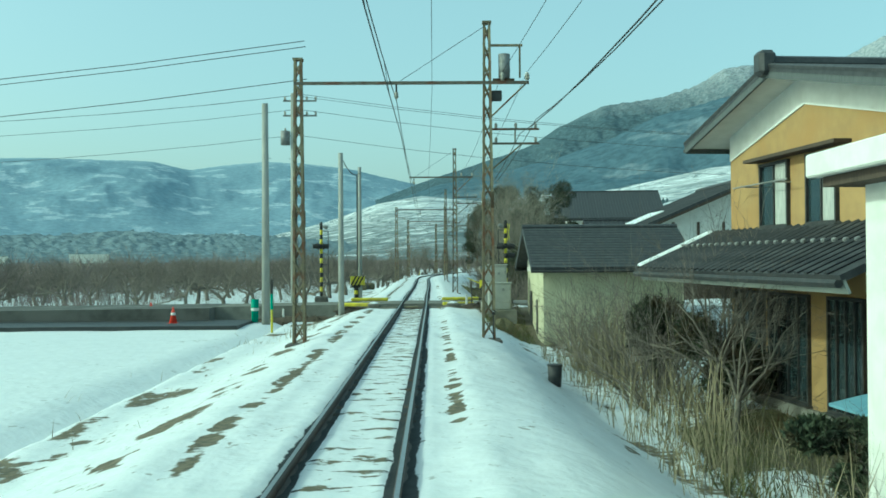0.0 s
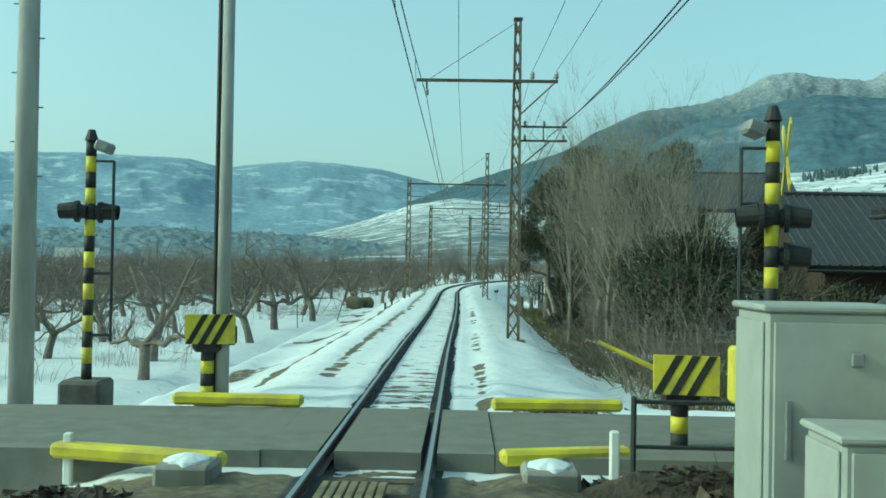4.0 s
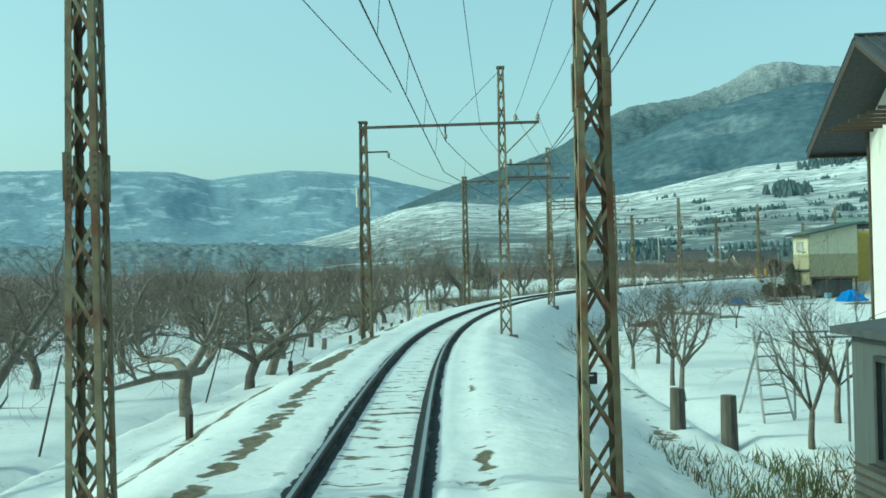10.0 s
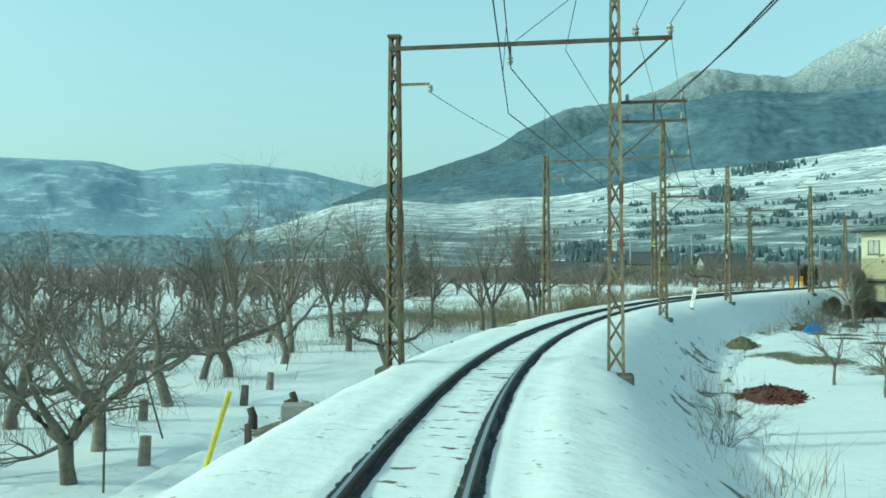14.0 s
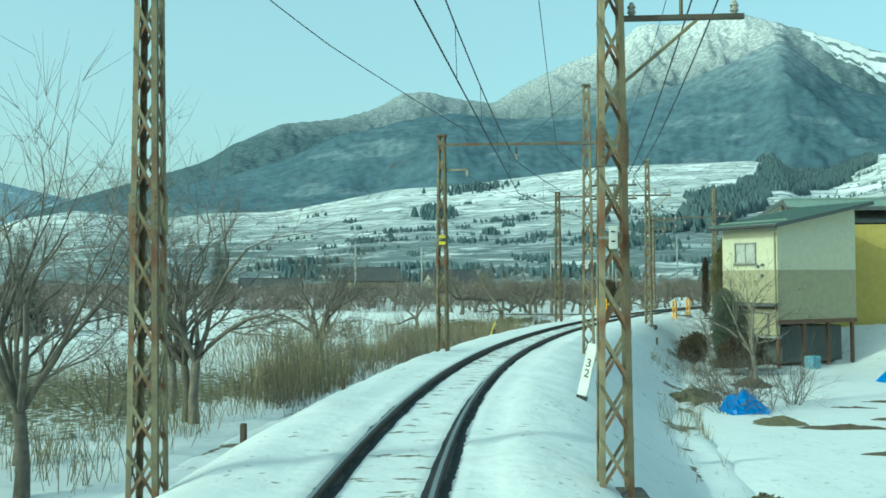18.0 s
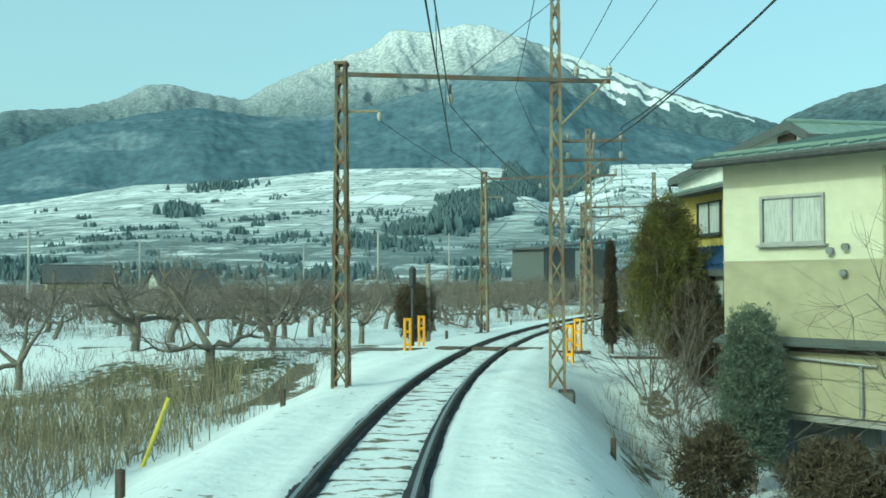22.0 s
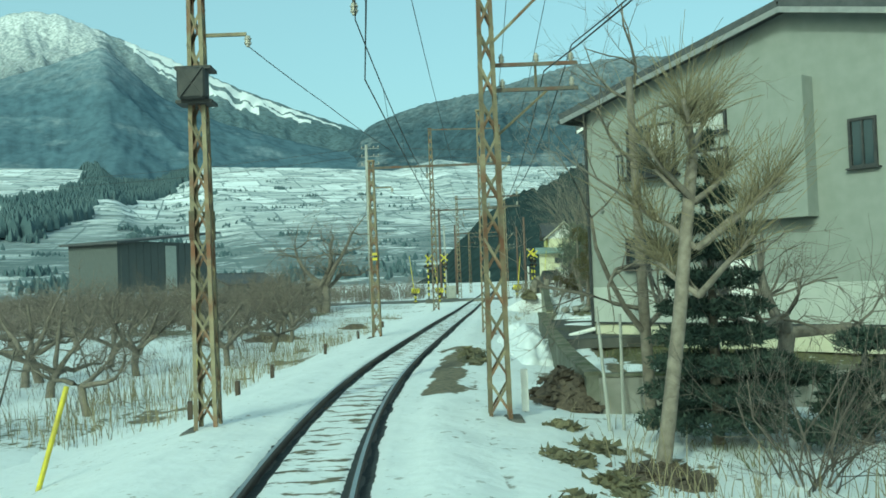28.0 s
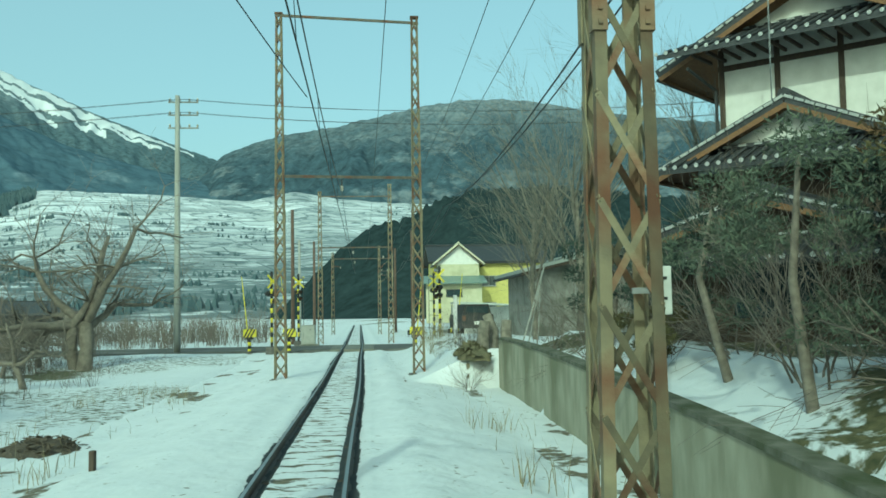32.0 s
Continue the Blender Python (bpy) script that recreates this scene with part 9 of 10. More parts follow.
def heap(name, label, s, d, rx, ry, h, mat, seed, cat="heap", chunks=0, size=0.06):
    """An uneven mound with a frayed edge, and loose lumps on and round it if asked."""
    n, m = 44, 14
    rng = np.random.RandomState(seed)
    off = rng.rand(2) * 50
    I, J = np.meshgrid(np.arange(1, m + 1), np.arange(n), indexing="ij")
    a, r = 2 * np.pi * J / n, I / m
    q = 1 + 0.9 * (fractal(off[0] + np.cos(a) * 1.6, off[1] + np.sin(a) * 1.6, 4) - 0.5)
    x, y = np.cos(a) * r * rx * q, np.sin(a) * r * ry * q
    z = h * (1 - r ** 1.5) * (0.55 + 0.9 * fractal(off[0] + x * 1.6, off[1] + y * 1.6)) + (fractal(off[0] + x * 9, off[1] + y * 9, 3) - 0.5) * min(h * 0.5, 0.14) * (1 - r * 0.6) - 0.14 * (I == m)
    v = [(0, 0, float(z[0].mean()))] + np.stack([x, y, z], -1).reshape(-1, 3).tolist()
    f = [(0, 1 + j, 1 + (j + 1) % n) for j in range(n)]
    for i in range(m - 1):
        k = 1 + i * n
        f += [(k + j, k + n + j, k + n + (j + 1) % n, k + (j + 1) % n) for j in range(n)]
    ob = mesh_object(name, v, f, mat)
    ob.matrix_basis = on_line(s, d, ground_z(s, d) - 0.05)
    if chunks:
        cv, cf = [], []
        for _ in range(chunks):
            aa, rr = rng.uniform(0, 6.28), rng.rand() ** 0.6 * 1.1
            px, py = math.cos(aa) * rr * rx, math.sin(aa) * rr * ry
            pz = h * max(1 - rr ** 1.5, 0) * 0.95 + 0.02
            k, w_ = len(cv), size * rng.uniform(0.5, 1.4)
            cv += [(px + rng.normal() * w_, py + rng.normal() * w_, pz + rng.normal() * w_ * 0.6) for _ in range(4)]
            cf += [(k, k + 1, k + 2), (k, k + 2, k + 3), (k, k + 3, k + 1), (k + 1, k + 3, k + 2)]
        tagged(mesh_object("loose_earth", cv, cf, mat, ob, smooth=False), "loose lumps", kind="stuff")
    return tagged(ob, label, cat)


m_straw = material("dead_grass_mound", (0.15, 0.135, 0.08), (0.105, 0.10, 0.06), 0.95, 9, bump=0.8, bscale=14, bdist=0.08)
m_soil = material("dark_soil", (0.075, 0.062, 0.048), (0.11, 0.09, 0.065), 0.95, 7, bump=0.8, bscale=12, bdist=0.08)
m_redleaf = material("red_brown_prunings", (0.15, 0.055, 0.035), (0.09, 0.04, 0.03), 0.95, 12, bump=0.8, bscale=16, bdist=0.08)


def level_crossing():
    s0, s1 = 43.1, 46.1
    flat_strip("road", s0, s1, -9.0, -1.25, -0.02, m_deck, "narrow worn asphalt road over the track", 0.7, z0=-0.10)
    flat_strip("road", s0, s1, 1.25, 9.0, -0.03, m_deck, "narrow worn asphalt road over the track", 0.7)
    for d0, d1 in ((-1.24, -0.63), (-0.46, 0.46), (0.63, 1.24)):
        flat_strip("crossing_slab", s0 + 0.02, s1 - 0.02, d0, d1, -0.012, m_deck, "concrete slab between the rails")
    # the road on the left runs on beside the field
    flat_strip("road", 42.0, 46.4, -60.0, -9.0, -0.10, m_asphalt, "grey asphalt lane beside the snowy field", 0.6, z0=-0.40)
    flat_strip("lane", 38.2, 41.95, -46.0, -7.0, -0.62, m_wet, "dark wet asphalt lane below the road", 0.3, z0=-0.66)
    for a, b, d0, d1 in ((46.15, 46.15, -3.1, -1.3), (46.2, 46.3, 1.3, 3.1), (43.0, 42.6, -3.4, -1.5), (43.05, 43.4, 1.3, 2.7)):
        low = 0.09 if a < 45 else 0.0
        p, q = tr(a, d0, 0.05 - low), tr(b, d1, 0.07 - low)
        kerb = bm_box((q - p).length, 0.22, 0.16, (0, 0, 0), bevel=0.04)
        x = (q - p).normalized()
        ob = part("crossing_kerb", kerb, m_yellow)
        ob.matrix_basis = Matrix.Translation((p + q) / 2) @ Matrix.Rotation(math.atan2(x.y, x.x), 4, "Z")
        tagged(ob, "worn yellow painted concrete kerb at the road edge", "kerb", "kerbs of the crossing")
    for i, (s, d, rx, ry, h) in enumerate(((42.35, -4.9, 3.2, 0.45, 0.3), (42.2, 3.1, 1.1, 0.4, 0.25), (41.4, -2.6, 0.8, 0.6, 0.18), (46.9, 2.4, 0.9, 0.3, 0.12))):
        heap("earth_bank", "rough dark earth and rubble along the road edge", s, d, rx, ry, h, m_soil, 90 + i, "earth bank", 260, 0.05)
    for s, d in ((42.2, -1.75), (42.3, 1.75)):
        ob = heap("snow_patch", "small patch of old snow on the concrete block", s, d, 0.24, 0.2, 0.07, m_snow, 97, "snow patch")
        ob.matrix_basis = on_line(s, d, 0.06)
    crossing_signal(on_line(46.9, -4.62, -0.15, 0), "yellow-black warning signal on a stained footing", False, radians(-82), 3.85, 1)
    crossing_signal(on_line(43.4, 4.2, -0.15, 0), "yellow-black warning signal with crossed boards", True, radians(78), 3.75, -1)
    gate_machine(on_line(47.3, -2.95, -0.1, 12), "striped barrier machine with raised arm beside a pole", -1, 0, 86)
    gate_machine(on_line(43.9, 3.35, -0.25, -8), "striped barrier machine with its arm lifted", -1, 0.9, 24)
    cabinet(on_line(40.1, 3.48, 0.11, 0), 0.95, 0.7, 1.55, "tall grey steel cabinet on a concrete plinth")
    cabinet(on_line(39.05, 3.60, -0.15, 0), 0.9, 0.6, 1.08, "low grey steel cabinet on a concrete plinth")
    box = thing("signal_box", on_line(41.4, 3.38, 0.0), "bright yellow emergency button box on a post", "box")
    part("case", bm_box(0.32, 0.26, 0.5, (0, 0, 0.82), bevel=0.03, base=True), m_yellow, box)
    part("post", bm_rod((0, 0, -0.5), (0, 0, 0.82), 0.045, n=8), m_black, box)
    for s, d in ((43.0, -3.25), (42.2, 2.35), (43.0, -5.9)):
        ob = part("marker_post", bm_box(0.09, 0.09, 0.75, (0, 0, -0.2), bevel=0.015, base=True), m_white)
        ob.matrix_basis = on_line(s, d, ground_z(s, d))
        tagged(ob, "short white boundary post by the crossing", "post", "white posts at the crossing")
    for s, d in ((42.2, -1.75), (42.3, 1.75)):
        ob = part("concrete_block", bm_box(0.55, 0.5, 0.5, (0, 0, 0), bevel=0.04), m_conc)
        ob.matrix_basis = on_line(s, d, -0.2)
        tagged(ob, "weathered concrete block beside the deck", "block", "blocks at the crossing")
    guard = thing("guard_rail", on_line(42.6, 2.6, -0.3), "low dark pipe railing by the barrier", "railing")
    for x in (0, 1.5):
        part("post", bm_rod((x, 0, -0.2), (x, 0, 1.0), 0.03, n=6), m_dark, guard)
    for z in (0.5, 0.95):
        part("pipe", bm_rod((0, 0, z), (1.5, 0, z), 0.022, n=6), m_dark, guard)
    wood = thing("cable_cover", on_line(41.6, -0.1, -0.10), "slatted wooden cover between the rails", "cover")
    for k in range(7):
        part("slat", bm_box(0.07, 0.7, 0.05, (-0.27 + k * 0.09, 0, 0.02), bevel=0.008), m_reed, wood)


level_crossing()


# ---- poles beside the crossing ----
def round_pole(name, m, h, r0, r1, mat, label, category="utility pole", group="utility poles", steps=0):
    e = thing(name, m, label, category, group)
    part("shaft", bm_rod((0, 0, -0.6), (0, 0, h), r0, r1, 14), mat, e, smooth=True)
    for k in range(steps):
        z = 2.2 + k * 0.55
        part("step_bolt", bm_rod((0, 0, z), (0.26 * (1 if k % 2 else -1), 0, z), 0.012, n=4), m_galv, e)
    return e


def utility_top(e, h, arms=2, transformer=True, turn=0.0):
    for k in range(arms):
        z = h - 0.35 - k * 0.75
        part("crossarm", bm_box(1.7, 0.08, 0.08, (0.3, 0.14, z)), m_galv, e)
        for x in (-0.45, 0.1, 0.65, 1.1):
            insulator(e, (x, 0.14, z + 0.04), k=0.9)
    if transformer:
        t = part("transformer", bm_rod((-0.42, 0, h - 2.6), (-0.42, 0, h - 1.9), 0.24, n=14), m_galv, e, smooth=True)
        part("bushing", bm_rod((-0.42, 0, h - 1.9), (-0.42, 0, h - 1.75), 0.05, n=8), m_porc, t)


round_pole("utility_pole", on_line(40.7, -6.28, -0.8), 9.5, 0.18, 0.13, m_concpole, "tall grey concrete utility pole", steps=10)
p2_ = round_pole("utility_pole", on_line(48.0, -6.1, -0.6), 11.0, 0.20, 0.14, m_concpole, "tall grey concrete pole with crossarms and transformer", steps=12)
utility_top(p2_, 11.0)
round_pole("cable_pole", on_line(40.1, -3.0, -0.4), 6.9, 0.13, 0.10, m_concpole, "grey concrete pole carrying a slack black cable")
cp = round_pole("cable_pole", on_line(47.4, -2.75, -0.4), 7.0, 0.11, 0.085, m_concpole, "grey pole with a black cable conduit")
part("conduit", bm_rod((-0.13, 0, 0.3), (-0.13, 0, 6.6), 0.035, n=6), m_black, cp)
gg = round_pole("guy_post", on_line(36.4, -5.3, ground_z(36.4, -5.3)), 2.0, 0.045, 0.04, m_yellow, "yellow guy guard with a dark green sleeve", "guard", "yellow guy guards")
part("sleeve", bm_rod((0, 0, 0.9), (0, 0, 1.5), 0.055, n=10), m_greennet, gg)
part("black_band", bm_rod((0, 0, 1.5), (0, 0, 2.05), 0.05, n=10), m_black, gg)
wire("slack_cable", "slack black cable between two poles", [tr(40.1, -3.0, 6.4), tr(47.4, -2.75, 6.3)], 0.02, 1.2, 10)
for z, y in ((10.3, 0), (10.35, 0.5), (9.6, 0.2), (8.3, 0.1)):
    wire("power_line", "thin power line crossing high over the track", [tr(47.5 - 5 + y, -70, z + 0.8), tr(48.0, -6.1 + y, z), tr(52 + y, 60, z + 0.3)], 0.012, 0.9, 14)
far_left = [tr(30, -60, 8.2), tr(26.0, -2.6, 8.0)]
for k in range(3):
    wire("power_line", "thin power line running to the lattice mast", [p + Vector((0, 0.25 * k, -0.75 * (k > 1) - 0.1 * k)) for p in far_left], 0.012, 0.8, 12)
mast_gear = thing("mast_transformer", on_line(26.2, 2.46, 0), "grey pole transformer and switch on the lattice mast", "transformer")
part("tank", bm_rod((0.42, 0, 7.0), (0.42, 0, 7.65), 0.16, n=12), m_galv, mast_gear, smooth=True)
part("bracket", bm_box(0.6, 0.06, 0.06, (0.4, 0, 6.95)), m_steel, mast_gear)
part("switch_frame", bm_box(0.05, 0.05, 0.9, (0.85, 0, 7.0), base=True), m_steel, mast_gear)
part("top_bar", bm_box(0.95, 0.06, 0.06, (0.45, 0, 7.9)), m_steel, mast_gear)
part("bracket", bm_box(0.3, 0.1, 0.3, (0.2, 0, 6.5), bevel=0.03), m_dark, mast_gear)


# ---- small things along the line ----
def stub_posts():
    """Short dark survey stakes along the left shoulder and a few on the right."""
    base = part("stake", bm_box(0.09, 0.09, 0.42, (0, 0, -0.1), base=True, bevel=0.012), m_brownwood)
    base.matrix_basis = on_line(79, -2.9, ground_z(79, -2.9))
    tagged(base, "short dark wooden stake in the snow", "stake", "stakes along the track")
    rng = np.random.RandomState(2)
    for s, d in ((85, -3.0), (95, -2.9), (103, -2.9), (112, -3.0), (120, -3.1), (127, -3.2), (136, -3.1), (143, -3.2), (151, -3.0), (159, -2.9), (166, -3.0), (176, -2.7), (184, -2.8), (191, -2.7), (209, -2.6), (216, -2.7), (221, -2.7), (227, -2.8), (236, -2.9), (239, -2.8), (243, -3.0), (250, -3.0), (258, -3.2), (262, -3.1), (266, -3.3), (190, 3.3), (13, -5.5), (8.5, -4.6)):
        ob = again(base, on_line(s, d, ground_z(s, d), rng.uniform(-20, 20)))
        tagged(ob, "short dark wooden stake in the snow", "stake", "stakes along the track")


stub_posts()


def distance_post():
    e = thing("distance_post", on_line(162.6, 2.44, -0.32, -18) @ Matrix.Rotation(radians(13), 4, "Y"), "leaning white distance post with black figures and dark foot", "post")
    part("board", bm_box(0.19, 0.07, 1.0, (0, 0, 0.16), base=True, bevel=0.01), m_white, e)
    part("foot", bm_box(0.20, 0.08, 0.22, (0, 0, -0.06), base=True), m_dark, e, "dark painted foot")
    for ch, z in (("3", 0.72), ("2", 0.52)):
        c = bpy.data.curves.new("figure", "FONT")
        c.body, c.size, c.align_x, c.extrude = ch, 0.22, "CENTER", 0.003
        ob = new("figure", c)
        me = bpy.data.meshes.new_from_object(ob)
        bpy.data.objects.remove(ob)
        me.materials.append(m_black)
        fig = new("figure", me)
        fig.parent = e
        fig.matrix_basis = Matrix.Translation((0, -0.039, z)) @ Matrix.Rotation(radians(90), 4, "X")


distance_post()


def tarp(s, d, k, seed, label="crumpled blue tarpaulin heap on the snow"):
    rng = np.random.RandomState(seed)
    n = 14
    v = []
    for i in range(n):
        for j in range(n):
            x, y = (i / (n - 1) - 0.5) * 1.5 * k, (j / (n - 1) - 0.5) * 1.1 * k
            r = max(abs(x) / (0.75 * k), abs(y) / (0.55 * k))
            v.append((x + rng.normal() * 0.03, y + rng.normal() * 0.03, max(0, (1 - r ** 2)) * 0.55 * k + rng.normal() * 0.035 * k - 0.04))
    f = [(i * n + j, (i + 1) * n + j, (i + 1) * n + j + 1, i * n + j + 1) for i in range(n - 1) for j in range(n - 1)]
    ob = mesh_object("tarpaulin", v, f, m_blue, smooth=False)
    ob.matrix_basis = Matrix.Translation(tr(s, d, ground_z(s, d))) @ Matrix.Rotation(rng.uniform(0, 3), 4, "Z")
    tagged(ob, label, "tarpaulin", "blue tarpaulins")


tarp(175.1, 6.9, 1.15, 1)
tarp(187, 14, 2.0, 3, "large blue tarpaulin over stored goods")
tarp(257.2, 6.6, 0.55, 4, "blue tarpaulin behind the garden wall")


heap("leaf_heap", "low heap of red-brown prunings on the snow", 143.7, 6.6, 1.0, 1.9, 0.26, m_redleaf, 1, chunks=1500)
heap("grass_mound", "mound of dead grass on the bank", 179.6, 5.5, 1.0, 2.0, 0.35, m_straw, 2, chunks=220)
heap("grass_mound", "mound of dead grass on the bank", 184.5, 7.5, 0.7, 1.0, 0.35, m_soil, 3, chunks=220)
heap("grass_mound", "tuft of dead grass at the bank's foot", 159.5, 5.2, 0.8, 1.3, 0.5, m_straw, 4, chunks=220)
heap("earth_mound", "dark soil heap beside the snow", 236.9, 3.7, 0.75, 1.0, 0.62, m_soil, 5, chunks=300)
heap("earth_mound", "patch of brown earth laid bare", 245, 1.95, 0.45, 2.6, 0.16, m_straw, 6, chunks=220)
heap("earth_mound", "patch of brown earth laid bare", 230.5, 3.9, 0.7, 0.8, 0.12, m_soil, 7, chunks=220)
heap("earth_mound", "patch of brown earth laid bare", 227.5, 3.6, 0.6, 0.8, 0.15, m_straw, 8, chunks=220)
for i, (s, d, rx, ry) in enumerate(((230.8, 2.9, 0.42, 0.5), (232.0, 3.5, 0.4, 0.45), (229.6, 3.3, 0.35, 0.5), (228.2, 2.7, 0.3, 0.5), (233.6, 3.3, 0.3, 0.4))):
    heap("turf_patch", "round tuft of red-brown dead grass in the snow", s, d, rx, ry, 0.12, m_straw, 60 + i, chunks=120)
heap("snow_mound", "ploughed heap of clean white snow by the wall", 250.5, 3.45, 0.95, 4.0, 0.85, m_snow, 9, "snow heap", 120, 0.035)
heap("snow_mound", "ploughed heap of clean white snow by the wall", 246.5, 3.7, 0.8, 2.4, 0.8, m_snow, 10, "snow heap", 100, 0.035)
heap("snow_mound", "low bank of old snow along the yard's edge", 256.2, 9.5, 4.6, 0.55, 0.2, m_snow, 15, "snow heap")
for i, (s, d, rx, ry) in enumerate(((254.2, 6.2, 1.2, 0.5), (251.5, 5.4, 0.5, 0.9), (252.6, 9.5, 0.9, 0.3), (249.0, 8.0, 0.7, 0.3), (246.5, 6.0, 0.5, 0.3))):
    ob = heap("snow_patch", "thin leftover of snow on the asphalt yard", s, d, rx, ry, 0.05, m_snow, 80 + i, "snow patch")
    ob.matrix_basis = on_line(s, d, 0.31)
heap("snow_mound", "bank of piled snow at the crossing", 262, 3.6, 0.5, 3.0, 0.25, m_snow, 11, "snow heap")
heap("earth_mound", "low earth mound beside the field", 270, -5.4, 0.8, 1.2, 0.3, m_soil, 12, chunks=220)
heap("earth_mound", "low earth mound beside the field", 262.5, -8.0, 1.4, 1.8, 0.35, m_soil, 13, chunks=220)
heap("grass_mound", "low turf edge beside the footpath", 172, 7.6, 0.8, 0.9, 0.2, m_straw, 14)
heap("straw_heap", "low rounded heap of dead straw by the cabinets", 36.5, 3.55, 0.55, 0.5, 0.5, m_straw, 23)
for i, (s, d) in enumerate(((163, 11), (166, 9.5), (168.5, 11.5), (171, 9.2), (173.5, 11), (177, 10.2), (180, 12))):
    heap("earth_clod", "row of dark earth clods in the snowy garden", s, d, 1.3, 0.35, 0.16, m_soil, 40 + i)


def drums():
    for i, (s, d, r, L, mat, lab) in enumerate(((90.6, -5.7, 0.42, 0.8, m_straw, "round straw-brown bale in the snow"), (91.9, -5.7, 0.36, 0.9, m_concdark, "grey drum lying in the snow"), (92.6, -5.1, 0.38, 0.7, m_straw, "round straw-brown bale in the snow"))):
        rng = np.random.RandomState(70 + i)
        bm = bm_rod((-L / 2, 0, 0), (L / 2, 0, 0), r, n=28)
        bmesh.ops.bevel(bm, geom=[q for q in bm.edges if abs(q.verts[0].co.x - q.verts[1].co.x) < 0.01], offset=0.07, segments=2, affect="EDGES")
        for v in bm.verts:
            v.co *= 1 + 0.035 * (rng.rand() - 0.5)
            v.co.z = max(v.co.z, -r * 0.8)
        ob = part("field_drum", bm, mat, smooth=False)
        ob.matrix_basis = on_line(s, d, ground_z(s, d) + r * 0.7, 25 * i)
        tagged(ob, lab, "drum", "drums and bales by the orchard")


drums()


def yellow_guide(s, d, h, lean, label="leaning yellow guy-wire guard in the snow"):
    ob = part("guy_guard", bm_rod((0, 0, -0.1), (lean, 0, h), 0.035, n=8), m_yellow)
    ob.matrix_basis = on_line(s, d, ground_z(s, d), 20)
    tagged(ob, label, "guard", "yellow guy guards")


yellow_guide(125.0, -3.12, 1.0, 0.34)
yellow_guide(189.3, -4.7, 1.15, 0.45)
yellow_guide(231.9, -3.8, 1.3, 0.4)
yellow_guide(246, -6.0, 1.2, 0.2)


def footpath_posts():
    """Orange-yellow ladder-shaped gate posts on either side of the footpath."""
    for s, d, a in ((202.5, -2.45, 25), (204.7, -2.5, 25), (200.1, 2.62, -15), (203.6, 2.72, -15)):
        e = thing("gate_post", on_line(s, d, ground_z(s, d) - 0.02, a), "bright orange-yellow ladder-shaped footpath post", "post", "footpath posts")
        for x in (-0.085, 0.085):
            part("upright", bm_box(0.065, 0.12, 1.12, (x, 0, -0.1), base=True, bevel=0.008), m_amber, e)
        for z in (0.2, 0.6, 0.98):
            part("rung", bm_box(0.105, 0.10, 0.08, (0, 0, z)), m_amber, e)
    flat_strip("footpath", 202.55, 203.45, -26, -2.0, -0.10, m_asphalt, "trodden dark footpath", 0.2, z0=-0.3)
    for d0, d1, m in ((-1.6, -0.64, m_sleeper), (-0.46, 0.46, m_sleeper), (0.64, 1.7, m_sleeper)):
        flat_strip("path_board", 202.6, 203.3, d0, d1, -0.03, m, "dark timber crossing board", 0.12)
    for d, w in ((2.5, 1.3), (4.5, 2.0)):
        ob = part("path_plank", bm_box(w, 0.25, 0.08, (0, 0, 0), bevel=0.01), m_sleeper)
        ob.matrix_basis = on_line(202.6, d, ground_z(202.6, d) + 0.02, 6)
        tagged(ob, "dark plank edging beside the footpath", "plank", "footpath planks")


footpath_posts()


def relay_box():
    e = thing("relay_box", on_line(213.2, 3.0, -0.2), "pale grey relay box on a pipe post", "box")
    part("pipe", bm_rod((0, 0, -0.3), (0, 0, 1.9), 0.07, n=10), m_concpole, e)
    part("case", bm_box(0.5, 0.34, 0.55, (0, -0.05, 0.75), base=True, bevel=0.03), m_cabinet, e)
    for x in (-0.15, -0.05, 0.1):
        part("conduit", bm_rod((x, -0.05, -0.2), (x, -0.05, 0.76), 0.03, n=6), m_rust if x < 0 else m_galv, e)
    return e


relay_box()


def lineside_sign(s, d, zc, w, h, mat, bars=3, label="small black sign on a short post", post=True, turn=0):
    e = thing("lineside_sign", on_line(s, d, ground_z(s, d), turn), label, "sign", "small lineside signs")
    part("plate", bm_box(w, 0.02, h, (0, -0.02, zc), bevel=0.004), mat, e)
    for k in range(bars):
        part("mark", bm_box(w * 0.5, 0.006, h * 0.10, (0, -0.034, zc + h * (0.25 - 0.25 * k))), m_white if mat is m_black else m_black, e)
    if post:
        part("post", bm_rod((0, 0, -0.15), (0, 0, zc), 0.016, n=6), m_dark, e)


lineside_sign(97.3, 3.2, 0.55, 0.26, 0.2, m_black, 1)
lineside_sign(218.5, 3.0, 0.6, 0.26, 0.22, m_black, 1)
lineside_sign(26.0, 2.52, 0.75, 0.10, 0.14, m_black, 1)
lineside_sign(235.0, 2.9, 0.35, 0.12, 0.7, m_white, 0, "short white marker post with a dark foot")


m_plate = material("weathered_enamel", (0.50, 0.51, 0.48), (0.40, 0.41, 0.385), 0.5, 8, bump=0.05)


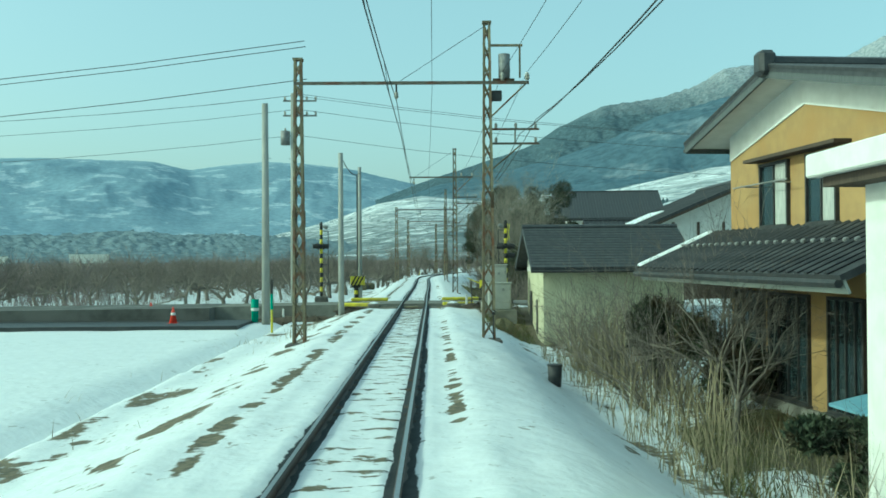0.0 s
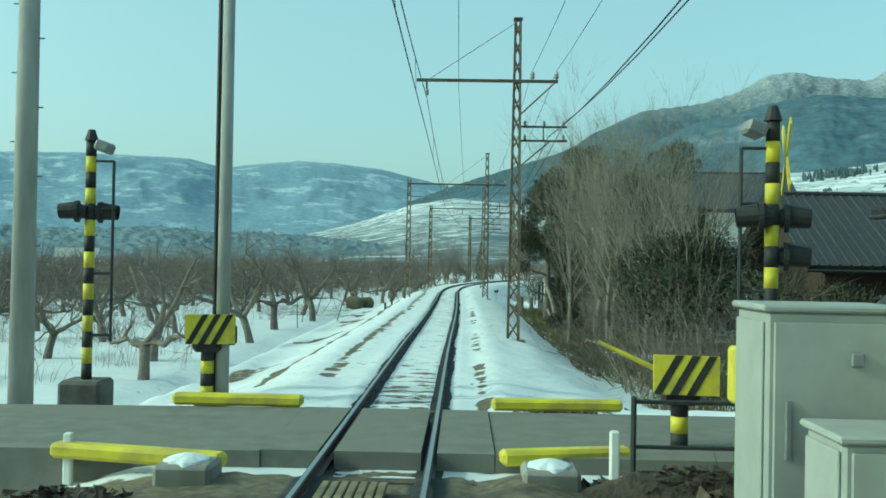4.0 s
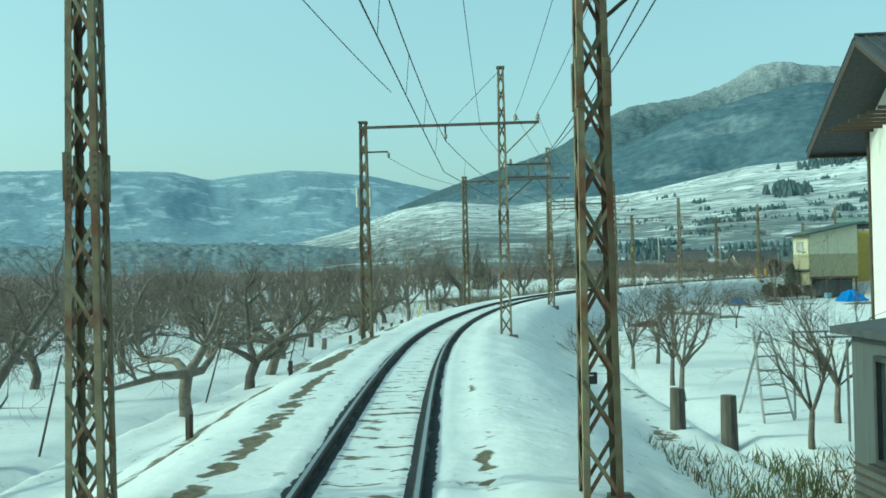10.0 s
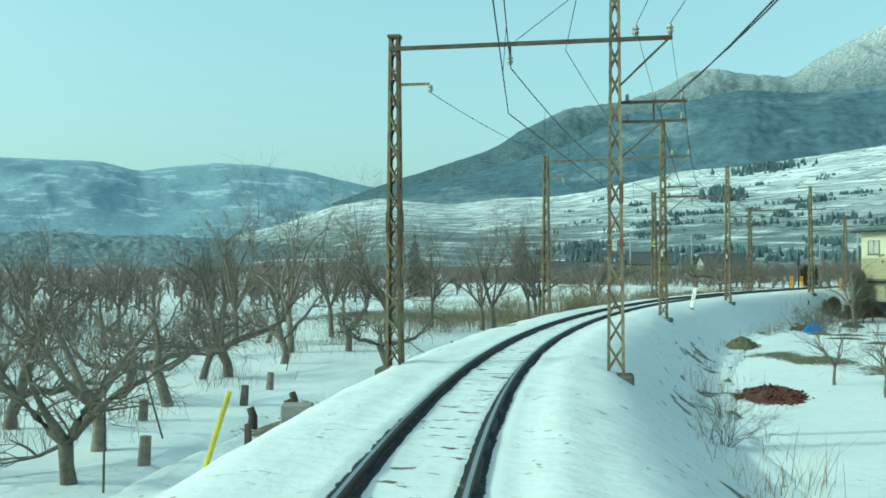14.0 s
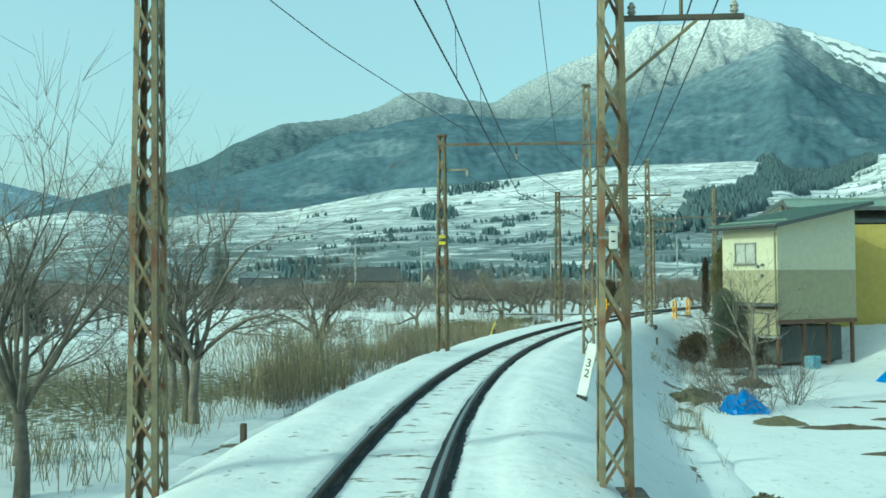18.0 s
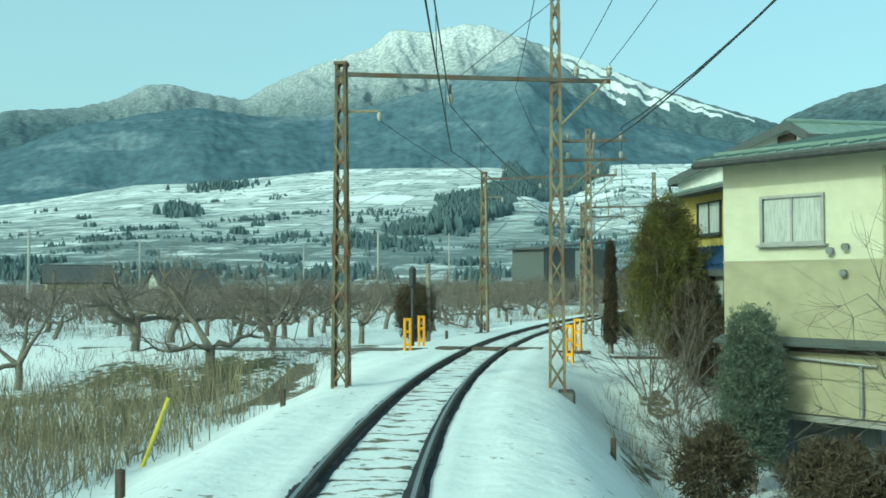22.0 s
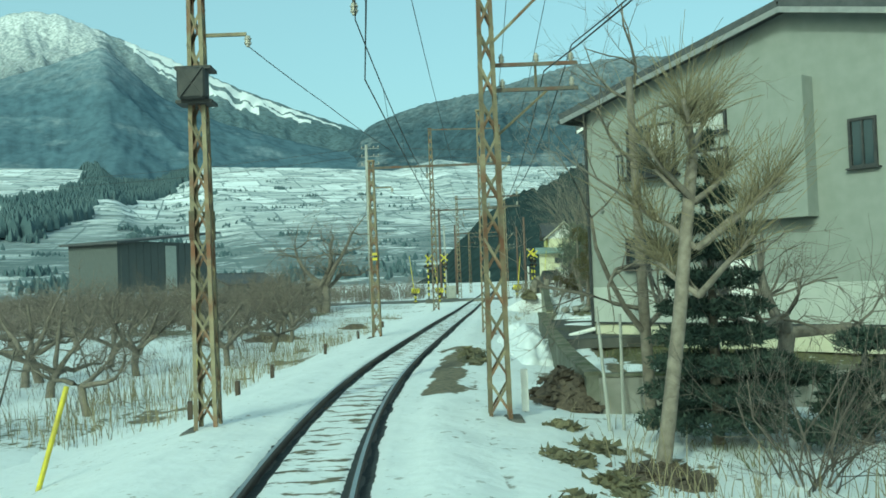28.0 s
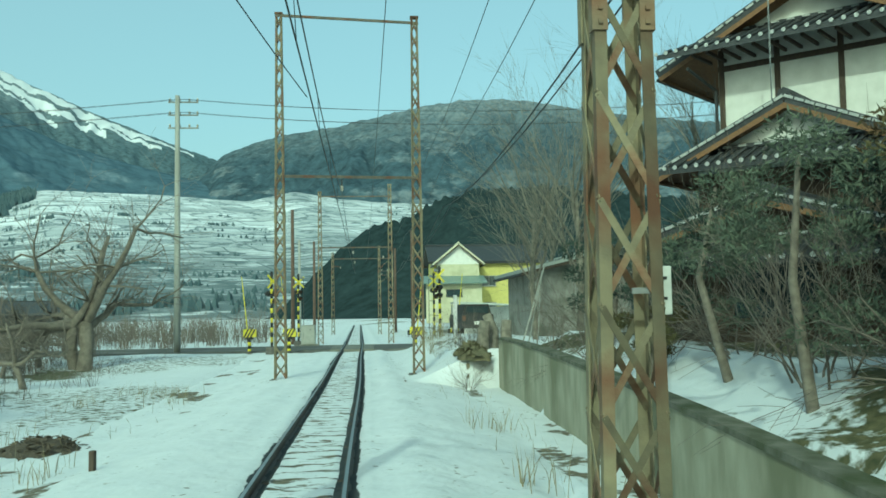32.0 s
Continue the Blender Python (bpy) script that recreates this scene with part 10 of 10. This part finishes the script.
def mast_plate(s, d, z, kind):
    e = thing("mast_plate", on_line(s, d, z), "yellow and black banded plate on the mast" if kind == "y" else "small white number plate on the mast", "sign", "plates on the masts")
    if kind == "y":
        part("yellow_field", bm_box(0.19, 0.02, 0.28, (0.05, -0.21, 0), bevel=0.004), m_yellow, e)
        part("black_field", bm_box(0.19, 0.006, 0.09, (0.05, -0.224, 0)), m_black, e)
    else:
        part("plate", bm_box(0.09, 0.012, 0.24, (-0.02, -0.24, 0), bevel=0.004), m_plate, e)
        part("mark", bm_box(0.04, 0.006, 0.015, (-0.02, -0.248, 0.06)), m_black, e)
        part("mark", bm_box(0.04, 0.006, 0.015, (-0.02, -0.248, -0.04)), m_black, e)
    part("strap", bm_box(0.2, 0.015, 0.03, (-0.07, -0.225, 0)), m_galv, e)


mast_plate(172.3, -1.85, 3.21, "y")
mast_plate(255.6, -2.08, 2.95, "y")
for s, d, z in ((256.0, 2.30, 2.1), (133.0, 2.42, 2.4), (173.0, 2.40, 2.45), (154.6, 2.42, 2.45), (110.5, 2.12, 2.45)):
    mast_plate(s, d, z, "w")


def mast_box(s, d, z, w, h, label, mat):
    e = thing("mast_box", on_line(s, d, z), label, "box", "boxes on the masts")
    part("case", bm_box(w, 0.3, h, (0, -0.30, 0), bevel=0.03), mat, e)
    for zz in (-h * 0.55, h * 0.55):
        part("clamp", bm_box(w + 0.12, 0.42, 0.05, (0, -0.1, zz)), m_dark, e)
    for a in (38, -38):
        part("brace", bm_box(0.03, 0.02, h * 1.2, (0, -0.465, 0), rot=Matrix.Rotation(radians(a), 4, "Y")), mat, e)


mast_box(233.7, -1.98, 5.05, 0.42, 0.46, "dark square box clamped round the mast", m_dark)


for x in (-0.2, 0.2):
    ob = part("mast_tube", bm_rod((x, -0.1, -0.3), (x, -0.1, 0.3), 0.05, n=10), m_plate)
    ob.matrix_basis = on_line(110.5, -2.18, 4.2)
    tagged(ob, "pale tube strapped to the lattice mast", "tube", "tubes on the mast")


# ---- field things by the first stretch ----
def cone(s, d):
    e = thing("traffic_cone", Matrix.Translation(tr(s, d, ground_z(s, d) + 0.1)), "red traffic cone at the roadside", "cone", "traffic cones")
    part("body", bm_rod((0, 0, 0.03), (0, 0, 0.7), 0.17, 0.03, 14), m_redcone, e, smooth=True)
    part("foot", bm_box(0.4, 0.4, 0.04, (0, 0, 0.02), bevel=0.01), m_redcone, e)
    part("white_band", bm_rod((0, 0, 0.35), (0, 0, 0.47), 0.113, 0.09, 14), m_white, e, smooth=True)


m_redcone = material("red_plastic", (0.55, 0.05, 0.03), (0.48, 0.045, 0.03), 0.5, 4, bump=0)
cone(44.9, -12.4)
cone(40.2, -10.1)
bn = thing("green_bin", Matrix.Translation(tr(41.5, -6.9, -0.7)), "green striped plastic bin at the field edge", "bin")
part("body", bm_rod((0, 0, 0), (0, 0, 1.0), 0.14, 0.17, 14), m_greennet, bn, smooth=True)
part("band", bm_rod((0, 0, 0.5), (0, 0, 0.62), 0.165, 0.168, 14), m_white, bn)
tub = thing("garden_tub", Matrix.Translation(tr(20.6, 3.5, ground_z(20.6, 3.5))), "dark grey plastic tub on the bank", "tub")
part("body", bm_rod((0, 0, -0.05), (0, 0, 0.42), 0.14, 0.16, 16), m_dark, tub, smooth=True)
part("rim", bm_rod((0, 0, 0.40), (0, 0, 0.43), 0.17, 0.17, 16), m_dark, tub)
redpost = part("red_post", bm_box(0.10, 0.10, 1.8, (0, 0, -0.2), base=True, bevel=0.01), m_rust)
redpost.matrix_basis = on_line(33.8, 8.9, ground_z(33.8, 8.9))
tagged(redpost, "rusty red steel post before the barn", "post")


def step_ladder():
    e = thing("step_ladder", on_line(99.2, 7.0, ground_z(99.2, 7.0), 20), "tripod orchard ladder standing in the snow", "ladder")
    for x in (-0.35, 0.35):
        part("rail", bm_rod((x, 0, -0.1), (x * 0.5, 0.5, 1.7), 0.025, n=6), m_alu, e)
    part("rear_leg", bm_rod((0, 1.3, -0.1), (0, 0.5, 1.7), 0.025, n=6), m_alu, e)
    for k in range(6):
        u = (k + 0.7) / 6.5
        part("rung", bm_rod((-0.35 * (1 - u * 0.5), 0.5 * u, 1.7 * u), (0.35 * (1 - u * 0.5), 0.5 * u, 1.7 * u), 0.018, n=6), m_alu, e)


step_ladder()
trellis = thing("fruit_trellis", on_line(97.0, 7.4, ground_z(97, 7.4)), "pipe trellis frame with bare vines", "trellis")
for x in (0, 1.8, 3.6):
    for y in (0, 2.5):
        part("pole", bm_rod((x, y, -0.2), (x, y, 1.7), 0.022, n=6), m_galv, trellis)
for y in (0, 1.2, 2.5):
    part("rail", bm_rod((0, y, 1.65), (3.6, y, 1.65), 0.018, n=6), m_galv, trellis)
for s, d in ((98.8, 5.0), (97.6, 5.6)):
    ob = part("stump", bm_rod((0, 0, -0.2), (0, 0, 0.75), 0.15, 0.13, 10), m_woodpole)
    ob.matrix_basis = on_line(s, d, ground_z(s, d))
    tagged(ob, "dark cut tree stump", "stump", "tree stumps")
for s, d in ((136.5, -7.2), (139.6, -7.9), (129.1, -5.9), (133.5, -8.3), (120, -6.0)):
    ob = part("stump", bm_rod((0, 0, -0.2), (0.05, 0, 0.5), 0.12, 0.10, 9), m_bark)
    ob.matrix_basis = on_line(s, d, ground_z(s, d))
    tagged(ob, "dark cut tree stump in the snow", "stump", "tree stumps")


def props():
    """Slanted wooden props that hold orchard branches."""
    rng = np.random.RandomState(12)
    base = part("branch_prop", bm_rod((0, 0, -0.1), (0.5, 0.1, 1.7), 0.022, 0.018, 6), m_woodpole)
    base.matrix_basis = on_line(78.6, -5.2, ground_z(78.6, -5.2))
    tagged(base, "thin slanted pole propping an orchard tree", "prop", "orchard props")
    for s, d in ((76.9, -6.6), (79.3, -6.6), (73.5, -6.2), (71.8, -7.9), (84, -7.0), (97, -6.0), (95.2, -6.9), (104, -5.2), (111.5, -5.0), (117, -6.0), (127, -5.5), (131.5, -6.7), (144, -9.5), (227, -6.4), (237, -7.0), (244.5, -8.2), (254, -6.9), (257, -7.6), (262.5, -7.2), (264.5, -8.8), (259.5, -9.5), (216, -6.2), (212, -7.8), (209, -8.8)):
        ob = again(base, on_line(s, d, ground_z(s, d), rng.uniform(0, 360)))
        tagged(ob, "thin slanted pole propping an orchard tree", "prop", "orchard props")


props()


# ---- second level crossing ----
def second_crossing():
    flat_strip("road", 305.0, 313.0, -70, -1.25, -0.02, m_asphalt, "grey asphalt road across the track", z0=-0.1)
    flat_strip("road", 305.0, 313.0, 1.25, 70, -0.02, m_asphalt, "grey asphalt road across the track")
    for d0, d1 in ((-1.24, -0.63), (-0.46, 0.46), (0.63, 1.24)):
        flat_strip("crossing_slab", 305.02, 312.98, d0, d1, -0.012, m_deck, "concrete slab between the rails")
    crossing_signal(on_line(303.6, -4.3, -0.1), "yellow-black warning signal beside the road", True, radians(40), 4.3, 1)
    crossing_signal(on_line(314.5, -3.6, -0.1), "yellow-black warning signal beside the road", True, radians(10), 4.6, 1)
    crossing_signal(on_line(303.8, 4.9, -0.1), "yellow-black warning signal beside the road", True, radians(-30), 4.5, -1)
    crossing_signal(on_line(315.0, 5.4, -0.1), "yellow-black warning signal beside the road", True, 0, 4.6, -1)
    for s, d in ((303.9, -3.4), (304.4, -5.6), (303.4, 3.5), (304.2, 5.8)):
        gate_machine(on_line(s, d, -0.05), "striped barrier machine beside the road", 1 if d > 0 else -1, 3.2, 84)
    e = cabinet(on_line(313.6, -2.9, 0.0), 0.9, 0.6, 1.2, "pale cabinet beyond the road")
    for s, d, h in ((318, -4.2, 9.5), (330, 4.8, 9), (341, -3.8, 9), (352, 4.2, 9)):
        round_pole("utility_pole", on_line(s, d, -0.2), h, 0.15, 0.11, m_rustpole, "slim brown pole beside the line")
    up = round_pole("utility_pole", on_line(305.9, -9.8, -0.2), 14.8, 0.2, 0.13, m_concpole, "tall grey power pole with many crossarms", steps=6)
    utility_top(up, 14.8, 3, False)
    up = round_pole("utility_pole", on_line(300.5, 24, -0.2), 14, 0.2, 0.13, m_concpole, "tall grey power pole with many crossarms")
    utility_top(up, 14, 3, False)
    for k in range(4):
        wire("power_line", "thin power line crossing high over the track", [tr(309, -80, 14.5 - 0.7 * (k // 2) + 0.2), tr(305.9, -9.8 + 0.5 * (k % 2), 14.4 - 0.75 * (k // 2)), tr(300.5, 24 + 0.5 * (k % 2), 13.5 - 0.75 * (k // 2)), tr(296, 70, 13.5)], 0.012, 0.6, 10)
    post = part("marker_post", bm_box(0.14, 0.14, 2.4, (0, 0, -0.2), base=True, bevel=0.02), m_white)
    post.matrix_basis = on_line(288.5, 4.3, ground_z(288.5, 3.6))
    tagged(post, "white boundary post beside the wall's end", "post")


def orchard_edge():
    ob = part("concrete_block", bm_box(0.62, 0.45, 0.55, (0, 0, -0.1), bevel=0.03, base=True), m_conc)
    ob.matrix_basis = on_line(131.6, -3.9, ground_z(131.6, -3.9), 12)
    tagged(ob, "weathered concrete block on the bank", "block")
    for s, d, h in ((136.2, -5.7, 0.4), (134.6, -5.2, 0.42), (133.4, -5.6, 0.4)):
        t_ = Tubes()
        t_.add([Vector((0, 0, -0.2)), Vector((0.03, 0.02, h * 0.5)), Vector((-0.04, 0.03, h))], [0.13, 0.10, 0.085], 8)
        ob = t_.part("tree_stump", m_brownwood)
        ob.matrix_basis = Matrix.Translation(tr(s, d, ground_z(s, d)))
        tagged(ob, "short black cut stump in the snow", "stump", "black stumps in the orchard")


orchard_edge()


def wall_end():
    """Cut stumps, dead brush and leaning poles where the retaining wall stops."""
    rng = np.random.RandomState(31)
    for i, (s, d, h, r) in enumerate(((281.6, 4.5, 0.95, 0.2), (282.2, 4.9, 1.1, 0.17), (281.9, 5.3, 0.9, 0.19), (283.0, 4.6, 0.6, 0.16))):
        t_ = Tubes()
        t_.add([Vector((0, 0, -0.3)), Vector((rng.normal() * 0.05, rng.normal() * 0.05, h * 0.5)), Vector((rng.normal() * 0.1, rng.normal() * 0.1, h))], [r * 1.15, r, r * 0.9], 9)
        ob = t_.part("tree_stump", m_barkpale)
        ob.matrix_basis = Matrix.Translation(tr(s, d, ground_z(s, d)))
        tagged(ob, "weathered cut stump at the end of the wall", "stump", "stumps at the wall's end")
    for s, d, lx, h in ((281.2, 5.6, 0.9, 2.6), (281.6, 5.9, 0.6, 2.4), (282.0, 6.3, 0.2, 1.6)):
        ob = part("leaning_pole", bm_rod((0, 0, -0.2), (lx, 0.2, h), 0.03, 0.025, 6), m_concpole)
        ob.matrix_basis = on_line(s, d, ground_z(s, d))
        tagged(ob, "pale pole leaning by the storehouse", "pole", "leaning poles")
    for i, (s, d, k) in enumerate(((280.6, 3.9, 0.45), (282.4, 4.1, 0.5), (284.5, 4.4, 0.5), (286, 5.2, 0.6))):
        shrubs.at(tree_pose(s, d, k, i * 1.9), None, "low dead brush by the wall's end")
    heap("brush_heap", "heap of brown dead leaves and twigs by the wall", 281.8, 4.2, 0.6, 1.3, 0.4, m_straw, 71, chunks=300)


wall_end()
m_rustpole = material("brown_pole", (0.12, 0.08, 0.06), (0.09, 0.065, 0.05), 0.85, 5, bump=0.2)
second_crossing()
flat_strip("yard", 244.2, 255.3, 4.45, 17, 0.31, m_wetlot, "dark asphalt parking yard with snow remains", 0.25)
for k, (x, y, z, h) in enumerate(((150, 262, -0.5, 9), (112, 300, -0.8, 11), (92, 290, -0.8, 9), (75, 262, -0.8, 8.5), (60, 300, -1.2, 9), (100, 330, -1, 10), (38, 262, -1.2, 8))):
    e = round_pole("utility_pole", Matrix.Translation((x, y, z)), h, 0.16, 0.11, m_concpole, "distant grey power pole among the orchards")
    part("crossarm", bm_box(1.8, 0.09, 0.09, (0, 0.14, h - 0.4)), m_galv, e)
hs = round_pole("signal_mast", on_line(204.9, -2.85, -0.35), 2.45, 0.06, 0.05, m_dark, "dark signal mast beside the footpath", "signal", "signals")
part("signal_head", bm_box(0.24, 0.2, 0.75, (0, 0, 2.5), bevel=0.09), m_dark, hs)
rocks_ = np.random.RandomState(9)
for k in range(34):
    d = 5.0 + (k // 2) * 0.42 + (k % 2) * 0.2
    bm = bmesh.new()
    bmesh.ops.create_icosphere(bm, subdivisions=2, radius=0.19 * rocks_.uniform(0.75, 1.25))
    for v_ in bm.verts:
        v_.co *= 1 + 0.22 * noise.noise(v_.co * 5 + Vector((k, 0, 0)))
        v_.co.z *= 0.75
    ob = part("garden_rock", bm, m_conc)
    ob.matrix_basis = Matrix.Translation(tr(256.95 + 0.15 * (k % 2), d, 0.36 + 0.24 * (k % 2))) @ Matrix.Rotation(k, 4, "Z")
    tagged(ob, "rough grey garden rock along the terrace", "rock", "garden rocks")


# ---- sleepers under the snow, last ----
def sleepers():
    me = None
    ss = np.arange(-6, 300, 0.62)
    rng = np.random.RandomState(1)
    near = [s for s in ss if 0 <= s < 40 or 60 <= s < 98 or 225 <= s < 300][:300]
    keep = set(round(float(s), 2) for s in near)
    v, f = [], []
    for s in ss:
        if 42.8 < s < 46.4:
            continue
        z = -0.150 + rng.uniform(-0.012, 0.018)
        if round(float(s), 2) in keep:
            if me is None:
                ob = part("sleeper", bm_box(2.05, 0.21, 0.12, (0, 0, -0.06), bevel=0.012), m_sleeper, track_bed)
                me = ob.data
            else:
                ob = new("sleeper", me)
                ob.parent = track_bed
            ob.matrix_basis = on_line(s, rng.uniform(-0.02, 0.02), z, rng.uniform(-1.2, 1.2))
        else:
            k = len(v)
            for dx, dz in ((-1.02, 0), (1.02, 0), (1.02, -0.1), (-1.02, -0.1)):
                for dy in (-0.1, 0.1):
                    v.append(tuple(tr(s + dy, dx, z + dz)))
            f += [(k, k + 2, k + 3, k + 1), (k, k + 6, k + 4, k + 2), (k + 1, k + 3, k + 5, k + 7), (k, k + 1, k + 7, k + 6), (k + 2, k + 4, k + 5, k + 3)]
    tagged(mesh_object("far_sleepers", v, f, m_sleeper, track_bed, smooth=False), "further wooden sleepers", kind="stuff")


sleepers()
